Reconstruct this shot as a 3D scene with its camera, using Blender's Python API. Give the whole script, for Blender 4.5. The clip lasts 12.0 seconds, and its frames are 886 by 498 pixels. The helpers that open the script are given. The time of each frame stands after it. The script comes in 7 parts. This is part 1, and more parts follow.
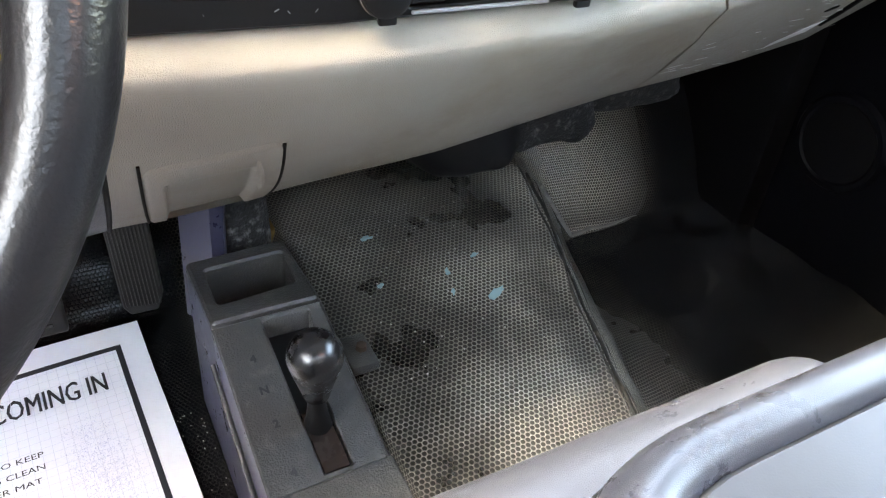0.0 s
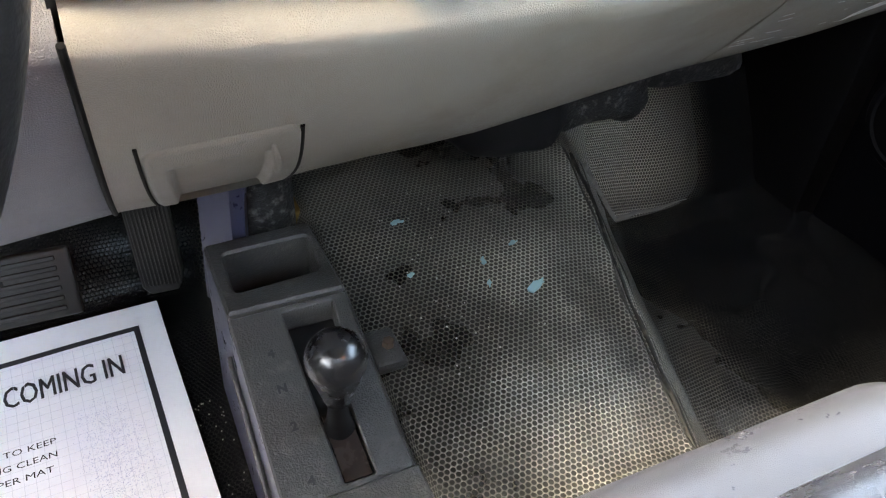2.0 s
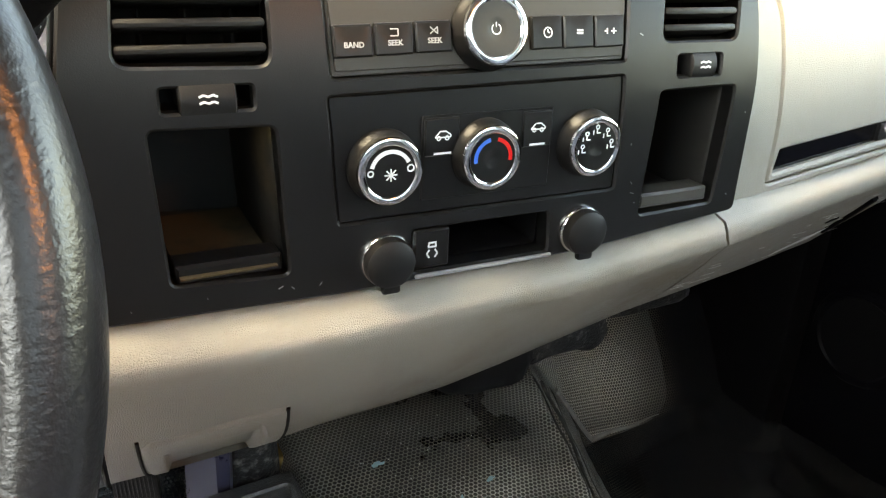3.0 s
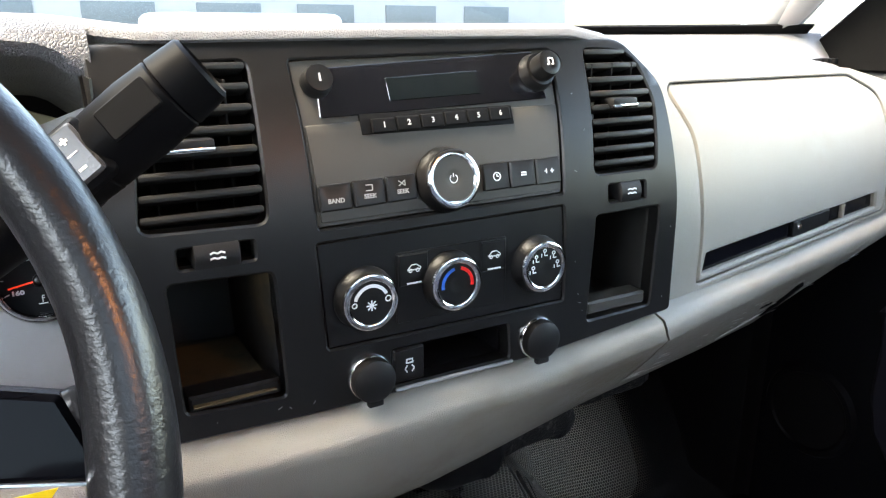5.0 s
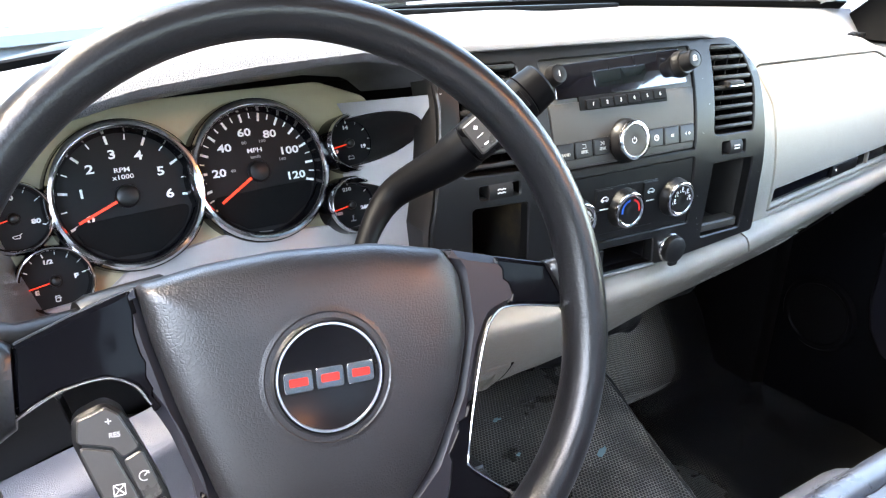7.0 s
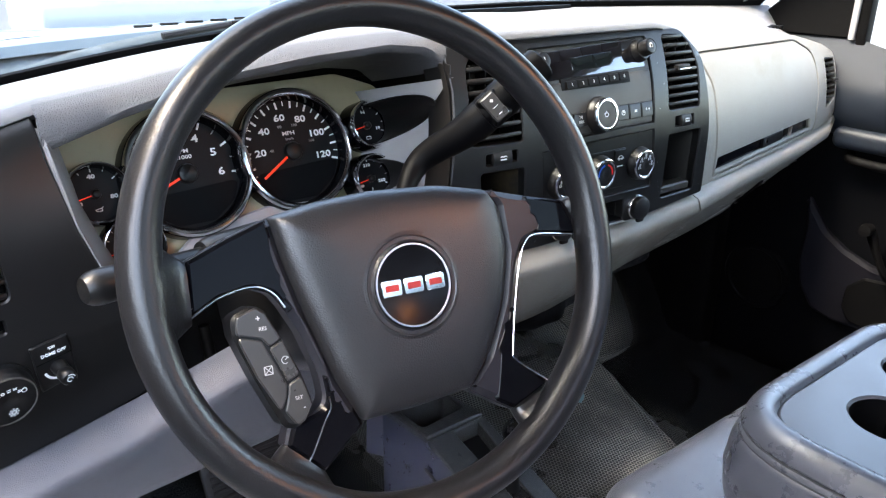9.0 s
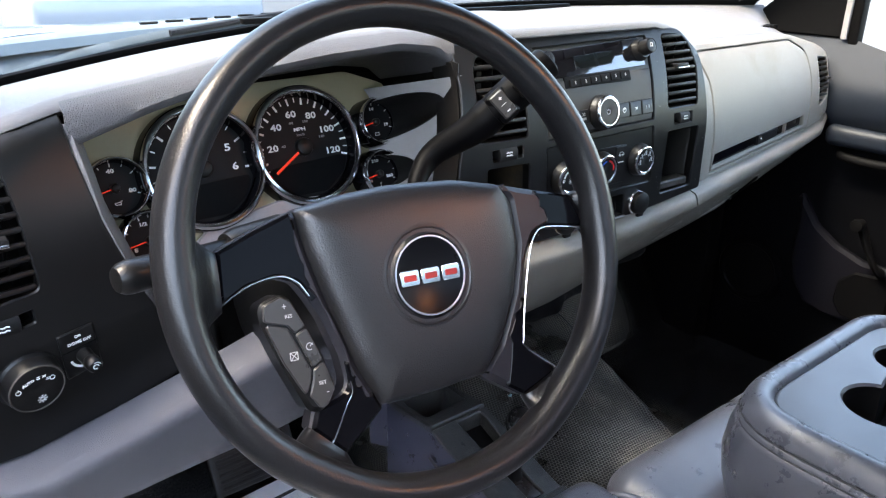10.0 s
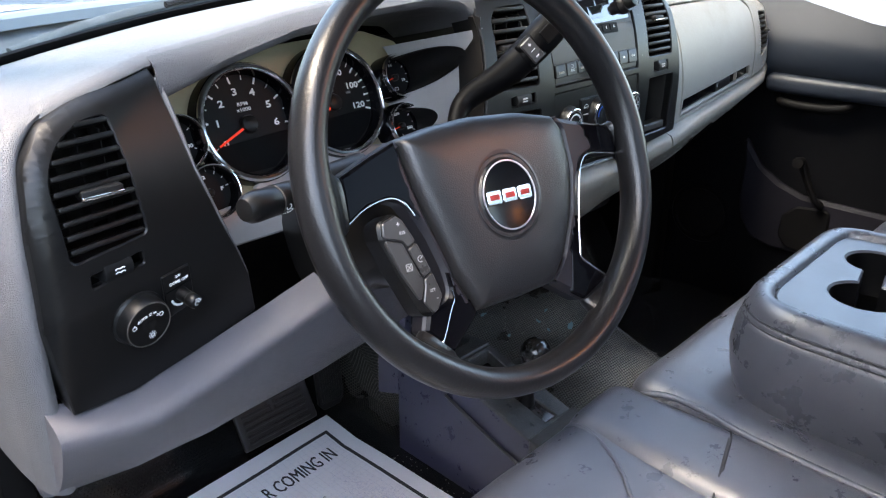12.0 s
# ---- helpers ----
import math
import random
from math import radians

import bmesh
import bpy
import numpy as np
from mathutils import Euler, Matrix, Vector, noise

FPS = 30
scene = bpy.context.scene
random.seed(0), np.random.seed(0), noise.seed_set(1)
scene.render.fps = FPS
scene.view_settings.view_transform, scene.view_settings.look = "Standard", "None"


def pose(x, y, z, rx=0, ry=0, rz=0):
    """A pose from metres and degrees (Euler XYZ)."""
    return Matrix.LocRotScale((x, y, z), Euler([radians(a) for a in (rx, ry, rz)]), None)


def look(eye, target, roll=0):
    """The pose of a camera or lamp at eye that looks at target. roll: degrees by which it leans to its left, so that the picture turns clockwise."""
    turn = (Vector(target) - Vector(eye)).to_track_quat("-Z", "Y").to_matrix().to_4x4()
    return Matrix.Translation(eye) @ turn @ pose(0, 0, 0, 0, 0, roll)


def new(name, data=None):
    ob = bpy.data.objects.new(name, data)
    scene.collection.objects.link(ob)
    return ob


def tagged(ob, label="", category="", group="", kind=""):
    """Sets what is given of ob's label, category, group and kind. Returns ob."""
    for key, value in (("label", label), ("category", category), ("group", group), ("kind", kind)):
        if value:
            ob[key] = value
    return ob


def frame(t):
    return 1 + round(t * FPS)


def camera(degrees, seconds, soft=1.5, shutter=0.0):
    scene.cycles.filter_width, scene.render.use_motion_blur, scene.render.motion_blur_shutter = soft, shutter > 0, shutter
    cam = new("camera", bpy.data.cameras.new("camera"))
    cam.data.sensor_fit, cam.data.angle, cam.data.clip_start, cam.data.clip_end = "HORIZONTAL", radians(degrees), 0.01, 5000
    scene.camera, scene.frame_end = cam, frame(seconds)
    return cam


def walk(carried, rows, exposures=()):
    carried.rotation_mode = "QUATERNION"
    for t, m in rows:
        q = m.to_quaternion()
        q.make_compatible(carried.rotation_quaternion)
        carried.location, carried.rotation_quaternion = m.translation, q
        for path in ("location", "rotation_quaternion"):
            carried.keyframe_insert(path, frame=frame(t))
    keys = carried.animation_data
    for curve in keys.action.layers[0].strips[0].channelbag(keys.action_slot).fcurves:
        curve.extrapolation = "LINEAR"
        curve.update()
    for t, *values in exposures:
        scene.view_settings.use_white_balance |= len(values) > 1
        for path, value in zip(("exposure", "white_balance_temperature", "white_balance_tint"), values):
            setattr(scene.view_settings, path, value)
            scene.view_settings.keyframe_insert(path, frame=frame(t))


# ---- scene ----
cam = camera(61.6, 12.0, soft=1.2)
SKY, SUN, DOME = 0.15, 0.5, 0.012
EXPOSURES = [(0, 5.68, 8900, 8), (1.8, 5.40, 8700, 8), (2.7, 5.15, 10500, 5), (3.7, 5.35, 9900, 6), (5.4, 4.78, 7900, 8), (6.5, 5.35, 7700, 9), (9, 4.42, 7500, 9), (12, 4.05, 7400, 9)]
PATH = [
    (0, (-0.271, -0.4322, 0.7758), (0.4173, 0.7169, -0.2047), 5.4),
    (0.5, (-0.257, -0.4042, 0.7568), (0.3713, 0.7416, -0.2669), 5.9),
    (1, (-0.243, -0.3652, 0.7298), (0.3282, 0.7578, -0.3511), 5.8),
    (1.5, (-0.24, -0.3612, 0.7308), (0.3236, 0.7592, -0.3567), 5.0),
    (2, (-0.241, -0.3722, 0.7498), (0.3661, 0.7715, -0.2889), 5.0),
    (2.2, (-0.2456, -0.3757, 0.7649), (0.3863, 0.7916, -0.232), 4.4),
    (2.5, (-0.249, -0.3902, 0.7848), (0.4072, 0.8367, -0.1205), 3.4),
    (2.8, (-0.2557, -0.399, 0.8143), (0.4338, 0.9162, 0.0724), 2.9),
    (3, (-0.248, -0.3986, 0.8264), (0.4763, 0.9414, 0.1666), 2.4),
    (3.2, (-0.2446, -0.4022, 0.8473), (0.4946, 0.9678, 0.271), 1.5),
    (3.5, (-0.249, -0.4126, 0.8534), (0.5116, 0.9745, 0.3503), 1.1),
    (3.7, (-0.2495, -0.4151, 0.8607), (0.5214, 0.973, 0.3764), 0.7),
    (5.3, (-0.3062, -0.4747, 0.8838), (0.5379, 0.8707, 0.4011), -0.4),
    (5.5, (-0.326, -0.489, 0.891), (0.73, 1.09, 0.265), -0.7),
    (5.7, (-0.351, -0.5042, 0.9041), (0.516, 0.8104, 0.379), -0.7),
    (6, (-0.401, -0.523, 0.922), (0.637, 1.041, 0.231), -0.8),
    (6.2, (-0.445, -0.5402, 0.939), (0.4287, 0.7453, 0.356), -0.4),
    (6.5, (-0.52, -0.566, 0.96), (0.549, 0.965, 0.244), 1.4),
    (6.7, (-0.5587, -0.5709, 0.9642), (0.2626, 0.7436, 0.3697), 0.3),
    (7, (-0.616, -0.563, 0.97), (0.384, 0.992, 0.207), 1.2),
    (7.2, (-0.6628, -0.5861, 0.9658), (0.1824, 0.6966, 0.3367), 1.7),
    (8.8, (-0.7695, -0.6358, 0.972), (0.1659, 0.5887, 0.3546), 0.2),
    (9, (-0.777, -0.64, 0.967), (0.364, 0.829, 0.231), 0.3),
    (9.5, (-0.791, -0.647, 0.967), (0.365, 0.809, 0.23), -0.2),
    (10, (-0.809, -0.648, 0.973), (0.348, 0.804, 0.228), 0.6),
    (10.5, (-0.833, -0.645, 0.977), (0.321, 0.812, 0.24), 0.2),
    (11, (-0.871, -0.617, 0.968), (0.322, 0.807, 0.226), -0.1),
    (11.5, (-0.922, -0.613, 0.965), (0.333, 0.744, 0.2), -0.5),
    (12, (-0.986, -0.622, 0.953), (0.322, 0.669, 0.164), -0.5),
]
walk(cam, [(t, look(eye, target, roll)) for t, eye, target, roll in PATH], EXPOSURES)

# ---- world and light ----
world = bpy.data.worlds.new("world")
scene.world = world
world.use_nodes = True
wn = world.node_tree
sky = wn.nodes.new("ShaderNodeTexSky")
sky.sky_type, sky.sun_disc = "NISHITA", False
sky.sun_elevation, sky.sun_rotation = radians(60), radians(289)
sky.air_density, sky.dust_density = 1.0, 3.0
wn.nodes["Background"].inputs["Strength"].default_value = SKY
wn.links.new(sky.outputs[0], wn.nodes["Background"].inputs["Color"])
sun = new("sun", bpy.data.lights.new("sun", "SUN"))
sun.data.energy, sun.data.angle, sun.data.color = SUN, radians(30), (1.0, 0.96, 0.92)
sun.matrix_world = look((-4.6, 1.6, 8.6), (0, 0, 0))
dome = new("dome_light", bpy.data.lights.new("dome_light", "AREA"))
dome.data.shape, dome.data.size, dome.data.size_y = "RECTANGLE", 0.14, 0.07
dome.data.energy, dome.data.color, dome.data.spread = DOME, (1.0, 0.36, 0.10), radians(42)
dome.matrix_world = look((0.26, -1.10, 1.345), (-0.42, -0.18, 0.74))


# ---- materials ----
def nodes_of(m):
    m.use_nodes = True
    return m.node_tree.nodes, m.node_tree.links, m.node_tree.nodes["Principled BSDF"]


def mix_rgb(n, l, fac, a, b):
    x = n.new("ShaderNodeMix")
    x.data_type = "RGBA"
    for sock, val in ((x.inputs[0], fac), (x.inputs[6], a), (x.inputs[7], b)):
        if isinstance(val, (int, float)):
            sock.default_value = val
        elif isinstance(val, tuple):
            sock.default_value = (*val, 1)
        else:
            l.new(val, sock)
    return x.outputs[2]


def ramp(n, l, src, lo, hi):
    x = n.new("ShaderNodeMapRange")
    x.interpolation_type = "SMOOTHSTEP"
    l.new(src, x.inputs[0])
    x.inputs[1].default_value, x.inputs[2].default_value = lo, hi
    return x.outputs[0]


def noise_tex(n, l, vec, scale, detail=3.0, rough=0.55):
    x = n.new("ShaderNodeTexNoise")
    x.inputs["Scale"].default_value, x.inputs["Detail"].default_value, x.inputs["Roughness"].default_value = scale, detail, rough
    l.new(vec, x.inputs["Vector"])
    return x.outputs["Fac"]


def surface(name, color, rough=0.5, metal=0.0, dirt=None, amount=0.3, dirt_scale=9.0, grain=0.0, grain_scale=900.0, cells=False, coat=0.0, streak=0.0, spec=0.5, rough_var=0.12, grain_depth=0.00035):
    """A painted, moulded or upholstered surface: colour with broad soiling and fine mottling, worn gloss, and a fine relief."""
    m = bpy.data.materials.new(name)
    n, l, b = nodes_of(m)
    co = n.new("ShaderNodeTexCoord").outputs["Object"]
    broad, fine = noise_tex(n, l, co, dirt_scale, 5.0, 0.6), noise_tex(n, l, co, 160.0, 3.0)
    dirt = dirt or tuple(c * 0.7 for c in color)
    c = mix_rgb(n, l, ramp(n, l, broad, 0.5, 0.78), color, dirt)
    base = mix_rgb(n, l, amount, color, c)
    dark = tuple(v * 0.85 for v in color)
    base = mix_rgb(n, l, ramp(n, l, fine, 0.55, 0.8), base, mix_rgb(n, l, 0.35, base, dark))
    l.new(base, b.inputs["Base Color"])
    r = n.new("ShaderNodeMapRange")
    l.new(noise_tex(n, l, co, 22.0, 6.0, 0.7), r.inputs[0])
    r.inputs[3].default_value, r.inputs[4].default_value = max(0.02, rough - rough_var), min(1, rough + rough_var)
    l.new(r.outputs[0], b.inputs["Roughness"])
    b.inputs["Metallic"].default_value = metal
    b.inputs["Specular IOR Level"].default_value = spec
    b.inputs["Coat Weight"].default_value = coat
    b.inputs["Coat Roughness"].default_value = 0.08
    if grain:
        if cells:
            v = n.new("ShaderNodeTexVoronoi")
            v.feature = "DISTANCE_TO_EDGE"
            v.inputs["Scale"].default_value = grain_scale
            l.new(co, v.inputs["Vector"])
            h = ramp(n, l, v.outputs["Distance"], 0.0, 0.25)
        else:
            h = noise_tex(n, l, co, grain_scale, 2.0)
        bump = n.new("ShaderNodeBump")
        bump.inputs["Strength"].default_value, bump.inputs["Distance"].default_value = grain, grain_depth
        l.new(h, bump.inputs["Height"])
        l.new(bump.outputs[0], b.inputs["Normal"])
    return m


def hex_mat(name):
    """Black vinyl floor covering embossed with small hexagons, dusty and stained in patches, with footwell shade
    painted in.
    """
    m = bpy.data.materials.new(name)
    n, l, b = nodes_of(m)
    co = n.new("ShaderNodeTexCoord").outputs["Object"]
    uv = n.new("ShaderNodeUVMap").outputs[0]
    sc = n.new("ShaderNodeVectorMath")
    sc.operation = "SCALE"
    sc.inputs["Scale"].default_value = 1 / 0.0060
    l.new(uv, sc.inputs[0])
    near = []
    for shift in (0.0, 0.5):
        add = n.new("ShaderNodeVectorMath")
        add.operation = "ADD"
        add.inputs[1].default_value = (shift, shift * 1.732, 0)
        l.new(sc.outputs[0], add.inputs[0])
        wrap = n.new("ShaderNodeVectorMath")
        wrap.operation = "WRAP"
        wrap.inputs[1].default_value, wrap.inputs[2].default_value = (0.5, 0.866, 1), (-0.5, -0.866, -1)
        l.new(add.outputs[0], wrap.inputs[0])
        length = n.new("ShaderNodeVectorMath")
        length.operation = "LENGTH"
        l.new(wrap.outputs[0], length.inputs[0])
        near.append(length.outputs["Value"])
    least = n.new("ShaderNodeMath")
    least.operation = "MINIMUM"
    l.new(near[0], least.inputs[0])
    l.new(near[1], least.inputs[1])
    ridge = ramp(n, l, least.outputs[0], 0.34, 0.50)
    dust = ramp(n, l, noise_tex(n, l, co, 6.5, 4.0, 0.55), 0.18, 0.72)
    grit = ramp(n, l, noise_tex(n, l, co, 240.0, 3.0), 0.45, 0.75)
    brown = ramp(n, l, noise_tex(n, l, co, 3.3, 2.0, 0.5), 0.62, 0.95)
    # dust on the raised tunnel; the passenger footwell's shade is painted as missing dust
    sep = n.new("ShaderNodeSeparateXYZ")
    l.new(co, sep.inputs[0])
    shaded_dust = n.new("ShaderNodeMath")
    shaded_dust.operation = "MULTIPLY"
    l.new(dust, shaded_dust.inputs[0])
    # passenger's toe board painted paler, for the light it catches
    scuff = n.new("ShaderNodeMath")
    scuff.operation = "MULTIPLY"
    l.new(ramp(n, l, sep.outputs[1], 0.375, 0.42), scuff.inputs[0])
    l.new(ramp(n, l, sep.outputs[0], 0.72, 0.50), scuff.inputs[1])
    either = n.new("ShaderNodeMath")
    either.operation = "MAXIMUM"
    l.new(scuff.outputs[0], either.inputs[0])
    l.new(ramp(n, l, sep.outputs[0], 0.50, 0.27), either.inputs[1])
    # shade under the dash painted in: less dust towards the front left
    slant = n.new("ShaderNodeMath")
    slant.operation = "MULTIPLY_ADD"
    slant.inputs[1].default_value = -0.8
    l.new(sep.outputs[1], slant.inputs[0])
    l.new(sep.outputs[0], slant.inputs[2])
    dash_shade = n.new("ShaderNodeMath")
    dash_shade.operation = "MULTIPLY_ADD"
    dash_shade.inputs[1].default_value, dash_shade.inputs[2].default_value = 0.68, 0.32
    l.new(ramp(n, l, slant.outputs[0], -0.12, 0.16), dash_shade.inputs[0])
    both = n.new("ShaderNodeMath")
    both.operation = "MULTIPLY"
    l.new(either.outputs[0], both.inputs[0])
    l.new(dash_shade.outputs[0], both.inputs[1])
    l.new(both.outputs[0], shaded_dust.inputs[1])
    # no dust on the driver's side, which leaves it darker
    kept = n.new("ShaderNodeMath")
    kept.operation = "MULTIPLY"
    l.new(shaded_dust.outputs[0], kept.inputs[0])
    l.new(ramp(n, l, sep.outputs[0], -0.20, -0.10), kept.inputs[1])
    # light painted pale on the toe board and along the crease at its foot
    level = n.new("ShaderNodeMath")
    level.operation = "MULTIPLY_ADD"
    level.inputs[1].default_value = -0.05
    l.new(sep.outputs[0], level.inputs[0])
    l.new(sep.outputs[1], level.inputs[2])
    crease = 0.9
    for source, a, z in ((level.outputs[0], 0.352, 0.360), (level.outputs[0], 0.378, 0.366), (sep.outputs[0], 0.375, 0.40), (sep.outputs[0], 0.66, 0.50)):
        part_mask = n.new("ShaderNodeMath")
        part_mask.operation = "MULTIPLY"
        l.new(ramp(n, l, source, a, z), part_mask.inputs[0])
        if crease == 0.9:
            part_mask.inputs[1].default_value = crease
        else:
            l.new(crease, part_mask.inputs[1])
        crease = part_mask.outputs[0]
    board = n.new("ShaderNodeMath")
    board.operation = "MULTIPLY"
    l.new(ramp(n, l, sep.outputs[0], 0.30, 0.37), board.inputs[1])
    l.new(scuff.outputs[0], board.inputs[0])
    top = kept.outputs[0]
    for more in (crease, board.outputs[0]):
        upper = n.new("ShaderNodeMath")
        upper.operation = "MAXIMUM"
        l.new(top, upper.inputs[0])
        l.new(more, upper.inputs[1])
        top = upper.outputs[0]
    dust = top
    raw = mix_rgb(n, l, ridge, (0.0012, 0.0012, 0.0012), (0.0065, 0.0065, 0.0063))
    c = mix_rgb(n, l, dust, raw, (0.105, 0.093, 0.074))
    c = mix_rgb(n, l, brown, c, (0.10, 0.075, 0.045))
    worn = n.new("ShaderNodeMath")
    worn.operation = "MULTIPLY"
    l.new(ridge, worn.inputs[0])
    l.new(dust, worn.inputs[1])
    c = mix_rgb(n, l, worn.outputs[0], c, (0.82, 0.75, 0.63))
    c = mix_rgb(n, l, grit, c, mix_rgb(n, l, 0.4, c, (0.02, 0.02, 0.02)))
    l.new(c, b.inputs["Base Color"])
    r = n.new("ShaderNodeMapRange")
    l.new(dust, r.inputs[0])
    r.inputs[3].default_value, r.inputs[4].default_value = 0.24, 0.48
    l.new(r.outputs[0], b.inputs["Roughness"])
    bump = n.new("ShaderNodeBump")
    bump.inputs["Strength"].default_value, bump.inputs["Distance"].default_value = 1.0, 0.0016
    l.new(ridge, bump.inputs["Height"])
    l.new(bump.outputs[0], b.inputs["Normal"])
    return m


def glass(name, tint=(1, 1, 1), rough=0.0):
    m = bpy.data.materials.new(name)
    n, l, b = nodes_of(m)
    clear = n.new("ShaderNodeBsdfTransparent")
    clear.inputs[0].default_value = (*tint, 1)
    gloss = n.new("ShaderNodeBsdfGlossy")
    gloss.inputs["Roughness"].default_value = rough
    mix = n.new("ShaderNodeMixShader")
    mix.inputs[0].default_value = 0.06
    l.new(clear.outputs[0], mix.inputs[1])
    l.new(gloss.outputs[0], mix.inputs[2])
    l.new(mix.outputs[0], n["Material Output"].inputs["Surface"])
    return m


def glow(name, color, strength):
    m = bpy.data.materials.new(name)
    n, l, b = nodes_of(m)
    b.inputs["Base Color"].default_value = (*color, 1)
    b.inputs["Emission Color"].default_value = (*color, 1)
    b.inputs["Emission Strength"].default_value = strength
    return m


GREY = surface("grey_plastic", (0.252, 0.229, 0.195), 0.42, dirt=(0.165, 0.13, 0.085), amount=0.7, dirt_scale=6.0, grain=0.6, grain_scale=620, cells=True)
PAD = surface("grey_dash_pad", (0.150, 0.146, 0.149), 0.45, amount=0.3, grain=1.0, grain_scale=480, cells=True, grain_depth=0.0004)
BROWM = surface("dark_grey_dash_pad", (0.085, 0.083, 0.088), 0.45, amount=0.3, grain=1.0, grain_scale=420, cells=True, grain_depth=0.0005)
# the dash's grey plastic, cooler, with the knee panel's shade put into it
KNEE = surface("cool_shaded_grey_plastic", (0.108, 0.105, 0.117), 0.42, dirt=(0.092, 0.086, 0.090), amount=0.5, dirt_scale=6.0, grain=0.6, grain_scale=620, cells=True)
BLACK = surface("black_trim", (0.0060, 0.0059, 0.0060), 0.34, dirt=(0.010, 0.0096, 0.0094), rough_var=0.05, spec=0.32, amount=0.6, grain=0.25, grain_scale=1200)
# near black: plain dark parts, and recesses with their shade put into the colour
BLACKD = surface("black_part_and_shade", (0.0024, 0.0024, 0.0027), 0.6, amount=0.4, grain=0.1, spec=0.1)
RUBBER = surface("black_rubber", (0.007, 0.007, 0.0075), 0.5, amount=0.5, grain=0.3, spec=0.25)
DUSTY = surface("dusty_black_plastic", (0.007, 0.0066, 0.006), 0.5, dirt=(0.075, 0.050, 0.022), amount=0.9, dirt_scale=12, grain=0.2, spec=0.35)
RADIO = surface("radio_face", (0.047, 0.044, 0.039), 0.45, dirt=(0.056, 0.052, 0.046), amount=0.5, grain=0.12, grain_scale=1500, spec=0.28)
GLOSS = surface("gloss_black", (0.003, 0.003, 0.004), 0.10, amount=0.3, rough_var=0.05, spec=0.11, grain=0.4, grain_scale=22, grain_depth=0.0012)
EMBL = surface("emblem_black", (0.004, 0.004, 0.005), 0.3, amount=0.2, spec=0.2)
CHROME = surface("chrome", (0.75, 0.75, 0.76), 0.12, metal=1.0, amount=0.2, rough_var=0.06)
SATIN = surface("satin_chrome", (0.80, 0.80, 0.81), 0.30, metal=1.0, amount=0.2, rough_var=0.06)
SILVER = surface("satin_silver", (0.31, 0.303, 0.30), 0.38, metal=0.1, amount=0.3, grain=0.08)
CHAMP = surface("champagne_trim", (0.44, 0.37, 0.235), 0.42, amount=0.3, grain=0.1)
WHEELM = surface("wheel_urethane", (0.0080, 0.0078, 0.0086), 0.30, amount=0.0, grain=1.0, grain_scale=400, spec=0.50, rough_var=0.03, grain_depth=0.00025)
COVERM = surface("airbag_cover_vinyl", (0.0125, 0.0122, 0.0130), 0.36, amount=0.2, grain=1.0, grain_scale=430, cells=True, spec=0.68, rough_var=0.04, grain_depth=0.00009)
FILM = surface("gloss_film", (0.003, 0.003, 0.004), 0.07, amount=0.2, rough_var=0.03, spec=0.09, grain=0.4, grain_scale=22, grain_depth=0.0012)
PEELED = surface("worn_spoke_plastic", (0.012, 0.0115, 0.015), 0.42, amount=0.5, grain=0.1, spec=0.45)
PEDAL = surface("worn_pedal_rubber", (0.012, 0.0115, 0.011), 0.45, dirt=(0.032, 0.030, 0.026), amount=0.8, dirt_scale=30, grain=0.3, spec=0.4)
LEVERM = surface("satin_lever_plastic", (0.0016, 0.0016, 0.0020), 0.5, amount=0.1, grain=0.15, spec=0.07, rough_var=0.04)
LEATHER = surface("seat_vinyl", (0.069, 0.074, 0.091), 0.30, spec=0.9, dirt=(0.060, 0.062, 0.068), amount=0.15, dirt_scale=5, grain=0.35, grain_scale=850, cells=True, grain_depth=0.0002)
ARMV = surface("armrest_vinyl", (0.058, 0.062, 0.076), 0.29, spec=1.0, dirt=(0.046, 0.048, 0.056), amount=0.1, dirt_scale=6, grain=0.3, grain_scale=850, cells=True, grain_depth=0.00015)
THREAD = surface("seat_thread", (0.022, 0.023, 0.027), 0.7, amount=0.3)
DOORM = surface("door_vinyl", (0.0085, 0.0125, 0.0195), 0.42, amount=0.4, grain=0.3, grain_scale=600, cells=True, spec=0.35, grain_depth=0.0002)
# black lower door plastic, darkened further for the shade it stands in
DOORL = surface("shaded_door_lower_plastic", (0.0020, 0.0022, 0.0030), 0.5, amount=0.4, grain=0.3, grain_scale=600, cells=True, spec=0.08)
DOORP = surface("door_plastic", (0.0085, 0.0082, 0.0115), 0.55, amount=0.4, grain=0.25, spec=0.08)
FELT = surface("duct_felt", (0.010, 0.010, 0.010), 0.55, dirt=(0.16, 0.155, 0.145), amount=1.0, dirt_scale=90, grain=1.0, grain_scale=260, grain_depth=0.003)
LILAC = surface("console_side", (0.036, 0.036, 0.064), 0.30, amount=0.25, grain=0.2, spec=0.9)
CONS = surface("console_black", (0.040, 0.039, 0.037), 0.36, dirt=(0.090, 0.086, 0.079), amount=0.9, dirt_scale=60, grain=1.0, grain_scale=520, grain_depth=0.0012, spec=0.7)
PAPER = surface("white_paper", (0.80, 0.80, 0.82), 0.7, dirt=(0.72, 0.72, 0.76), amount=0.5, dirt_scale=14, grain=0.1)
INK = surface("black_ink", (0.02, 0.02, 0.025), 0.6, amount=0.2)
GRID = surface("pale_grid_ink", (0.62, 0.62, 0.66), 0.7, amount=0.1)
STIP = surface("stipple_ink", (0.36, 0.38, 0.52), 0.7, amount=0.1)
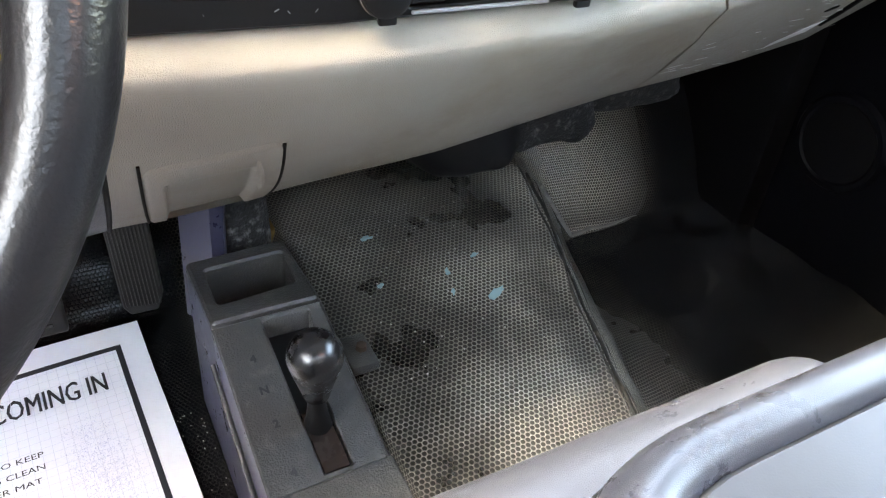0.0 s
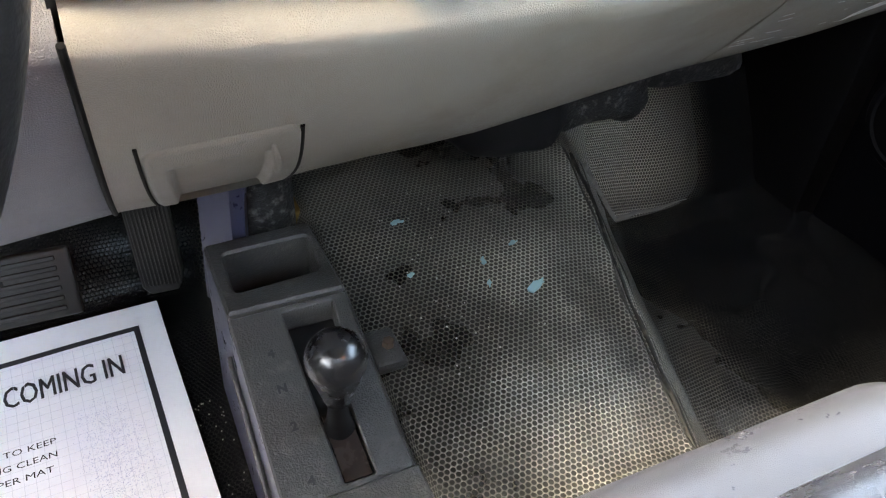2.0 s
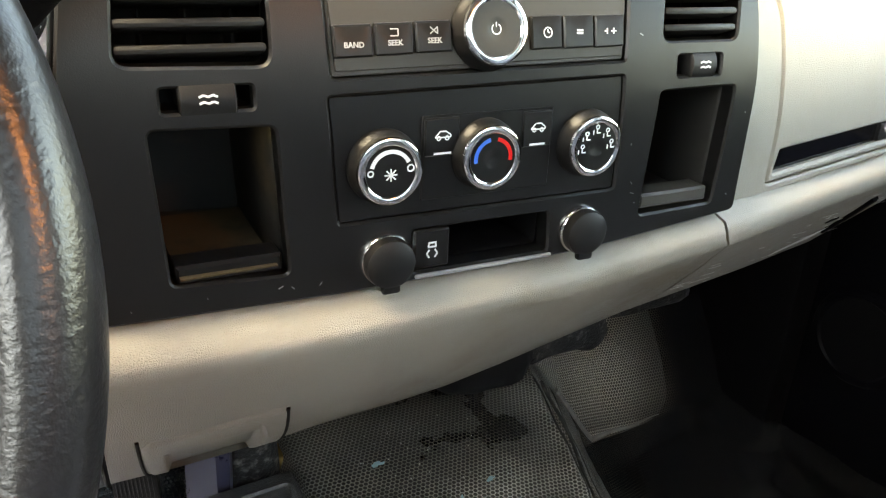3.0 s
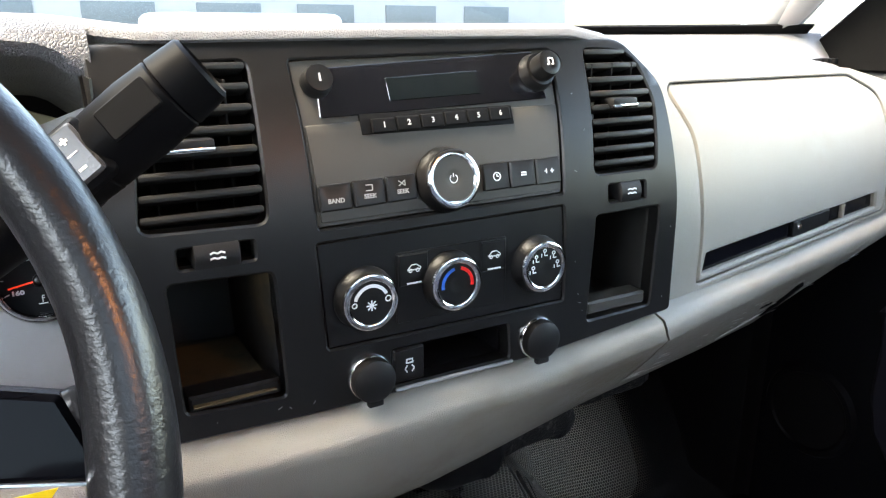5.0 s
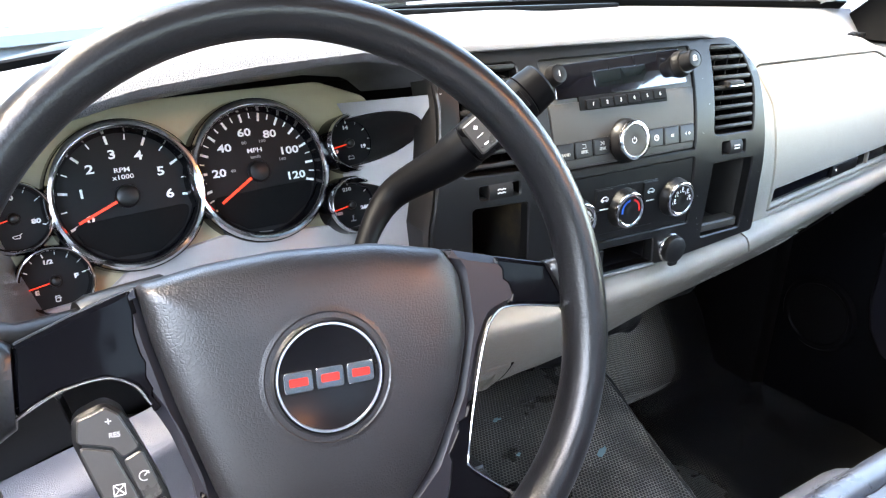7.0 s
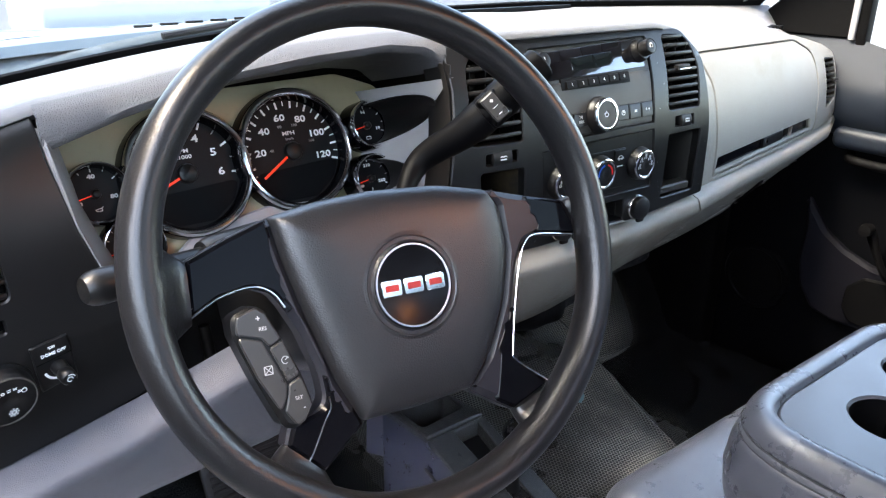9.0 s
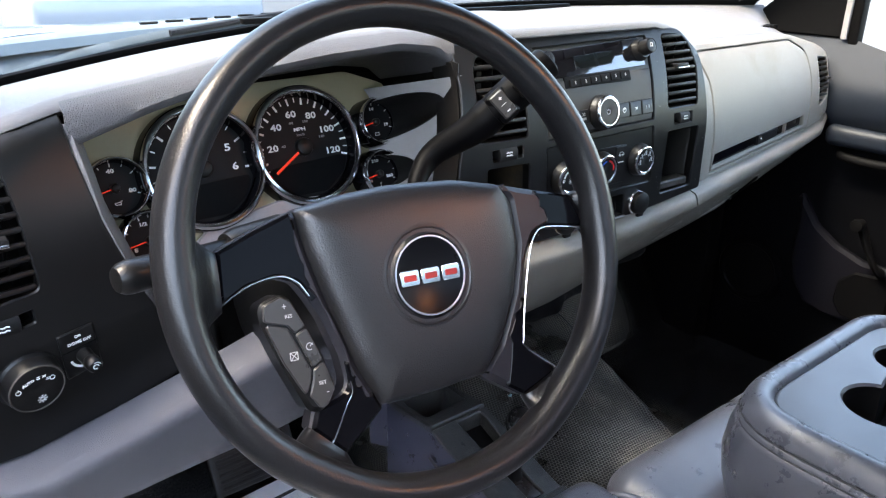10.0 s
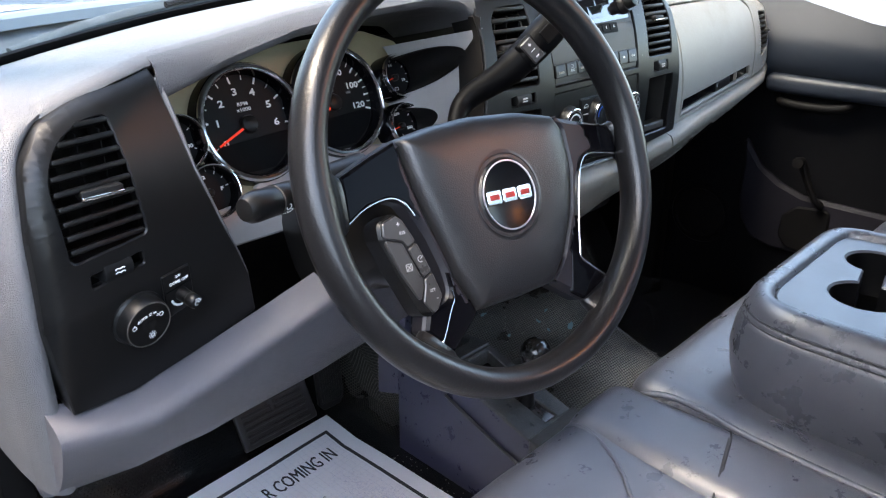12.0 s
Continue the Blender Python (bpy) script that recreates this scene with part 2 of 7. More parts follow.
MARK = surface("white_print", (0.85, 0.85, 0.84), 0.5, amount=0.1)
MARKM = surface("worn_print", (0.42, 0.42, 0.41), 0.5, amount=0.2)
MARKD = surface("dim_print", (0.22, 0.22, 0.22), 0.5, amount=0.1)
# small emission added to make the needle red read brighter
REDP = glow("needle_red", (0.85, 0.045, 0.015), 0.03)
RED = surface("red_print", (0.75, 0.02, 0.02), 0.35, amount=0.1)
BLUE = surface("blue_print", (0.02, 0.13, 0.55), 0.35, amount=0.1)
LOGO = surface("emblem_red", (0.38, 0.022, 0.016), 0.3, amount=0.2)
CHIPB = surface("blue_plastic_chip", (0.26, 0.45, 0.50), 0.3, amount=0.3)
FOAM = surface("stained_foam", (0.22, 0.145, 0.045), 0.8, dirt=(0.06, 0.04, 0.02), amount=0.9, dirt_scale=60, grain=0.8, grain_scale=200, grain_depth=0.001)
CRUMB = surface("pale_crumb", (0.42, 0.40, 0.36), 0.8, amount=0.3)
YELLOW = surface("yellow_tag", (0.80, 0.62, 0.02), 0.5, amount=0.2)
LCD = surface("radio_display", (0.0020, 0.0036, 0.0042), 0.03, amount=0.1, rough_var=0.01, spec=1.0, coat=1.0)
BUTTON = surface("grey_button", (0.034, 0.033, 0.032), 0.3, amount=0.3, grain=0.1)
BROWN = surface("brown_dust", (0.055, 0.036, 0.014), 0.7, dirt=(0.012, 0.010, 0.008), amount=1.0, dirt_scale=30, grain=0.3, grain_scale=300)
SCREEN = surface("display_glass", (0.002, 0.002, 0.003), 0.03, amount=0.1, rough_var=0.01, spec=1.0, coat=1.0)
FACE = surface("gauge_face", (0.009, 0.009, 0.0095), 0.5, amount=0.3, spec=0.15)
WINDOW = glass("clear_glass", (0.93, 0.97, 0.97))
# windscreen tint added to dim the bright view outside
DIMMED = glass("view_dimming_glass", (0.42, 0.475, 0.51))
TINTED = glass("tinted_glass", (0.6, 0.62, 0.62))
WHITEP = surface("white_car_paint", (0.38, 0.41, 0.45), 0.15, coat=0.8, amount=0.1)
COWL = surface("weathered_cowl_plastic", (0.085, 0.105, 0.11), 0.5, dirt=(0.20, 0.23, 0.24), amount=0.9, dirt_scale=14, grain=0.3)
RAIL = surface("pale_weathered_plastic", (0.20, 0.24, 0.255), 0.5, dirt=(0.30, 0.33, 0.34), amount=0.8, dirt_scale=9, grain=0.3)
HEADL = surface("roof_lining", (0.24, 0.235, 0.23), 0.9, amount=0.2, grain=0.3)
PILLAR = surface("pillar_trim", (0.36, 0.35, 0.35), 0.55, amount=0.2, grain=0.2)
ASPH = surface("asphalt", (0.055, 0.056, 0.058), 0.85, dirt=(0.075, 0.075, 0.076), amount=0.8, dirt_scale=0.5, grain=0.5, grain_scale=60)
CONCR = surface("concrete_wall", (0.30, 0.30, 0.30), 0.85, amount=0.5, dirt_scale=0.6, grain=0.2, grain_scale=30)
TYRE = surface("tyre_rubber", (0.02, 0.02, 0.02), 0.7, amount=0.4)
# for the unseen walls that block light at the driver's side
BLOCKW = surface("dark_blocking_wall", (0.055, 0.052, 0.05), 0.9, amount=0.5, dirt_scale=0.8, grain=0.2, grain_scale=20)
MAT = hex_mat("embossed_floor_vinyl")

# ---- builders ----
BASE = {}


def thing(name, loc, label, category, group=""):
    ob = new(name)
    ob.empty_display_size = 0.02
    ob.location = loc
    BASE[ob] = Vector(loc)
    return tagged(ob, label, category, group)


def finish(bm, angle=38.0):
    bmesh.ops.remove_doubles(bm, verts=bm.verts, dist=1e-6)
    bmesh.ops.recalc_face_normals(bm, faces=bm.faces)
    for f in bm.faces:
        f.smooth = True
    for e in bm.edges:
        e.smooth = len(e.link_faces) == 2 and e.calc_face_angle(0.0) < radians(angle)


def part(name, bm, material, parent=None, label="", angle=38.0):
    """One mesh object from a bmesh in world coordinates, under a thing or a part."""
    finish(bm, angle)
    base = BASE.get(parent, Vector((0, 0, 0)))
    bm.transform(Matrix.Translation(-base))
    me = bpy.data.meshes.new(name)
    bm.to_mesh(me)
    bm.free()
    me.materials.append(material)
    ob = new(name, me)
    ob.parent = parent
    BASE[ob] = base
    if label:
        ob["label"] = label
    return ob


def setting(name, bm, material, label, category, angle=38.0):
    ob = part(name, bm, material, None, "", angle)
    return tagged(ob, label, category, "", "structure")


def rbox(x0, x1, y0, y1, z0, z1, r=0.004, seg=2, m=None):
    bm = bmesh.new()
    bmesh.ops.create_cube(bm, size=1.0)
    bm.transform(Matrix.Translation(((x0 + x1) / 2, (y0 + y1) / 2, (z0 + z1) / 2)) @ Matrix.Diagonal((x1 - x0, y1 - y0, z1 - z0, 1)))
    if r:
        bmesh.ops.bevel(bm, geom=bm.edges[:], offset=min(r, 0.49 * min(x1 - x0, y1 - y0, z1 - z0)), segments=seg, affect="EDGES", profile=0.5)
    if m:
        bm.transform(m)
    return bm


def join(*bms):
    out = bms[0]
    for other in bms[1:]:
        me = bpy.data.meshes.new("tmp")
        other.to_mesh(me)
        other.free()
        out.from_mesh(me)
        bpy.data.meshes.remove(me)
    return out


def lathe(profile, segs=40, m=None, squash=1.0):
    """Revolve (radius, height) pairs about the local z axis."""
    bm = bmesh.new()
    rings = []
    for r, h in profile:
        if r < 1e-6:
            rings.append([bm.verts.new((0, 0, h))])
        else:
            rings.append([bm.verts.new((r * math.cos(2 * math.pi * k / segs), squash * r * math.sin(2 * math.pi * k / segs), h)) for k in range(segs)])
    for a, b in zip(rings, rings[1:]):
        for k in range(segs):
            q = [a[k % len(a)], a[(k + 1) % len(a)], b[(k + 1) % len(b)], b[k % len(b)]]
            q = list(dict.fromkeys(q))
            if len(q) > 2:
                bm.faces.new(q)
    if m:
        bm.transform(m)
    return bm


def grid(rows, closed=False, thick=None):
    """A sheet through rows of points; closed joins the ends of each row."""
    bm = bmesh.new()
    vs = [[bm.verts.new(p) for p in row] for row in rows]
    for a, b in zip(vs, vs[1:]):
        n = len(a)
        for k in range(n if closed else n - 1):
            q = list(dict.fromkeys([a[k], a[(k + 1) % n], b[(k + 1) % n], b[k]]))
            if len(q) > 2:
                bm.faces.new(q)
    if thick:
        bmesh.ops.recalc_face_normals(bm, faces=bm.faces)
        bmesh.ops.solidify(bm, geom=bm.faces[:], thickness=thick)
    return bm


def curve_points(pts, per=8):
    """A smooth line through points (Catmull-Rom)."""
    p = [Vector(q) for q in pts]
    p = [2 * p[0] - p[1]] + p + [2 * p[-1] - p[-2]]
    out = []
    for a, b, c, d in zip(p, p[1:], p[2:], p[3:]):
        for k in range(per):
            t = k / per
            out.append(0.5 * (2 * b + (c - a) * t + (2 * a - 5 * b + 4 * c - d) * t * t + (3 * b - a - 3 * c + d) * t ** 3))
    return out + [p[-2]]


def sweep(path, radius, segs=14, closed=False, squash=1.0, caps=True):
    """A round bar along a path; radius is a number or one for each point."""
    p = [Vector(q) for q in path]
    n = len(p)
    rad = radius if isinstance(radius, (list, tuple)) else [radius] * n
    side, rows = None, []
    for k in range(n):
        ahead = (p[(k + 1) % n] - p[k - 1]) if closed else (p[min(k + 1, n - 1)] - p[max(k - 1, 0)])
        ahead.normalize()
        side = ahead.orthogonal() if side is None else side - ahead * side.dot(ahead)
        side.normalize()
        up = ahead.cross(side)
        rows.append([p[k] + rad[k] * (math.cos(2 * math.pi * j / segs) * side + squash * math.sin(2 * math.pi * j / segs) * up) for j in range(segs)])
    if closed:
        rows.append(rows[0])
    bm = grid(rows, True)
    if caps and not closed:
        bmesh.ops.remove_doubles(bm, verts=bm.verts, dist=1e-7)
        bmesh.ops.holes_fill(bm, edges=[e for e in bm.edges if e.is_boundary])
    return bm


def dense(loop, step=0.008):
    out = []
    for a, b in zip(loop, loop[1:] + loop[:1]):
        k = max(1, math.ceil(math.dist(a, b) / step))
        out += [(a[0] + (b[0] - a[0]) * i / k, a[1] + (b[1] - a[1]) * i / k) for i in range(k)]
    return out


def rounded(pts, r=0.006, seg=5):
    """A polygon with its corners rounded; a point may carry its own radius."""
    out, n = [], len(pts)
    for k in range(n):
        p, a, b = Vector(pts[k][:2]), Vector(pts[k - 1][:2]), Vector(pts[(k + 1) % n][:2])
        rr = pts[k][2] if len(pts[k]) > 2 else r
        da, db = (a - p), (b - p)
        ang = da.angle(db, math.pi)
        d = min(rr / max(1e-4, math.tan(ang / 2)), 0.48 * da.length, 0.48 * db.length)
        s, e = p + da.normalized() * d, p + db.normalized() * d
        for i in range(seg + 1):
            t = i / seg
            out.append(tuple((1 - t) ** 2 * s + 2 * t * (1 - t) * p + t * t * e))
    return out


def rrect(x0, z0, x1, z1, r=0.006, seg=5):
    return rounded([(x0, z0), (x1, z0), (x1, z1), (x0, z1)], r, seg)


def area2(loop):
    return sum(a[0] * b[1] - b[0] * a[1] for a, b in zip(loop, loop[1:] + loop[:1]))


def inset(loop, c):
    """Move a loop inwards by c."""
    s, out, n = (1 if area2(loop) > 0 else -1), [], len(loop)
    for k in range(n):
        a, b = Vector(loop[k - 1]), Vector(loop[(k + 1) % n])
        d = (b - a).normalized()
        out.append((loop[k][0] - s * d.y * c, loop[k][1] + s * d.x * c))
    return out


def plate(outline, holes=(), f=None, depth=0.006, chamfer=0.0012, hole_depth=None, strips=0.02, back=True):
    """A panel cut from an outline with holes, in (x, z), laid on the surface y = f(x, z), with broken edges and thickness."""
    f = f or (lambda x, z: 0.0)
    bm = bmesh.new()
    outline, holes = dense(list(outline)), [dense(list(h)) for h in holes]
    loops = [(outline, inset(outline, chamfer), depth)] + [(h, inset(h, -chamfer), hole_depth or depth) for h in holes]
    edges = []
    for full, front, d in loops:
        vs = [bm.verts.new((p[0], 0, p[1])) for p in front]
        edges += [bm.edges.new((a, b)) for a, b in zip(vs, vs[1:] + vs[:1])]
    bmesh.ops.triangle_fill(bm, edges=edges, use_beauty=True, normal=(0, -1, 0))
    zs = [p[1] for p in outline]
    xs = [p[0] for p in outline]
    if strips:
        for k in range(1, int((max(zs) - min(zs)) / strips) + 1):
            bmesh.ops.bisect_plane(bm, geom=bm.verts[:] + bm.edges[:] + bm.faces[:], plane_co=(0, 0, min(zs) + k * strips + 0.00013), plane_no=(0, 0, 1))
        for k in range(1, int((max(xs) - min(xs)) / (2 * strips)) + 1):
            bmesh.ops.bisect_plane(bm, geom=bm.verts[:] + bm.edges[:] + bm.faces[:], plane_co=(min(xs) + k * 2 * strips + 0.00017, 0, 0), plane_no=(1, 0, 0))
    for full, front, d in loops:
        rows = [[(p[0], 0, p[1]) for p in front], [(p[0], chamfer, p[1]) for p in full], [(p[0], d, p[1]) for p in full]]
        bm = join(bm, grid(rows, True))
    for v in bm.verts:
        v.co.y += f(v.co.x, v.co.z)
    return bm


def on(f, x, z, off=0.0):
    """The frame of a surface y = f(x, z): x to the right, y up along it, z out of it."""
    e = 0.004
    u = Vector((2 * e, f(x + e, z) - f(x - e, z), 0)).normalized()
    v = Vector((0, f(x, z + e) - f(x, z - e), 2 * e)).normalized()
    w = u.cross(v).normalized()
    v = w.cross(u)
    m = Matrix((u, v, w)).transposed().to_4x4()
    return Matrix.Translation(Vector((x, f(x, z), z)) + w * off) @ m


def text(name, body, size, m, material, parent, thick=0.0002, bold=0.0, spread=1.0, align="CENTER"):
    cu = bpy.data.curves.new(name, "FONT")
    cu.body, cu.size, cu.extrude, cu.offset, cu.space_character = body, size, thick, bold, spread
    cu.align_x, cu.align_y, cu.resolution_u = align, "CENTER", 2
    ob = bpy.data.objects.new("tmp", cu)
    scene.collection.objects.link(ob)
    me = ob.evaluated_get(bpy.context.evaluated_depsgraph_get()).to_mesh()
    bm = bmesh.new()
    bm.from_mesh(me)
    bpy.data.objects.remove(ob)
    bm.transform(m)
    return part(name, bm, material, parent)


def strokes(lines, width, m, thick=0.0003):
    """Thin raised lines in the local x, y plane."""
    bm = bmesh.new()
    for a, b in lines:
        a, b = Vector((*a, 0)), Vector((*b, 0))
        d = (b - a).normalized() * 0.5
        s = Vector((-d.y, d.x, 0)) * width
        q = [a - s, b - s, b + s, a + s]
        lo, hi = [bm.verts.new(p) for p in q], [bm.verts.new(p + Vector((0, 0, thick))) for p in q]
        bm.faces.new(hi)
        for k in range(4):
            bm.faces.new((lo[k], lo[(k + 1) % 4], hi[(k + 1) % 4], hi[k]))
    bm.transform(m)
    return bm


def arc(r, a0, a1, n=14, cx=0, cy=0):
    p = [(cx + r * math.cos(radians(a0 + (a1 - a0) * k / n)), cy + r * math.sin(radians(a0 + (a1 - a0) * k / n))) for k in range(n + 1)]
    return list(zip(p, p[1:]))


def lerp_table(table, x):
    """Smooth interpolation of a row of (x, values...)."""
    xs = [t[0] for t in table]
    if x <= xs[0]:
        return table[0][1:]
    for a, b in zip(table, table[1:]):
        if x <= b[0]:
            t = (x - a[0]) / (b[0] - a[0])
            return tuple(u + (v - u) * t for u, v in zip(a[1:], b[1:]))
    return table[-1][1:]


# ---- the dashboard's three faces, y as a function of x and z ----
def face_centre(x, z):
    return 0.013 - 0.03 * x + 1.7 * max(0.0, z - 0.70) ** 2


def face_driver(x, z):
    return 0.036 + 0.18 * (x + 0.717) + 1.7 * max(0.0, z - 0.68) ** 2 + 0.2 * max(0.0, 0.64 - z)


def face_glove(x, z):
    return 0.03 + 0.09 * (x - 0.31) + 1.7 * max(0.0, z - 0.66) ** 2 + 3.5 * max(0.0, x - 0.77) ** 2


def shifted(f, d):
    return lambda x, z: f(x, z) + d

# ---- cab shell ----
def floor_height(x, y):
    """Footwells, the broad tunnel between them, and the toe boards."""
    left, right = -0.055, 0.20 + 0.28 * max(0.0, y + 0.08)
    s = lambda t: max(0.0, min(1.0, t)) ** 2 * (3 - 2 * max(0.0, min(1.0, t)))
    fall = max(0.0, min(1.0, (x - right) / (0.17 + 0.04 * max(0.0, y))))
    up = s((x - left + 0.06) / 0.06) * (1 - 0.45 * s(fall) - 0.55 * fall)
    d = x - right + 0.004 * math.sin(23 * y) + 0.006 * noise.noise(Vector((3.0, y * 16, 1.0)))
    fold = sum(a * math.exp(-((d - at) / w) ** 2) for a, at, w in ((0.006, -0.006, 0.009), (-0.005, 0.012, 0.007), (0.006, 0.028, 0.008), (-0.003, 0.044, 0.008))) * (1 if y < 0.36 else 0.3)
    fold -= 0.016 * max(0.0, min(1.3, 1 + (x - right) / 0.11)) ** 2 * max(0.0, min(1.0, (0.40 - y) / 0.2))
    tunnel = (0.203 + 0.12 * min(0.17, max(-0.2, y - 0.12))) * up
    well = 0.0 if x < 0 else 0.035
    toe_y = 0.50 if x < 0 else 0.385 + 0.05 * min(0.3, max(0.0, x - 0.43))
    toe = s((y - toe_y) / 0.05) * 0.02 + max(0.0, y - toe_y) * (1.15 if x < 0.1 else 1.45)
    h = max(well + toe, tunnel + fold + max(0.0, y - 0.42) * 1.0) if up > 0.02 else well + toe
    h += 0.006 * noise.noise(Vector((x * 7, y * 7, 0.3))) * (1 - 0.6 * up)
    if x > 0.35:
        h += 0.014 * noise.noise(Vector((x * 11, y * 11, 4.0))) * max(0.0, min(1.0, (0.37 - y) / 0.05))
    return h


rows = []
NX, NY = 310, 170
for j in range(NY + 1):
    y = -1.1 + 1.75 * j / NY
    rows.append([(x, y, floor_height(x, y)) for x in [-0.80 + 1.63 * i / NX for i in range(NX + 1)]])
bm = grid(rows)
uvl = bm.loops.layers.uv.new("UVMap")
for f in bm.faces:
    for lo in f.loops:
        c = lo.vert.co
        drop = max(0.0, min(1.0, (c.x - 0.20 - 0.28 * max(0.0, c.y + 0.08)) / 0.18)) * 0.10 - max(0.0, min(1.0, (-0.055 - c.x) / 0.06)) * 0.17
        lo[uvl].uv = (c.x + drop, c.y + (1.15 * max(0.0, c.y - 0.39) if c.x > 0.36 else 0.6 * max(0.0, c.y - 0.42)))
FOLDM = surface("creased_dusty_vinyl", (0.030, 0.028, 0.024), 0.45, dirt=(0.20, 0.175, 0.135), amount=0.9, dirt_scale=40, grain=0.6, grain_scale=300, grain_depth=0.0006)
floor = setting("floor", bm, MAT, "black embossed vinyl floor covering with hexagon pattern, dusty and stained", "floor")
for off, r, seed in ((0.000, 0.0035, 1.0), (0.019, 0.0045, 5.0), (0.034, 0.0030, 9.0)):
    path, radii = [], []
    for k in range(46):
        y = -0.20 + 0.56 * k / 45
        x = 0.20 + 0.28 * max(0.0, y + 0.08) - 0.004 * math.sin(23 * y) + off + 0.007 * noise.noise(Vector((seed, y * 14, 2.0)))
        path.append(Vector((x, y, floor_height(x, y) - 0.001)))
        radii.append(r * (0.75 + 0.6 * noise.noise(Vector((seed, y * 25, 7.0)))))
    part("fold", sweep(path, radii, 8), FOLDM, floor, "dusty crease in the vinyl")
# toe board crease, its highlight put into a pale dusty colour
path = [Vector((x, 0.383 + 0.05 * max(0.0, x - 0.43) + 0.004 * noise.noise(Vector((x * 22, 1.0, 3.0))), 0)) for x in [0.385 + 0.25 * k / 30 for k in range(31)]]
part("fold", sweep([p + Vector((0, 0, floor_height(p.x, p.y) + 0.001)) for p in path], [0.0045 * (1 - (k / 30) ** 2) + 0.0008 for k in range(31)], 8), surface("highlit_vinyl_crease", (0.26, 0.245, 0.22), 0.5, dirt=(0.05, 0.047, 0.04), amount=0.9, dirt_scale=50), floor, "pale dusty crease with its highlight in the colour")
setting("floor_pan", rbox(-0.86, 0.86, -1.2, 0.75, -0.12, -0.06, 0.01), RUBBER, "dark steel cab floor under the vinyl", "floor")

# firewall and side kick panels
setting("firewall", rbox(-0.86, 0.86, 0.66, 0.70, -0.1, 0.74, 0.004), RUBBER, "black insulated firewall behind the dashboard", "firewall")
# unseen shelf, added to stop daylight leaking in above the firewall
bm = grid([[(x, lerp_table(line, x)[0], lerp_table(line, x)[1]) for x in [-0.86 + 1.72 * i / 40 for i in range(41)]] for line in ([(-0.86 + 0.043 * i, 0.615 - 0.30 * ((-0.86 + 0.043 * i) / 0.8) ** 2, 0.800 + 0.045 * min(1.0, i / 26)) for i in range(41)], [(-0.87, 0.672, 0.735), (0.87, 0.672, 0.735)])], thick=0.004)
setting("bulkhead_top", bm, RUBBER, "black insulated bulkhead shelf under the windscreen", "bulkhead")
# unseen sill, added to close a light leak under the door
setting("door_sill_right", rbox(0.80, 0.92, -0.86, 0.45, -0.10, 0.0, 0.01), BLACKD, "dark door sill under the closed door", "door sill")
# the kick panels' shade is put into their near black colour
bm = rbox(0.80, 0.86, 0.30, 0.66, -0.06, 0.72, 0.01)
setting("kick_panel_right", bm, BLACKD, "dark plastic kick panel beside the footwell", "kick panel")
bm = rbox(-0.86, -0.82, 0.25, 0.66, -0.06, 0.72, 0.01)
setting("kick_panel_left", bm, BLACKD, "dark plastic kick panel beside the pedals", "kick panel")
setting("door_sill_left", rbox(-0.88, -0.80, -0.75, 0.25, -0.10, 0.03, 0.012), GREY, "grey plastic door sill of the open doorway", "door sill")
bm = plate(rrect(-0.86, -0.1, 0.86, 1.42, 0.01), [rrect(-0.66, 0.88, 0.66, 1.33, 0.05)], lambda x, z: -1.18, 0.04, 0.002, None, 0)
setting("wall_back", bm, HEADL, "grey trimmed rear wall of the cab", "wall")
rear = setting("window_rear", rbox(-0.67, 0.67, -1.165, -1.160, 0.87, 1.34, 0.001), TINTED, "dark tinted rear cab window", "window")
rear.visible_shadow = False
setting("ceiling", rbox(-0.78, 0.78, -1.22, -0.05, 1.42, 1.46, 0.01), HEADL, "light grey cloth roof lining", "ceiling")
setting("b_pillar_left", rbox(-0.86, -0.78, -1.20, -0.82, -0.1, 1.44, 0.02), PILLAR, "grey trimmed door pillar", "pillar")
setting("a_pillar_right", sweep(curve_points([(0.83, 0.40, 0.84), (0.80, 0.22, 1.02), (0.75, 0.06, 1.24), (0.70, -0.05, 1.43)], 6), 0.045, 12, squash=0.8), PILLAR, "light grey windscreen pillar trim", "pillar")
setting("a_pillar_left", sweep(curve_points([(-0.83, 0.40, 0.80), (-0.815, 0.22, 1.02), (-0.77, 0.06, 1.24), (-0.71, -0.05, 1.43)], 6), 0.04, 12, squash=0.8), PILLAR, "light grey windscreen pillar trim", "pillar")
setting("windscreen_header", rbox(-0.74, 0.74, -0.10, 0.0, 1.38, 1.46, 0.02), HEADL, "grey header trim over the windscreen", "trim")


def screen_base(x):
    z = lerp_table([(-0.85, 0.805), (-0.7, 0.815), (-0.45, 0.832), (-0.05, 0.856), (0.36, 0.868), (0.85, 0.872)], x)[0]
    return 0.60 - 0.30 * (x / 0.8) ** 2, z


rows = []
for k in range(9):
    t = k / 8
    row = []
    for i in range(25):
        s = -1 + i / 12
        y0, z0 = screen_base(0.84 * s)
        x = (0.84 - 0.12 * t) * s
        row.append((x, (y0 + 0.03) * (1 - t) + (-0.03 - 0.06 * s * s) * t, (z0 - 0.015) * (1 - t) + 1.42 * t))
    rows.append(row)
ws = setting("windscreen", grid(rows), DIMMED, "clear laminated windscreen with a dark lower border", "windscreen")
ws.visible_shadow = False
rows = []
for h in (-0.02, 0.014):
    row = []
    for i in range(41):
        s = -1 + i / 20
        y0, z0 = screen_base(0.83 * s)
        row.append((0.83 * s, y0 + 0.02 - 0.9 * h, z0 + h - 0.004))
    rows.append(row)
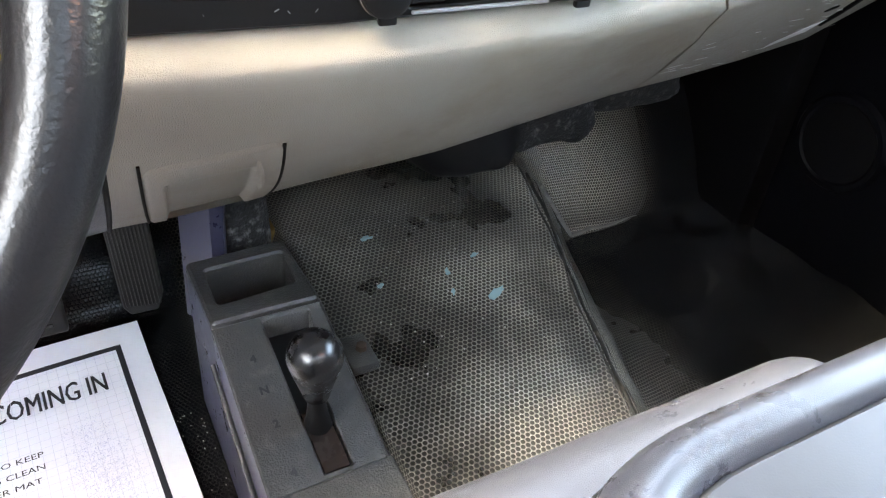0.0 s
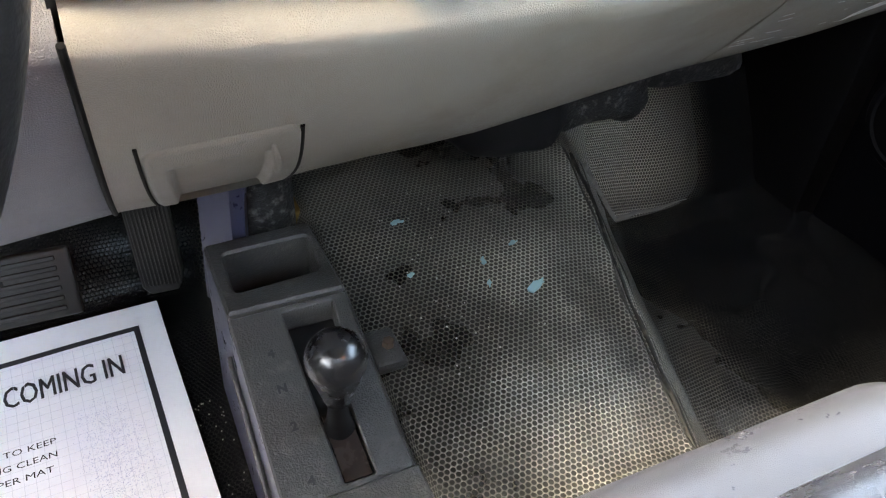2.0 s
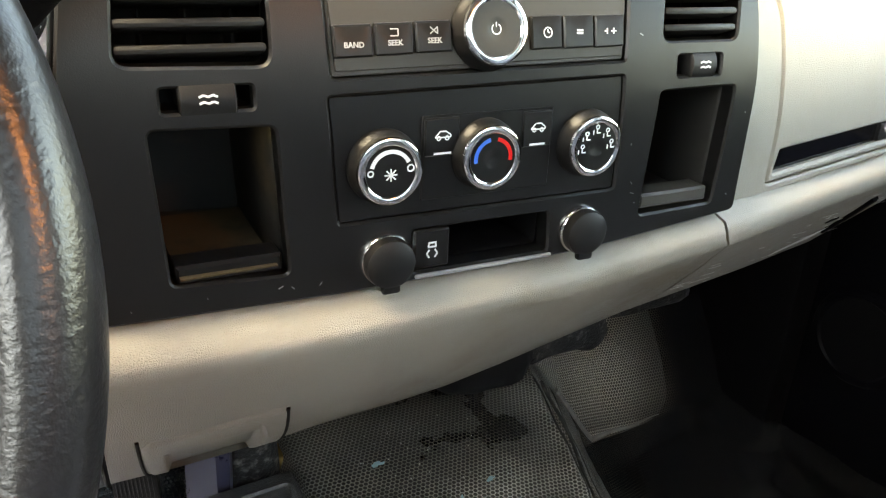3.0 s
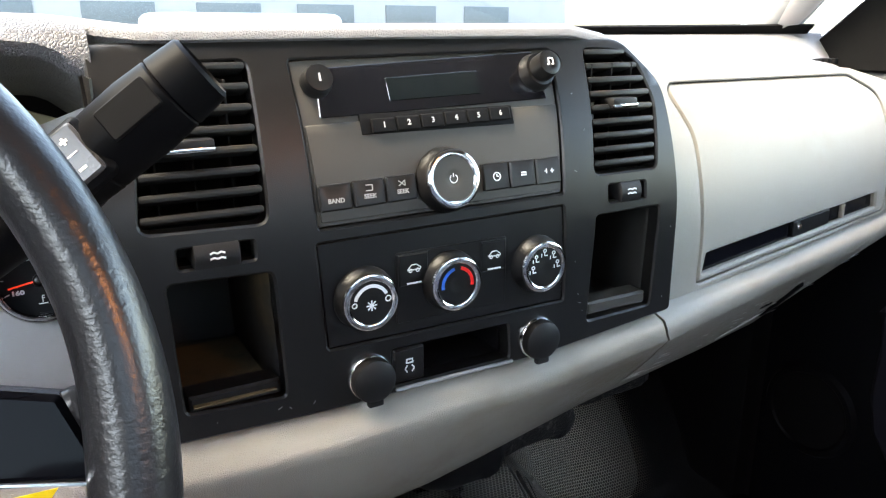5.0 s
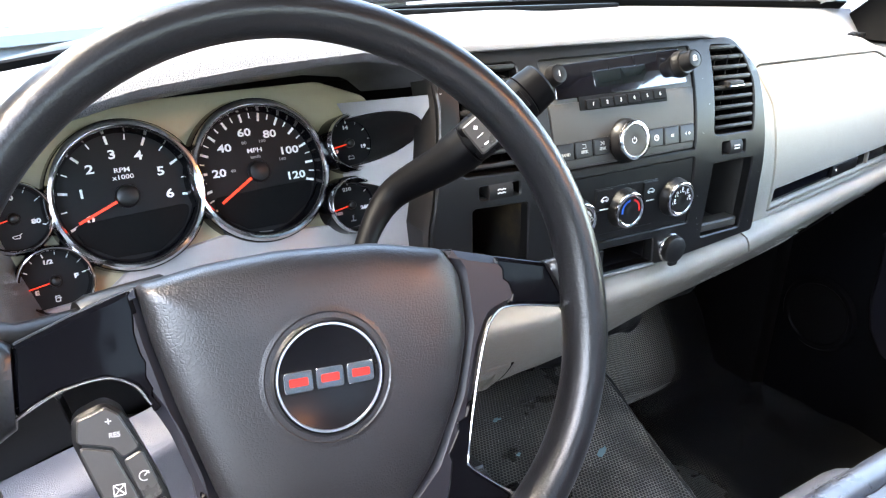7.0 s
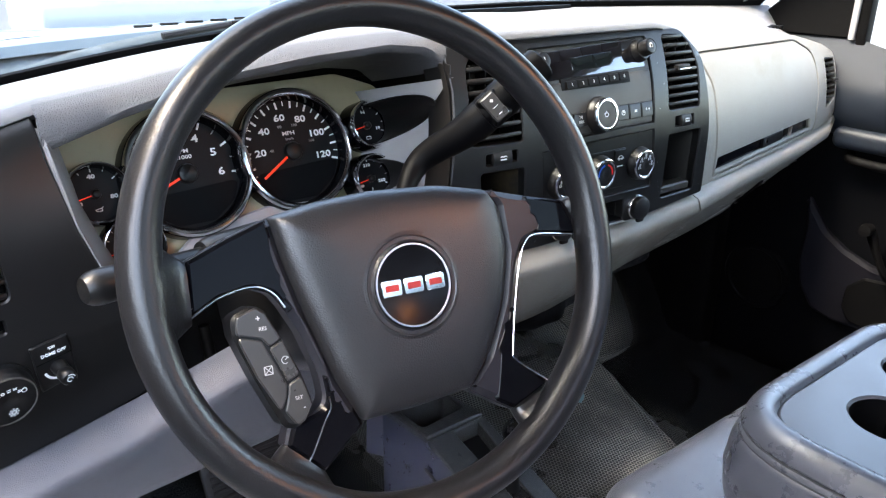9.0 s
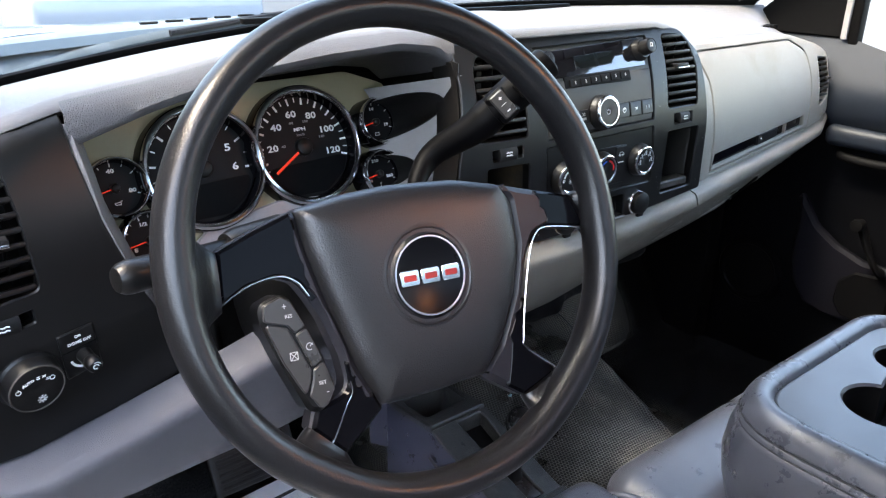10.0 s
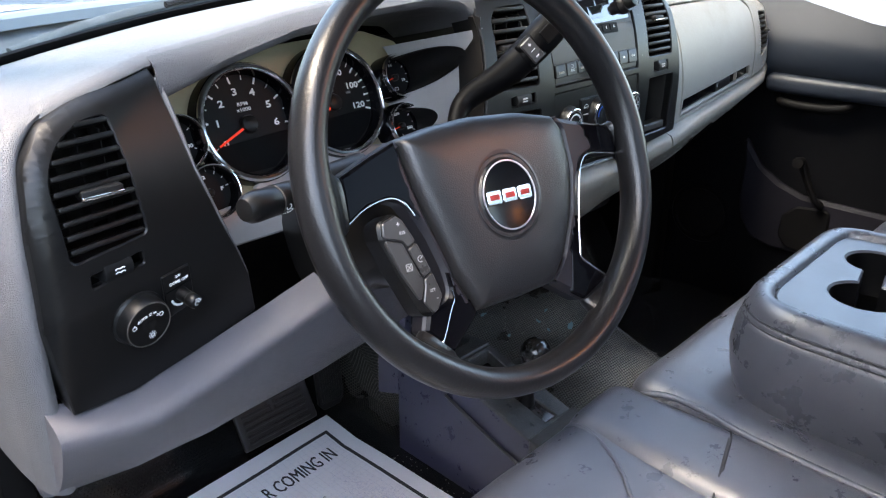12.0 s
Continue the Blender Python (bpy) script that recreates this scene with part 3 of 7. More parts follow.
setting("windscreen_border", grid(rows, thick=0.004), BLACKD, "black printed border along the windscreen's lower edge", "trim")

# ---- dashboard ----
dash = thing("dashboard", (0, 0.1, 0.5), "scuffed grey and black plastic pickup truck dashboard", "dashboard")
LIP = [(-0.835, 0.12, 0.735), (-0.815, 0.085, 0.785), (-0.78, 0.068, 0.812), (-0.70, 0.078, 0.834), (-0.66, 0.090, 0.842), (-0.59, 0.088, 0.852), (-0.5, 0.086, 0.868), (-0.4, 0.084, 0.879), (-0.3, 0.083, 0.884), (-0.245, 0.078, 0.882), (-0.2, 0.062, 0.876), (0.0, 0.056, 0.877), (0.15, 0.052, 0.877), (0.2, 0.054, 0.868), (0.235, 0.064, 0.848), (0.262, 0.10, 0.834), (0.3, 0.104, 0.833), (0.45, 0.110, 0.830), (0.6, 0.122, 0.827), (0.69, 0.128, 0.818), (0.76, 0.132, 0.802), (0.81, 0.150, 0.772), (0.845, 0.19, 0.735)]
rows = []
XS = [-0.835 + 1.68 * i / 140 for i in range(141)]
for x in XS:
    y1, z1 = lerp_table(LIP, x)
    y2, z2 = screen_base(x)
    col = [(x, y1 + 0.012, z1 - 0.012), (x, y1 + 0.003, z1 - 0.006), (x, y1 + 0.004, z1 - 0.001), (x, y1 + 0.016, z1 + 0.004)]
    for k in range(1, 13):
        t = k / 12
        col.append((x, y1 + 0.016 + (y2 - y1) * t, z1 + 0.004 + (z2 - z1 - 0.008) * t + 0.006 * math.sin(math.pi * t)))
    rows.append(col)
part("top_pad", grid(rows), PAD, dash, "grained grey vinyl dash top", 60)
# defrost slot and end speaker grilles on the pad
part("defrost_slot", rbox(-0.30, 0.45, 0.50, 0.515, 0.862, 0.871, 0.002), BLACKD, dash)
for k in range(5):
    part("corner_grille_bar", rbox(0.700 + 0.016 * k, 0.708 + 0.016 * k, 0.20, 0.26, 0.826, 0.834, 0.001), BLACKD, dash)

# centre stack bezel
VENT_L = rounded([(-0.218, 0.753), (-0.136, 0.751), (-0.132, 0.857), (-0.205, 0.855, 0.03)], 0.008)
VENT_R = rounded([(0.148, 0.757), (0.219, 0.757), (0.226, 0.815, 0.03), (0.214, 0.858, 0.03), (0.160, 0.860)], 0.007)
BIN_L = rounded([(-0.202, 0.626), (-0.132, 0.622), (-0.136, 0.717), (-0.206, 0.719)], 0.005)
BIN_R = rounded([(0.144, 0.626), (0.218, 0.628), (0.222, 0.723), (0.149, 0.722)], 0.004)
RADIO_HOLE = rounded([(-0.101, 0.742), (0.114, 0.745), (0.124, 0.860), (-0.103, 0.856)], 0.003)
HVAC_HOLE = rounded([(-0.099, 0.651), (0.116, 0.651), (0.114, 0.735), (-0.104, 0.732)], 0.003)
POCKET = rounded([(-0.048, 0.609), (0.061, 0.609), (0.059, 0.640), (-0.048, 0.640)], 0.003)
THUMB_L = rrect(-0.197, 0.728, -0.147, 0.741, 0.002)
THUMB_R = rrect(0.163, 0.732, 0.205, 0.747, 0.002)
STACK = rounded([(-0.243, 0.606), (-0.10, 0.602), (0.10, 0.604), (0.246, 0.618), (0.245, 0.73, 0.2), (0.240, 0.83, 0.04), (0.205, 0.868, 0.03), (0.0, 0.871, 0.3), (-0.232, 0.868, 0.008), (-0.233, 0.82), (-0.255, 0.70)], 0.006)
bm = plate(STACK, [VENT_L, VENT_R, BIN_L, BIN_R, RADIO_HOLE, HVAC_HOLE, POCKET, THUMB_L, THUMB_R], face_centre, 0.05, 0.0016, 0.014)
part("centre_bezel", bm, BLACK, dash, "matt black centre stack bezel")


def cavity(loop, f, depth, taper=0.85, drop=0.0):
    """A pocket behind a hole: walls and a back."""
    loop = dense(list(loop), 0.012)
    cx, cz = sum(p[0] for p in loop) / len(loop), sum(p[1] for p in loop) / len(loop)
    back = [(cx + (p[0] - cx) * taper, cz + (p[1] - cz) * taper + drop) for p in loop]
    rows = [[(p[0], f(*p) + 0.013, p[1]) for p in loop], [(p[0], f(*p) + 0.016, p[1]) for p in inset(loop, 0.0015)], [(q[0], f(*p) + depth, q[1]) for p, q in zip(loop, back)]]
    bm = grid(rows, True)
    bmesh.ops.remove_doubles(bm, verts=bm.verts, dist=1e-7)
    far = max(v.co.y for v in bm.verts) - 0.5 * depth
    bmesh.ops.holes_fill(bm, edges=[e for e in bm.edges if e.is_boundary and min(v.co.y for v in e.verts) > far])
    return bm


part("storage_bin", cavity(BIN_L, face_centre, 0.12, 0.9), DUSTY, dash, "dusty open storage bin")
part("storage_bin", cavity(BIN_R, face_centre, 0.12, 0.9), DUSTY, dash, "empty black storage bin")
for x0, x1, z in ((-0.197, -0.139, 0.630), (0.149, 0.214, 0.632)):
    rows = [[(x0 + (x1 - x0) * i / 8, 0.018 + 0.10 * j / 6, z + 0.004 * (j / 6) ** 2 + 0.0015 * noise.noise(Vector((i, j, 3.0)))) for i in range(9)] for j in range(7)]
    part("bin_mat", grid(rows, thick=0.001), BROWN if x0 < 0 else RUBBER, dash, "dusty floor of the storage bin")
part("bin_lip", plate(rrect(-0.199, 0.624, -0.135, 0.636, 0.002), (), shifted(face_centre, 0.004), 0.02, 0.002), BLACK, dash)
part("bin_lip", plate(rrect(0.147, 0.629, 0.216, 0.641, 0.002), (), shifted(face_centre, 0.004), 0.02, 0.002), RADIO, dash)
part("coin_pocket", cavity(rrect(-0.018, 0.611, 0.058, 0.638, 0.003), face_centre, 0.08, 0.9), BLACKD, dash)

# driver's side bezel
VENT_D = rounded([(-0.717, 0.692), (-0.721, 0.757, 0.05), (-0.727, 0.803), (-0.752, 0.801, 0.05), (-0.779, 0.787, 0.05), (-0.795, 0.760, 0.05), (-0.793, 0.686)], 0.007)
THUMB_D = rounded([(-0.779, 0.658), (-0.726, 0.664), (-0.726, 0.676), (-0.779, 0.670)], 0.002)
DRV = rounded([(-0.815, 0.531), (-0.751, 0.523), (-0.67, 0.532), (-0.59, 0.546), (-0.60, 0.60), (-0.632, 0.675), (-0.652, 0.735), (-0.664, 0.80), (-0.667, 0.838, 0.003), (-0.70, 0.831, 0.1), (-0.745, 0.819, 0.1), (-0.785, 0.803, 0.03), (-0.810, 0.775, 0.04), (-0.822, 0.715, 0.1), (-0.827, 0.63, 0.1)], 0.004)
BROLL = [(p.x, p.y) for p in curve_points([(-0.828, 0.55, 0), (-0.827, 0.63, 0), (-0.822, 0.715, 0), (-0.810, 0.775, 0), (-0.785, 0.803, 0), (-0.745, 0.819, 0), (-0.70, 0.831, 0), (-0.660, 0.840, 0)], 5)]


def near_line(pts, x, z):
    """The distance from a place to a run of straight pieces."""
    best = 9.0
    for (ax, az), (bx, bz) in zip(pts, pts[1:]):
        t = max(0.0, min(1.0, ((x - ax) * (bx - ax) + (z - az) * (bz - az)) / ((bx - ax) ** 2 + (bz - az) ** 2)))
        best = min(best, math.hypot(x - ax - t * (bx - ax), z - az - t * (bz - az)))
    return best


def face_rolled(x, z):
    """The driver's face with its upper and outer edge rolled away from the seat."""
    d = max(0.0, 0.020 - near_line(BROLL, x, z))
    return face_driver(x, z) + 0.0205 - math.sqrt(max(0.0, 0.0205 ** 2 - d * d))


bm = plate(DRV, [VENT_D, THUMB_D], face_rolled, 0.05, 0.0016, 0.014, 0.005)
part("driver_bezel", bm, BLACK, dash, "matt black bezel beside the wheel")
CAP = curve_points([(-0.822, 0.42, 0), (-0.825, 0.53, 0), (-0.827, 0.63, 0), (-0.822, 0.715, 0), (-0.810, 0.775, 0), (-0.785, 0.803, 0), (-0.745, 0.819, 0), (-0.70, 0.831, 0)], 5)


def cap_point(k, out, back):
    """A place on the dash end: out from the bezel's outline and back from its face."""
    p, a, b = CAP[k], CAP[max(0, k - 1)], CAP[min(len(CAP) - 1, k + 1)]
    d = (b - a).normalized()
    flush = max(0.0, min(1.0, (k - 22) / (len(CAP) - 23)))
    out *= 1 - 0.92 * flush * flush * (3 - 2 * flush)
    return (p.x - d.y * out, face_driver(p.x, p.y) + back, p.y + d.x * out * 0.55)


rows = [[cap_point(k, out, back) for out, back in ((-0.004, 0.024), (0.000, 0.020), (0.005, 0.019), (0.012, 0.024), (0.019, 0.036), (0.024, 0.055), (0.027, 0.09), (0.029, 0.14), (0.030, 0.20))] for k in range(len(CAP))]
part("end_cap", grid(rows), PAD, dash, "grained grey dash end cap", 60)
gr = part("side_demister", grid([[cap_point(k, out + 0.0012, back) for out, back in ((0.0172, 0.032), (0.0215, 0.043), (0.0248, 0.060))] for k in range(14, 24)], thick=0.001), BLACKD, dash, "black side window demister")
for j in range(4):
    a, b = Vector(cap_point(15 + 2 * j, 0.0180, 0.031)), Vector(cap_point(16 + 2 * j, 0.0262, 0.061))
    part("demister_bar", sweep([a, (a + b) / 2 + Vector((-0.001, 0, 0)), b], 0.0016, 8), PAD, gr)

# passenger side
GLOVE_PANEL = rounded([(0.248, 0.612), (0.467, 0.626), (0.69, 0.643), (0.765, 0.652), (0.822, 0.676, 0.03), (0.838, 0.73, 0.05), (0.815, 0.785, 0.03), (0.755, 0.806, 0.05), (0.65, 0.828, 0.05), (0.40, 0.833), (0.248, 0.836)], 0.004)
VENT_P = rounded([(0.748, 0.683), (0.80, 0.705, 0.01), (0.806, 0.775, 0.012), (0.753, 0.781, 0.004)], 0.006)
DOOR_G = rounded([(0.312, 0.625), (0.700, 0.647), (0.710, 0.74, 0.1), (0.703, 0.795, 0.035), (0.64, 0.819, 0.03), (0.285, 0.823, 0.01), (0.312, 0.775, 0.05)], 0.005)
part("passenger_panel", plate(GLOVE_PANEL, [VENT_P, inset(dense(DOOR_G), -0.0018)], face_glove, 0.06, 0.0016, 0.014), GREY, dash, "grey passenger side panel")
gd = part("glovebox_door", plate(DOOR_G, [rounded([(0.319, 0.633), (0.680, 0.654), (0.676, 0.673), (0.323, 0.655)], 0.002)], face_glove, 0.02, 0.0025, 0.010), GREY, dash, "closed grey glovebox door")
part("handle_slot", plate(rounded([(0.318, 0.632), (0.681, 0.653), (0.677, 0.674), (0.322, 0.656)], 0.002), (), shifted(face_glove, 0.007), 0.004, 0.0005), GLOSS, gd, "gloss black glovebox handle slot")
part("latch", plate(rounded([(0.490, 0.643), (0.57, 0.648), (0.570, 0.666), (0.490, 0.662)], 0.0015), (), shifted(face_glove, 0.003), 0.004, 0.001), BLACK, gd)
lm = on(shifted(face_glove, 0.003), 0.502, 0.655, 0.0005)
part("lock", lathe([(0, 0.0015), (0.0035, 0.0015), (0.004, 0), (0.004, -0.002)], 16, lm), CHROME, gd)
part("divider", rbox(0.597, 0.599, face_glove(0.6, 0.66) - 0.0005, face_glove(0.6, 0.66) + 0.006, 0.651, 0.669, 0.0003), GREY, gd)

# lower panel: a rolled skirt under the whole dash
TOP = [(-0.835, 0.05, 0.535), (-0.75, 0.040, 0.522), (-0.67, 0.048, 0.531), (-0.59, 0.055, 0.545), (-0.50, 0.045, 0.575), (-0.40, 0.03, 0.60), (-0.25, 0.018, 0.607), (-0.1, 0.015, 0.603), (0.1, 0.009, 0.604), (0.245, 0.008, 0.616), (0.45, 0.040, 0.624), (0.69, 0.062, 0.642), (0.77, 0.07, 0.652), (0.83, 0.09, 0.68)]
BOT = [(-0.835, 0.16, 0.372), (-0.65, 0.16, 0.352), (-0.45, 0.165, 0.358), (-0.25, 0.178, 0.373), (-0.2, 0.17, 0.378), (-0.15, 0.160, 0.387), (-0.1, 0.148, 0.400), (-0.05, 0.138, 0.410), (0.0, 0.132, 0.416), (0.05, 0.134, 0.418), (0.12, 0.142, 0.422), (0.2, 0.157, 0.423), (0.31, 0.185, 0.418), (0.44, 0.21, 0.412), (0.56, 0.225, 0.414), (0.7, 0.235, 0.426), (0.83, 0.25, 0.455)]


def skirt(x, t):
    """A place on the rolled lower panel, t from its upper roll (0) to its lower edge (1); it is flatter below the glovebox."""
    (ya, za), (yb, zb) = lerp_table(TOP, x), lerp_table(BOT, x)
    k = max(0.0, min(1.0, (x + 0.12) / 0.30))
    y0, z0 = ya - 0.019 + 0.014 * k, za - 0.03
    return y0 + (yb - y0) * t - 0.018 * (1 - k) * math.sin(math.pi * t), z0 + (zb - z0) * t - 0.006 * (1 - k) * math.sin(math.pi * t)


def seam_x(t):
    return lerp_table(SEAM, t)[0]


def lower(left, right, n, name, label, opening=None):
    rows = []
    for i in range(n + 1):
        col = []
        for t in [-0.32, -0.22, -0.15, -0.06, 0.0] + [k / 20 for k in range(1, 21)] + [1.03, 1.1, 1.3]:
            tt = max(0.0, min(1.0, t))
            x = left(tt if t > 0 else t) + (right(tt if t > 0 else t) - left(tt if t > 0 else t)) * i / n
            ya, za = lerp_table(TOP, x)
            yb, zb = lerp_table(BOT, x)
            k = 0.014 * max(0.0, min(1.0, (x + 0.12) / 0.30))
            if t < 0:
                dy, dz = {-0.32: (0.02, 0.001), -0.22: (-0.010 + 0.5 * k, -0.008), -0.15: (-0.019 + 0.9 * k, -0.016), -0.06: (-0.021 + k, -0.022)}[t]
                col.append((x, ya + dy, za + dz))
            elif t <= 1:
                col.append((x, *skirt(x, t)))
            else:
                dy, dz = {1.03: (0.010, -0.002), 1.1: (0.03, 0.006), 1.3: (0.10, 0.03)}[t]
                col.append((x, yb + dy, zb + dz))
        rows.append(col)
    bm = grid(rows)
    bm.verts.ensure_lookup_table()
    n1 = len(rows[0])
    bm.faces.new([bm.verts[k] for k in range(n1)])
    bm.faces.new([bm.verts[len(bm.verts) - n1 + k] for k in range(n1)])
    if opening:
        x0, x1, t0 = opening
        bm.faces.ensure_lookup_table()
        gone = []
        for i in range(n):
            for k in range(n1 - 1):
                x = sum(v.co.x for v in bm.faces[i * (n1 - 1) + k].verts) / 4
                if x0 < x < x1 and 4 + 20 * t0 < k + 0.5 < 24.5:
                    gone.append(bm.faces[i * (n1 - 1) + k])
        bmesh.ops.delete(bm, geom=gone, context="FACES")
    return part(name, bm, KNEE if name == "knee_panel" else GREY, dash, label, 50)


SEAM = [(-0.32, 0.237), (-0.06, 0.241), (0.0, 0.247), (0.21, 0.275), (0.37, 0.303), (0.58, 0.328), (0.75, 0.343), (1.0, 0.349)]
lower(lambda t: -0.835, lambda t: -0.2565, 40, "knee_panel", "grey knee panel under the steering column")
lower(lambda t: -0.2535, lambda t: seam_x(t) - 0.0015, 110, "lower_panel", "soiled grey lower dash panel", (-0.219, -0.141, 0.40))
lower(lambda t: seam_x(t) + 0.0015, lambda t: 0.83, 40, "lower_panel", "scuffed grey panel under the glovebox")

# fine scratches round the bins of the centre bezel
rs = random.Random(8)
for k in range(14):
    x, z = rs.choice(((rs.uniform(0.224, 0.238), rs.uniform(0.62, 0.76)), (rs.uniform(-0.23, -0.11), rs.uniform(0.612, 0.62)), (rs.uniform(0.125, 0.142), rs.uniform(0.63, 0.85))))
    l = rs.uniform(0.0008, 0.004)
    part("scratch", strokes([((-l / 2, 0), (l / 2, rs.uniform(-0.0005, 0.0005)))], rs.uniform(0.0003, 0.0007), on(face_centre, x, z, 0.0003) @ pose(0, 0, 0, 0, 0, rs.uniform(0, 180))), MARKD, dash)

# ---- instrument cluster ----
CT = radians(20)
CM = Matrix.Translation((-0.44, 0.185, 0.735)) @ Matrix(((1, 0, 0), (0, math.sin(CT), -math.cos(CT)), (0, math.cos(CT), math.sin(CT)))).to_4x4()
cluster = thing("instrument_cluster", (-0.44, 0.19, 0.65), "instrument cluster with chrome ringed black gauges and red needles", "gauges")


def local_plate(outline, holes, m, depth=0.004, chamfer=0.001, top=0.0):
    """A flat plate in the local x, y plane of a frame, its front at height top."""
    bm = plate(outline, holes, None, depth, chamfer, None, 0)
    turn = Matrix(((1, 0, 0), (0, 0, 1), (0, -1, 0))).to_4x4()
    bm.transform(m @ Matrix.Translation((0, 0, top)) @ turn)
    return bm


GAUGES = [(-0.062, 0.0, 0.070), (0.074, 0.006, 0.072), (-0.163, -0.006, 0.032), (-0.140, -0.070, 0.032), (0.167, -0.047, 0.030), (0.178, 0.022, 0.030)]
sur = rounded([(-0.215, -0.135), (0.222, -0.135), (0.222, 0.075), (0.16, 0.098, 0.04), (-0.15, 0.090, 0.05), (-0.215, 0.06)], 0.02)
part("surround", local_plate(sur, [], CM, 0.004, 0.001, -0.018), CHAMP, cluster, "champagne gold cluster face")
low = rounded([(-0.215, -0.14), (0.20, -0.14), (0.19, -0.07, 0.02), (0.11, -0.062, 0.03), (0.02, -0.055, 0.01), (-0.07, -0.068, 0.03), (-0.10, -0.09), (-0.215, -0.10)], 0.02)
part("lower_surround", local_plate(low, [], CM, 0.006, 0.002, -0.004), SILVER, cluster, "satin silver lower cluster trim")


def gauge(cx, cy, r, lift=0.0):
    m = CM @ Matrix.Translation((cx, cy, lift))
    g = part("gauge", lathe([(0, -0.014), (r * 0.93, -0.014), (r * 0.93, -0.013)], 56, m), FACE, cluster, "black gauge dial")
    part("bezel", lathe([(r * 0.90, -0.014), (r * 0.915, -0.004), (r * 0.93, 0.004), (r * 1.07, 0.001), (r * 1.10, -0.012), (r * 1.10, -0.03)], 56, m), GLOSS, g, "black gauge housing")
    part("ring", lathe([(r * 0.925, -0.001), (r * 0.94, 0.0058), (r * 0.975, 0.0082), (r * 1.015, 0.0078), (r * 1.05, 0.0045), (r * 1.065, -0.002)], 64, m), CHROME, g, "chrome gauge ring")
    return g, m @ Matrix.Translation((0, 0, -0.0132))


def dial(cx, cy, r, a0, a1, majors, labels, needle, title=(), lift=0.0):
    g, m = gauge(cx, cy, r, lift)
    lines, fine = [], []
    for k in range(majors + 1):
        a = radians(a0 + (a1 - a0) * k / majors)
        lines.append(((0.76 * r * math.cos(a), 0.76 * r * math.sin(a)), (0.88 * r * math.cos(a), 0.88 * r * math.sin(a))))
        if k < majors:
            b = radians(a0 + (a1 - a0) * (k + 0.5) / majors)
            fine.append(((0.80 * r * math.cos(b), 0.80 * r * math.sin(b)), (0.88 * r * math.cos(b), 0.88 * r * math.sin(b))))
    for one in lines:
        part("tick_mark", strokes([one], r * 0.035, m), MARK, g)
    for one in fine:
        part("fine_tick", strokes([one], r * 0.018, m), MARK, g)
    for word, a, size in labels:
        a = radians(a)
        text("numeral", word, size * 0.76, m @ Matrix.Translation((0.585 * r * math.cos(a), 0.605 * r * math.sin(a), 0.0003)) @ Matrix.Diagonal((1.32, 1.0, 1.0, 1.0)), MARK, g, bold=0.0003)
    for word, x, y, size, mt in title:
        text("legend", word, size, m @ Matrix.Translation((x, y, 0.0003)) @ Matrix.Diagonal((1.25, 1.0, 1.0, 1.0)), mt, g, bold=0.0001)
    a = radians(needle)
    nd = strokes([((-0.02 * r * math.cos(a), -0.02 * r * math.sin(a)), (0.74 * r * math.cos(a), 0.74 * r * math.sin(a)))], r * 0.038, m @ Matrix.Translation((0, 0, 0.003)), 0.0012)
    part("needle", nd, REDP, g, "orange red needle")
    part("needle_cap", lathe([(0, 0.0085), (r * 0.10, 0.0082), (r * 0.145, 0.0070), (r * 0.165, 0.004), (r * 0.165, 0)], 28, m), BLACK, g)
    return g, m


dial(*GAUGES[0], 205, -6, 6, [("0", 206, .015), ("1", 170, .016), ("2", 135, .016), ("3", 99, .016), ("4", 64, .016), ("5", 28, .016), ("6", -5, .016)], 203, [("RPM", 0, 0.026, 0.0065, MARK), ("x1000", 0, 0.019, 0.0065, MARK)])
dial(*GAUGES[1], 214, -16, 12, [("0", 215, .013), ("20", 176, .0150), ("40", 139, .0150), ("60", 101, .0150), ("80", 62, .0150), ("100", 25, .0150), ("120", -13, .0150)], 212, [("MPH", 0, 0.023, 0.0068, MARK), ("km/h", 0, 0.016, 0.0045, MARKD), ("80", -0.010, 0.032, 0.0045, MARKD), ("100", 0.010, 0.032, 0.0045, MARKD), ("40", -0.027, 0.004, 0.0045, MARKD), ("160", 0.029, 0.010, 0.0045, MARKD)])
dial(*GAUGES[2], 200, -20, 4, [("0", 205, .007), ("40", 92, .008), ("80", -15, .008)], 192)
dial(*GAUGES[3], 200, 10, 4, [("1/2", 100, .007), ("F", 5, .008), ("E", 205, .007)], 190)
dial(*GAUGES[4], 200, -20, 4, [("210", 95, .007), ("260", -15, .007), ("160", 205, .006)], 190, lift=0.016)
dial(*GAUGES[5], 200, -20, 4, [("14", 95, .007), ("19", -15, .007), ("9", 205, .007)], 190, lift=0.016)
for cx, cy, r in GAUGES[:2]:
    part("lower_window", local_plate(rounded([(cx - r * .78, cy - r * .30), (cx + r * .86, cy - r * .22), (cx + r * .70, cy - r * .55), (cx + r * .3, cy - r * .84), (cx - r * .3, cy - r * .84), (cx - r * .66, cy - r * .6)], 0.008), [], CM, 0.001, 0.0003, -0.0125), BLACKD, cluster, "dark message display")
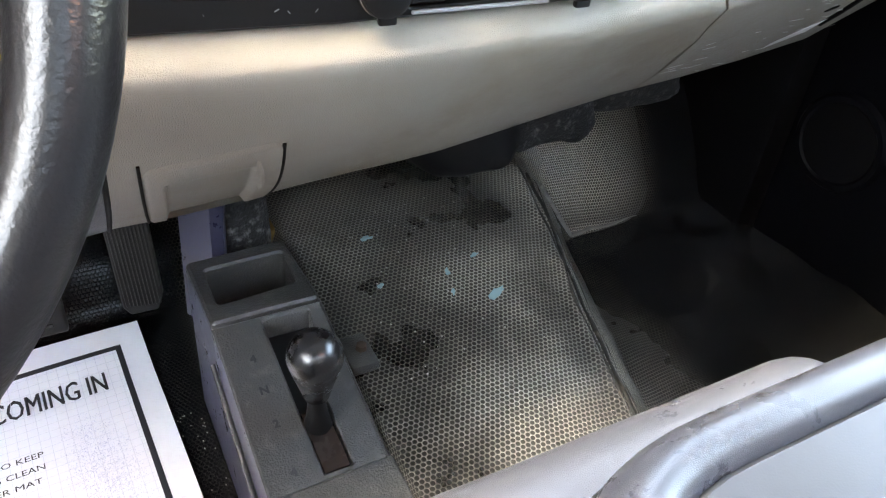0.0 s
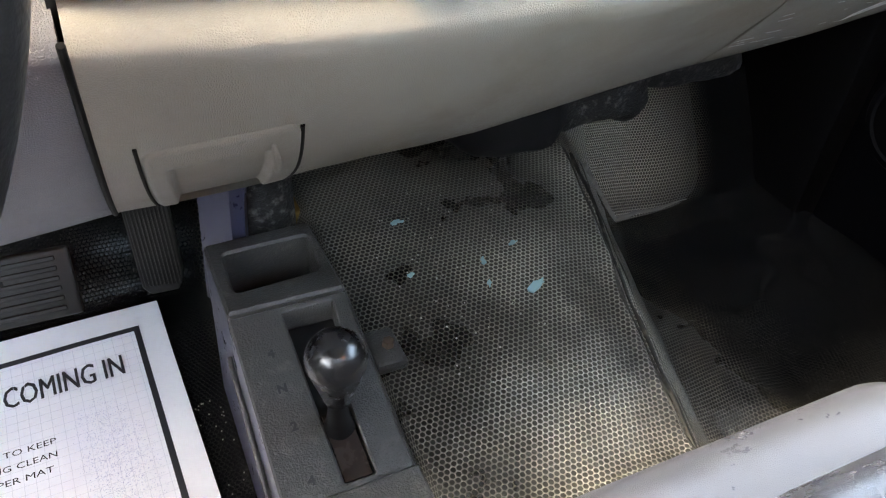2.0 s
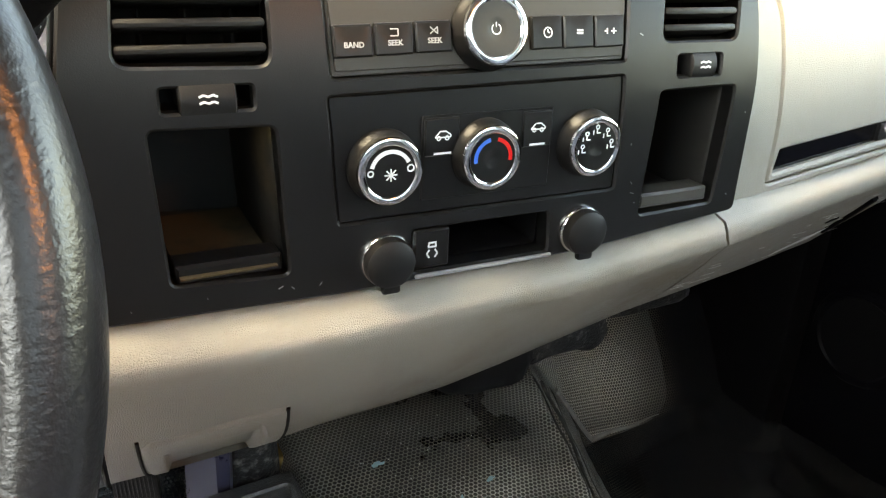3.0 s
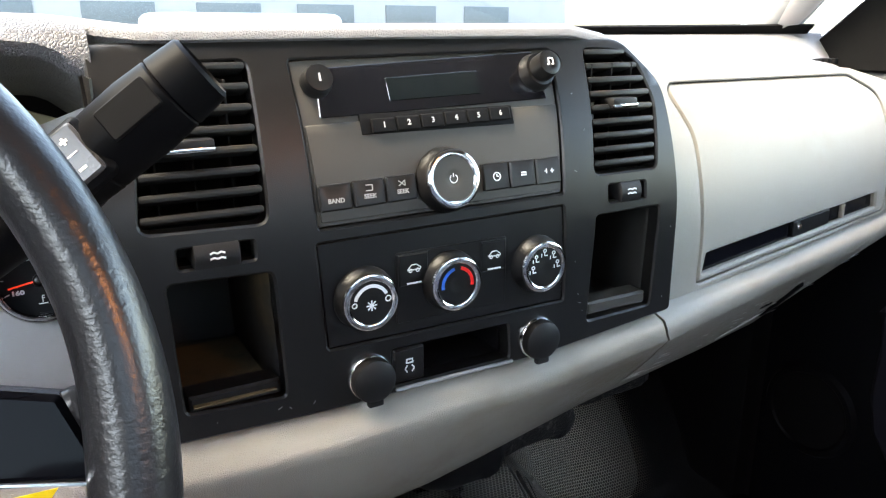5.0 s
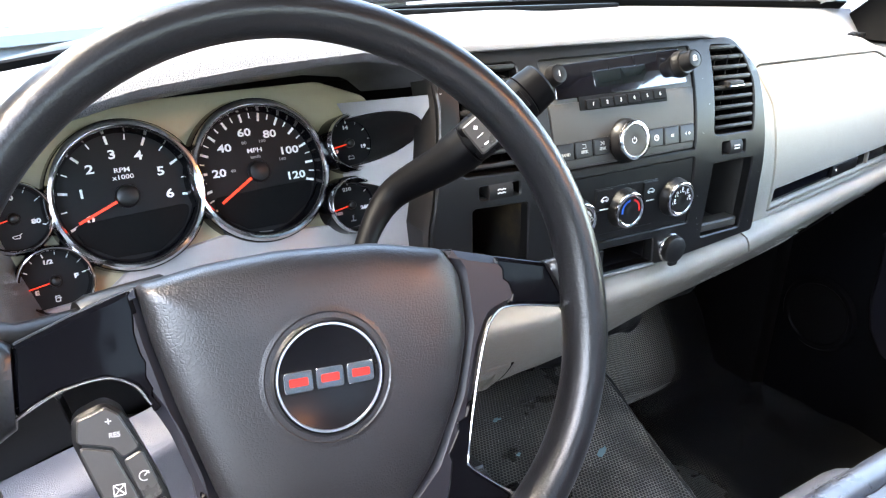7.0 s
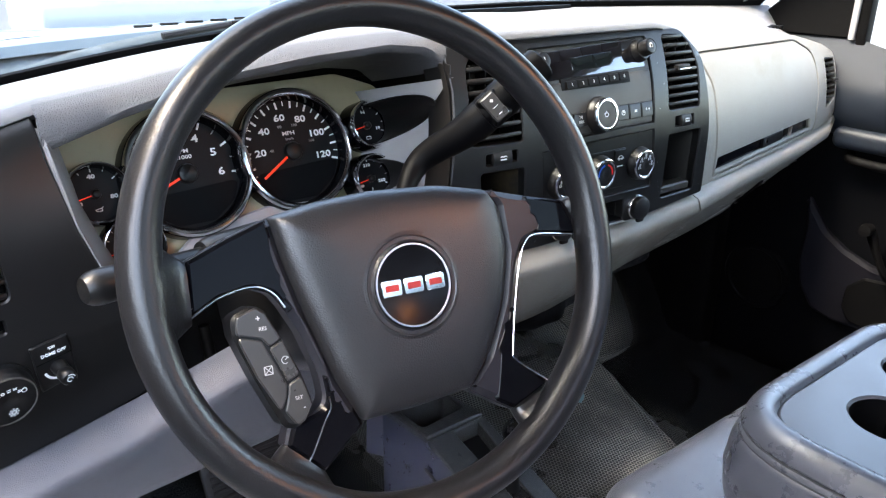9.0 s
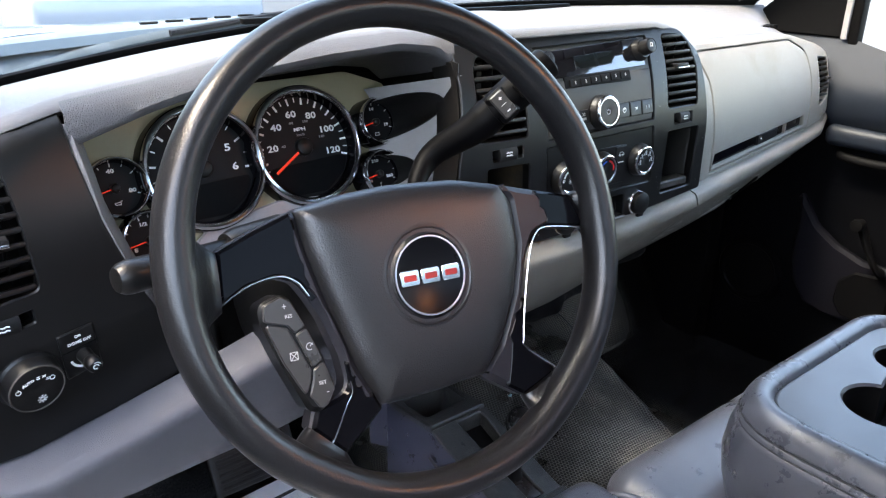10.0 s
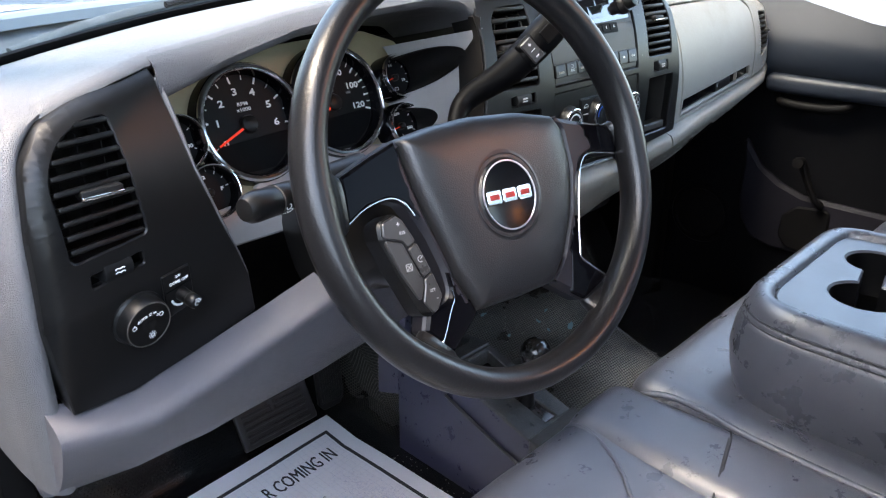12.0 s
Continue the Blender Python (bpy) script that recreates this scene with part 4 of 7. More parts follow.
for k, (cx, cy, r) in enumerate(GAUGES[2:]):
    m = CM @ Matrix.Translation((cx, cy - 0.52 * r, (0.016 if k > 1 else 0.0) - 0.0127)) @ Matrix.Diagonal((1.3, 1.3, 1, 1))
    icon = ([((-0.003, 0), (0.002, 0.0008)), ((0.002, 0.0008), (0.0035, 0.0018)), ((-0.003, 0), (-0.002, -0.0015)), ((-0.002, -0.0015), (0.002, -0.0015)), ((0.002, -0.0015), (0.002, 0.0008))], [((-0.002, -0.002), (-0.002, 0.002)), ((-0.002, 0.002), (0.0008, 0.002)), ((0.0008, 0.002), (0.0008, -0.002)), ((-0.002, -0.002), (0.0008, -0.002)), ((0.0008, 0.0), (0.002, 0.0005)), ((-0.0015, 0.0005), (0.0004, 0.0005))], [((0, -0.001), (0, 0.0028)), ((0, 0.0028), (0.0012, 0.0028)), ((0, 0.0014), (0.0012, 0.0014)), ((-0.0025, -0.0018), (0.0025, -0.0018))], [((-0.0025, -0.0015), (0.0025, -0.0015)), ((-0.0025, 0.001), (0.0025, 0.001)), ((-0.0025, -0.0015), (-0.0025, 0.001)), ((0.0025, -0.0015), (0.0025, 0.001)), ((-0.0015, 0.001), (-0.0015, 0.0018)), ((0.0015, 0.001), (0.0015, 0.0018))])[k]
    part("gauge_icon", strokes(icon, 0.0006, m), MARK, cluster)
# silver cheek beside the small gauges, notched by the black tubes in which they sit
def cheek_y(x):
    return 0.05 + (-0.230 - x) / 0.25


TUBES = []
notch = []
for cx, cy, r in (GAUGES[5], GAUGES[4]):
    r *= 0.88
    run = []
    for k in range(33):
        a = radians(97 - 194 * k / 32)
        at = CM @ Vector((cx + r * math.cos(a), cy + r * math.sin(a), 0))
        w = (at.y - cheek_y(at.x)) / math.cos(CT)
        run.append((a, w, CM @ Vector((cx + r * math.cos(a), cy + r * math.sin(a), w))))
    TUBES.append((cx, cy, r, run))
    notch += [(p.y, p.z) for _, _, p in run]
loop = [(0.050, 0.834), (0.205, 0.800)] + notch + [(0.205, 0.590), (0.050, 0.590)]
bm = plate(loop if area2(loop) > 0 else loop[::-1], (), None, 0.003, 0.0006, None, 0.02)
bm.transform(Matrix(((-0.25, 1, 0, -0.2175), (1, 0, 0, 0), (0, 0, 1, 0), (0, 0, 0, 1))))
part("cheek_trim", bm, SILVER, cluster, "satin silver side trim")
for cx, cy, r, run in TUBES:
    rows = [[CM @ Vector((cx + r * math.cos(a), cy + r * math.sin(a), 0.010 + (w - 0.0095) * j / 4)) for j in range(5)] for a, w, _ in run]
    part("side_well", grid(rows, thick=0.0015), BLACK, cluster, "black gauge tube cut through the silver trim", 60)
rows = []
for k in range(14):
    z = 0.585 + 0.263 * k / 13
    yf = face_centre(-0.24, z)
    edge = -0.233 - 0.022 * max(0.0, min(1.0, (0.82 - z) / 0.12))
    rows.append([(edge + 0.001, yf + 0.004, z), (edge - 0.003, yf + 0.002, z), (min(edge - 0.003, -0.230), yf + 0.012, z), (-0.2298, 0.052, z)])
part("cheek_lip", grid(rows, thick=0.002), BLACK, cluster)
rows = []
for k in range(9):
    z = 0.60 + 0.225 * k / 8
    ex = lerp_table([(0.54, -0.592), (0.60, -0.604), (0.675, -0.634), (0.735, -0.654), (0.84, -0.667)], z)[0]
    yf = face_driver(ex, z)
    rows.append([(ex - 0.001, yf + 0.003, z), (ex + 0.003, yf + 0.001, z), (ex + 0.006, yf + 0.006, z), (ex + 0.018, yf + 0.05, z), (ex + 0.03, 0.21, z)])
part("side_trim", grid(rows, thick=0.003), PAD, cluster, "grey inner side trim")

# brow over the cluster
BROW = [(-0.664, 0.812), (-0.59, 0.836), (-0.5, 0.858), (-0.4, 0.870), (-0.3, 0.876), (-0.25, 0.870), (-0.228, 0.852)]
rows = []
for i in range(49):
    x = -0.664 + 0.436 * i / 48
    zl = lerp_table(BROW, x)[0]
    y1, z1 = lerp_table(LIP, x)
    rows.append([(x, y1 + 0.03, z1 + 0.003), (x, y1 + 0.006, z1 + 0.001), (x, y1 - 0.006, z1 - 0.006), (x, y1 - 0.012, zl - 0.002), (x, y1 - 0.008, zl - 0.010), (x, y1 + 0.004, zl - 0.013), (x, y1 + 0.05, zl - 0.024), (x, 0.225, zl - 0.045)])
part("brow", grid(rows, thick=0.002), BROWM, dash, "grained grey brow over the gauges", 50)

# ---- steering column and wheel ----
col = thing("steering_column", (-0.454, 0.1, 0.6), "black plastic steering column shroud", "steering column")
WT, WC = 22.5, (-0.4585, -0.178, 0.740)
N = Vector((-0.085, -math.cos(radians(WT)), math.sin(radians(WT)))).normalized()
U = (Vector((1, 0, 0)) - N * N.x).normalized()
V = N.cross(U)
CMX = Matrix.Translation(WC) @ Matrix((U, V, N)).transposed().to_4x4()
rows = []
for w, hx, hy, cy in ((-0.035, 0.045, 0.045, -0.02), (-0.05, 0.066, 0.064, -0.022), (-0.12, 0.078, 0.070, -0.028), (-0.22, 0.082, 0.072, -0.03), (-0.33, 0.08, 0.07, -0.03)):
    rows.append([CMX @ Vector((hx * math.copysign(abs(math.cos(a)) ** 0.6, math.cos(a)), cy + hy * math.copysign(abs(math.sin(a)) ** 0.6, math.sin(a)), w)) for a in [2 * math.pi * k / 36 for k in range(36)]])
bm = grid(rows, True)
bmesh.ops.holes_fill(bm, edges=[e for e in bm.edges if e.is_boundary])
part("shroud", bm, BLACK, col)

wheel = thing("steering_wheel", (-0.456, -0.180, 0.53), "black four spoke steering wheel with peeling gloss trim and emblem", "steering wheel")
R0, RT, RW = 0.2025, 0.0145, 0.0188
SPOKES = (174, 355, 229, 305)
rows = []
for k in range(145):
    d = 360 * k / 144
    a = radians(d)
    grip = min(1.0, sum(math.exp(-((d - c + 180) % 360 - 180) ** 2 / 150) for c in SPOKES))
    row = []
    for j in range(24):
        b = 2 * math.pi * j / 24
        r = R0 - 0.0015 * grip + (RT + 0.0015 * grip) * math.cos(b)
        row.append(CMX @ Vector((r * math.cos(a), r * math.sin(a), RW * math.sin(b))))
    rows.append(row)
part("rim", grid(rows, True), WHEELM, wheel, "grained black urethane rim", 60)


def stub(inner, outer, w0, w1, depth):
    """The skin of the rim drawn in to meet a spoke: from the spoke's end (two corners) out to the rim."""
    a, b = Vector(inner[0]), Vector(inner[1])
    c, d = Vector(outer[0]), Vector(outer[1])
    rows = []
    for k in range(9):
        t = k / 8
        p, q = a + (c - a) * t, b + (d - b) * t
        mid, half = (p + q) / 2, (q - p) / 2
        w, th = w0 + (w1 - w0) * (t * t * (3 - 2 * t)), depth + (RW * 0.93 - depth) * (t * t * (3 - 2 * t))
        row = []
        for j in range(20):
            g = 2 * math.pi * j / 20
            cc, ss = math.cos(g), math.sin(g)
            pos = mid + half * math.copysign(abs(cc) ** 0.55, cc)
            row.append(CMX @ Vector((pos.x, pos.y, w + th * math.copysign(abs(ss) ** 0.7, ss))))
        rows.append(row)
    bm = grid(rows, True)
    bmesh.ops.holes_fill(bm, edges=[e for e in bm.edges if e.is_boundary])
    return bm


def on_rim(d, r=R0 - 0.002):
    return (r * math.cos(radians(d)), r * math.sin(radians(d)))


for inner, da, db in ((((-0.1659, 0.0353), (-0.1717, -0.0112)), 163, 187), (((0.1799, 0.0119), (0.1922, -0.0256)), 4.5, -13.5), (((-0.1283, -0.1156), (-0.1022, -0.1478)), 219.5, 241), (((0.0769, -0.1591), (0.1210, -0.1482)), 293, 313.5)):
    part("spoke_root", stub(inner, (on_rim(da), on_rim(db)), -0.016, 0.0, 0.009), WHEELM, wheel, "grained rim skin drawn in to the spoke", 60)


def padded(outline, m, levels):
    """A domed cushion: the outline drawn in towards its middle, step by step."""
    loop = dense(list(outline), 0.012)
    cx, cy = sum(p[0] for p in loop) / len(loop), sum(p[1] for p in loop) / len(loop)
    rows = [[m @ Vector((cx + (p[0] - cx) * s, cy + (p[1] - cy) * s, w)) for p in loop] for s, w in levels]
    bm = grid(rows, True)
    c = bm.verts.new(m @ Vector((cx, cy, levels[-1][1])))
    bm.verts.ensure_lookup_table()
    n = len(loop)
    last = [v for v in bm.verts][(len(rows) - 1) * n:(len(rows)) * n]
    for a, b in zip(last, last[1:] + last[:1]):
        bm.faces.new((a, b, c))
    return bm


PADO = rounded([(-0.0991, 0.0540, 0.006), (-0.0578, 0.0580, 0.1), (-0.0113, 0.0579, 0.1), (0.0525, 0.0507, 0.1), (0.1001, 0.0377, 0.010), (0.1100, 0.0193, 0.03), (0.1080, -0.0205, 0.1), (0.0914, -0.0632, 0.1), (0.0641, -0.1050, 0.1), (0.0390, -0.1275, 0.008), (-0.0132, -0.1260, 0.1), (-0.0639, -0.1210, 0.007), (-0.0783, -0.0799, 0.1), (-0.0906, -0.0180, 0.1), (-0.0968, 0.0202, 0.1)], 0.01)
part("airbag_cover", padded(PADO, CMX, [(0.985, -0.05), (1.0, -0.030), (0.999, -0.020), (0.992, -0.0135), (0.975, -0.0085), (0.945, -0.0045), (0.90, -0.0018), (0.82, 0.0008), (0.7, 0.0028), (0.5, 0.004), (0.2, 0.004)]), COVERM, wheel, "grained black airbag cover")
TRIM_L = [(-0.0981, 0.0535, 0.002), (-0.1337, 0.0449), (-0.1664, 0.0353, 0.002), (-0.1727, -0.0062, 0.004), (-0.1490, 0.0032, 0.02), (-0.1245, 0.0050, 0.012), (-0.1106, -0.0027, 0.012), (-0.1036, -0.0161, 0.03), (-0.0958, -0.0371, 0.05), (-0.0892, -0.0688, 0.05), (-0.0887, -0.0993, 0.02), (-0.1212, -0.1026, 0.004), (-0.1283, -0.1179, 0.003), (-0.1030, -0.1479, 0.003), (-0.0614, -0.1230), (-0.0769, -0.0799), (-0.0892, -0.0180), (-0.0949, 0.0202)]
TRIM_R = [(0.0972, 0.0382, 0.003), (0.1396, 0.0243, 0.05), (0.1808, 0.0114, 0.004), (0.1936, -0.0253, 0.003), (0.1449, -0.0142, 0.012), (0.1279, -0.0184, 0.012), (0.1160, -0.0368, 0.04), (0.1011, -0.0730, 0.05), (0.0893, -0.1068, 0.02), (0.0896, -0.1176, 0.01), (0.1210, -0.1483, 0.004), (0.0765, -0.1596, 0.006), (0.0356, -0.1265), (0.0627, -0.1050), (0.0899, -0.0632), (0.1065, -0.0205), (0.1086, 0.0193)]
FILM_L = [(-0.1016, 0.0520, 0.002), (-0.1337, 0.0442), (-0.1654, 0.0346, 0.002), (-0.1716, -0.0057, 0.004), (-0.1490, 0.0040, 0.02), (-0.1245, 0.0058, 0.012), (-0.1098, -0.0022, 0.012), (-0.1026, -0.0159, 0.004), (-0.0992, -0.0216, 0.001), (-0.1013, -0.0131, 0.001), (-0.0981, -0.0070, 0.001), (-0.1005, 0.0010, 0.001), (-0.0990, 0.0091, 0.001), (-0.1009, 0.0156, 0.001), (-0.1020, 0.0272, 0.001), (-0.1005, 0.0393, 0.001)]
FILM_LL = [(-0.0872, -0.0733, 0.002), (-0.0877, -0.0993, 0.02), (-0.1197, -0.1036, 0.004), (-0.1268, -0.1174, 0.003), (-0.1034, -0.1464, 0.003), (-0.0644, -0.1220), (-0.0692, -0.1061, 0.002), (-0.0746, -0.1072, 0.001), (-0.0770, -0.0962, 0.001), (-0.0805, -0.0967, 0.001), (-0.0799, -0.0872, 0.001), (-0.0843, -0.0863, 0.001), (-0.0828, -0.0782, 0.001)]
FILM_R = [(0.1387, 0.0235, 0.001), (0.1799, 0.0106, 0.004), (0.1924, -0.0243, 0.003), (0.1449, -0.0132, 0.006), (0.1420, -0.0115, 0.001), (0.1451, -0.0055, 0.001), (0.1441, 0.0014, 0.001), (0.1398, 0.0059, 0.001), (0.1406, 0.0133, 0.001), (0.1376, 0.0183, 0.001)]
FILM_RL = [(0.1010, -0.0710, 0.001), (0.0903, -0.1068, 0.02), (0.0906, -0.1171, 0.01), (0.1201, -0.1473, 0.004), (0.0770, -0.1581, 0.006), (0.0597, -0.1445, 0.004), (0.0647, -0.1326, 0.001), (0.0697, -0.1197, 0.001), (0.0738, -0.1078, 0.001), (0.0724, -0.1019, 0.001), (0.0828, -0.0880, 0.001), (0.0834, -0.0820, 0.001), (0.0907, -0.0795, 0.001), (0.0946, -0.0731, 0.001)]
EDGE_L = [(-0.1723, -0.0052, 0), (-0.1490, 0.0040, 0), (-0.1245, 0.0058, 0), (-0.1102, -0.0022, 0), (-0.1032, -0.0156, 0)]
EDGE_LL = [(-0.0869, -0.0913, 0), (-0.0875, -0.1003, 0), (-0.0949, -0.1093, 0), (-0.1100, -0.1295, 0), (-0.1160, -0.1345, 0)]
EDGE_R = [(0.1927, -0.0249, 0), (0.1449, -0.0136, 0), (0.1281, -0.0182, 0), (0.1163, -0.0366, 0), (0.1014, -0.0727, 0), (0.0898, -0.1068, 0), (0.0901, -0.1174, 0), (0.1201, -0.1473, 0)]


def ccw(o):
    return o if area2(o) > 0 else o[::-1]


for o, films, edges in ((TRIM_L, (FILM_L, FILM_LL), (EDGE_L, EDGE_LL)), (TRIM_R, (FILM_R, FILM_RL), (EDGE_R,))):
    sp = part("spoke_trim", local_plate(ccw(rounded(o, 0.005)), [], CMX, 0.022, 0.006, -0.0100), PEELED, wheel, "matt spoke trim under peeling gloss film")
    for film in films:
        part("gloss_film", local_plate(ccw(rounded(film, 0.003)), [], CMX, 0.003, 0.0028, -0.0092), FILM, sp, "gloss black film with a torn edge")
    for edge in edges:
        part("chrome_edge", sweep([CMX @ (p + Vector((0, 0, -0.0098))) for p in curve_points(edge, 6)], 0.0010, 8), CHROME, sp)
EM = CMX @ Matrix.Translation((-0.0003, -0.0251, 0.0035)) @ pose(0, 0, 0, 0, 0, -5.5)
emb = part("emblem", lathe([(0, 0.0015), (0.031, 0.0015), (0.0325, 0.0025), (0.0345, 0.0025), (0.036, 0.0)], 56, EM), EMBL, wheel, "round gloss black emblem with a chrome ring")
part("emblem_ring", lathe([(0.0322, 0.002), (0.0329, 0.0034), (0.0339, 0.0034), (0.0346, 0.002)], 56, EM), SATIN, emb)
part("recess", lathe([(0.0352, 0.003), (0.038, -0.0008), (0.041, 0.0012), (0.045, 0.0002)], 56, EM), COVERM, emb)
for k in range(3):
    x = -0.0200 + 0.0200 * k
    part("badge_block", local_plate(rrect(x - 0.0090, -0.0066, x + 0.0090, 0.0066, 0.0025), [], EM, 0.001, 0.0005, 0.0029), CHROME, emb)
    part("badge_inlay", local_plate(rrect(x - 0.0060, -0.0026, x + 0.0060, 0.0026, 0.0012), [], EM, 0.001, 0.0003, 0.0034), LOGO, emb)
# cruise switches
pod = rounded([(-0.1459, -0.0118), (-0.1269, -0.0067), (-0.1191, -0.0142), (-0.1116, -0.0394), (-0.1039, -0.0665), (-0.1001, -0.0915), (-0.1151, -0.1071), (-0.1265, -0.1027), (-0.1392, -0.0596), (-0.1470, -0.0259)], 0.010)
sw = part("switch_pod", local_plate(ccw(pod), [], CMX, 0.026, 0.004, -0.006), BLACK, wheel, "black cruise control switch pod")
for o in ([(-0.1423, -0.0128), (-0.1272, -0.0095), (-0.1211, -0.0153), (-0.1136, -0.0369), (-0.1235, -0.0402), (-0.1276, -0.0330), (-0.1449, -0.0255)], [(-0.1236, -0.0414), (-0.1132, -0.0380), (-0.1061, -0.0663), (-0.1161, -0.0702)], [(-0.1161, -0.0716), (-0.1058, -0.0677), (-0.1021, -0.0910), (-0.1105, -0.1015), (-0.1170, -0.1037), (-0.1236, -0.0905), (-0.1176, -0.0782)], [(-0.1451, -0.0269), (-0.1281, -0.0345), (-0.1173, -0.0714), (-0.1198, -0.0799), (-0.1264, -0.0902), (-0.1376, -0.0596)]):
    part("switch_button", local_plate(ccw(rounded(o, 0.003)), [], CMX, 0.004, 0.0010, -0.0042), BUTTON, sw)
TILT = pose(0, 0, 0, 0, 0, -6)
for word, x, y, sz in (("+", -0.1270, -0.0179, .007), ("RES", -0.1253, -0.0259, .0040), ("SET", -0.1113, -0.0835, .0040), ("-", -0.1089, -0.0912, .007)):
    text("legend", word, sz, CMX @ Matrix.Translation((x, y, -0.0040)) @ TILT, MARKM, sw)
box = [(-0.003, -0.003), (0.003, -0.003), (0.003, 0.003), (-0.003, 0.003)]
part("switch_symbol", strokes(list(zip(box, box[1:] + box[:1])) + [(box[0], box[2]), (box[1], box[3])], 0.0006, CMX @ Matrix.Translation((-0.1286, -0.0568, -0.0040)) @ TILT), MARKM, sw)
part("switch_symbol", strokes(arc(0.0028, 20, 300, 10) + [((0, 0), (0.0025, 0.0025))], 0.0006, CMX @ Matrix.Translation((-0.1146, -0.0530, -0.0040)) @ TILT), MARKM, sw)
part("warning_mark", strokes([((-0.0528, -0.0882), (-0.0295, -0.0910)), ((-0.0508, -0.0904), (-0.0371, -0.0919))], 0.0010, CMX @ Matrix.Translation((0, 0, 0.0011))), BUTTON, wheel)

# ---- column shift lever and turn signal stalk ----
lever = thing("gear_lever", (-0.36, -0.02, 0.70), "black column shift lever with thick cylindrical grip", "gear lever")
pth = curve_points([(-0.375, -0.045, 0.695), (-0.352, -0.02, 0.712), (-0.325, 0.005, 0.735), (-0.300, 0.010, 0.757), (-0.270, -0.022, 0.787), (-0.252, -0.036, 0.806)], 8)
part("arm", sweep(pth, [0.0098 + 0.0100 * min(1.0, max(0.0, (k / (len(pth) - 1) - 0.30) / 0.6)) ** 1.1 for k in range(len(pth))], 18), LEVERM, lever)
ax = (Vector((-0.183, -0.054, 0.862)) - Vector((-0.252, -0.036, 0.806)))
gm = Matrix.Translation((-0.256, -0.035, 0.803)) @ ax.to_track_quat("Z", "Y").to_matrix().to_4x4()
part("grip", lathe([(0, -0.002), (0.017, 0), (0.0195, 0.004), (0.0205, 0.018), (0.0198, 0.019), (0.0205, 0.020), (0.0215, 0.05), (0.0205, 0.068), (0.0195, 0.069), (0.0205, 0.070), (0.0190, 0.088), (0.017, 0.090), (0.0165, 0.087), (0, 0.086)], 32, gm), LEVERM, lever, "satin black grip")

side = (Vector((-0.62, -0.60, 0.97)) - Vector((-0.245, -0.045, 0.81))).normalized()
zax = ax.normalized()
xax = (side - zax * side.dot(zax)).normalized()
FR = Matrix((zax.cross(xax), zax, xax)).transposed().to_4x4()
FR.translation = Vector((-0.256, -0.035, 0.803)) + zax * 0.015 + xax * 0.0165
part("neck", local_plate(rrect(-0.0175, -0.0125, 0.0175, 0.0125, 0.005), [], FR, 0.014, 0.003, 0.0028), LEVERM, lever, "flattened neck of the lever")
rk = part("rocker", local_plate(rrect(-0.0148, -0.0090, 0.0148, 0.0090, 0.003), [], FR, 0.006, 0.0015, 0.0046), BUTTON, lever, "plus and minus rocker switch")
FT = FR @ Matrix.Translation((0, 0, 0.0048))
part("plus", strokes([((-0.0095, 0.001), (-0.0055, 0.001)), ((-0.0075, -0.001), (-0.0075, 0.003))], 0.0013, FT), MARK, rk)
part("divider", strokes([((0.0, -0.0035), (0.0, 0.0035))], 0.0007, FT), MARK, rk)
part("minus", strokes([((0.0085, -0.0022), (0.0085, 0.0022))], 0.0014, FT), MARK, rk)
FR2 = FR.copy()
FR2.translation = Vector((-0.256, -0.035, 0.803)) + zax * 0.050 + xax * 0.0185
part("label_recess", local_plate(rrect(-0.009, -0.015, 0.009, 0.015, 0.002), [], FR2, 0.004, 0.0008, 0.0032), BLACKD, lever)

turn = thing("turn_signal_stalk", (-0.60, -0.05, 0.72), "black multifunction stalk with rounded end and white symbols", "stalk")
tm = Matrix.Translation((-0.680, -0.083, 0.7345)) @ (Vector((0.20, 0.045, -0.01))).to_track_quat("Z", "Y").to_matrix().to_4x4()
part("stalk", lathe([(0, -0.003), (0.010, -0.001), (0.0130, 0.004), (0.0140, 0.010), (0.0138, 0.034), (0.0132, 0.035), (0.0138, 0.036), (0.0135, 0.056), (0.010, 0.062), (0.009, 0.20)], 32, tm), BLACK, turn)
for k in range(4):
    part("symbol", strokes(arc(0.003, 0, 270, 6), 0.0008, tm @ pose(0, 0, 0.040 + 0.004 * (k % 2), 0, 0, 200 + 25 * k) @ Matrix.Translation((0.0140, 0, 0)) @ pose(0, 0, 0, 0, 90, 0)), MARK, turn)
part("end_ring", lathe([(0.0138, 0.0352), (0.0142, 0.0355), (0.0142, 0.0362), (0.0138, 0.0365)], 32, tm), RADIO, turn)
part("collar", lathe([(0, 0.10), (0.014, 0.10), (0.017, 0.108), (0.019, 0.16)], 24, tm), BLACK, turn)

# ---- air vents ----
def span(loop, z):
    xs = []
    for a, b in zip(loop, loop[1:] + loop[:1]):
        if (a[1] - z) * (b[1] - z) < 0:
            xs.append(a[0] + (b[0] - a[0]) * (z - a[1]) / (b[1] - a[1]))
    return (min(xs), max(xs)) if xs else None


def slat(p0, p1, chord, thick, tilt):
    """A thin aerofoil bar between two ends."""
    d = (Vector(p1) - Vector(p0))
    m = Matrix.Translation((Vector(p0) + Vector(p1)) / 2) @ d.to_track_quat("X", "Z").to_matrix().to_4x4() @ pose(0, 0, 0, tilt, 0, 0)
    L = d.length / 2
    return rbox(-L, L, -chord / 2, chord / 2, -thick / 2, thick / 2, thick * 0.45, 2, m)


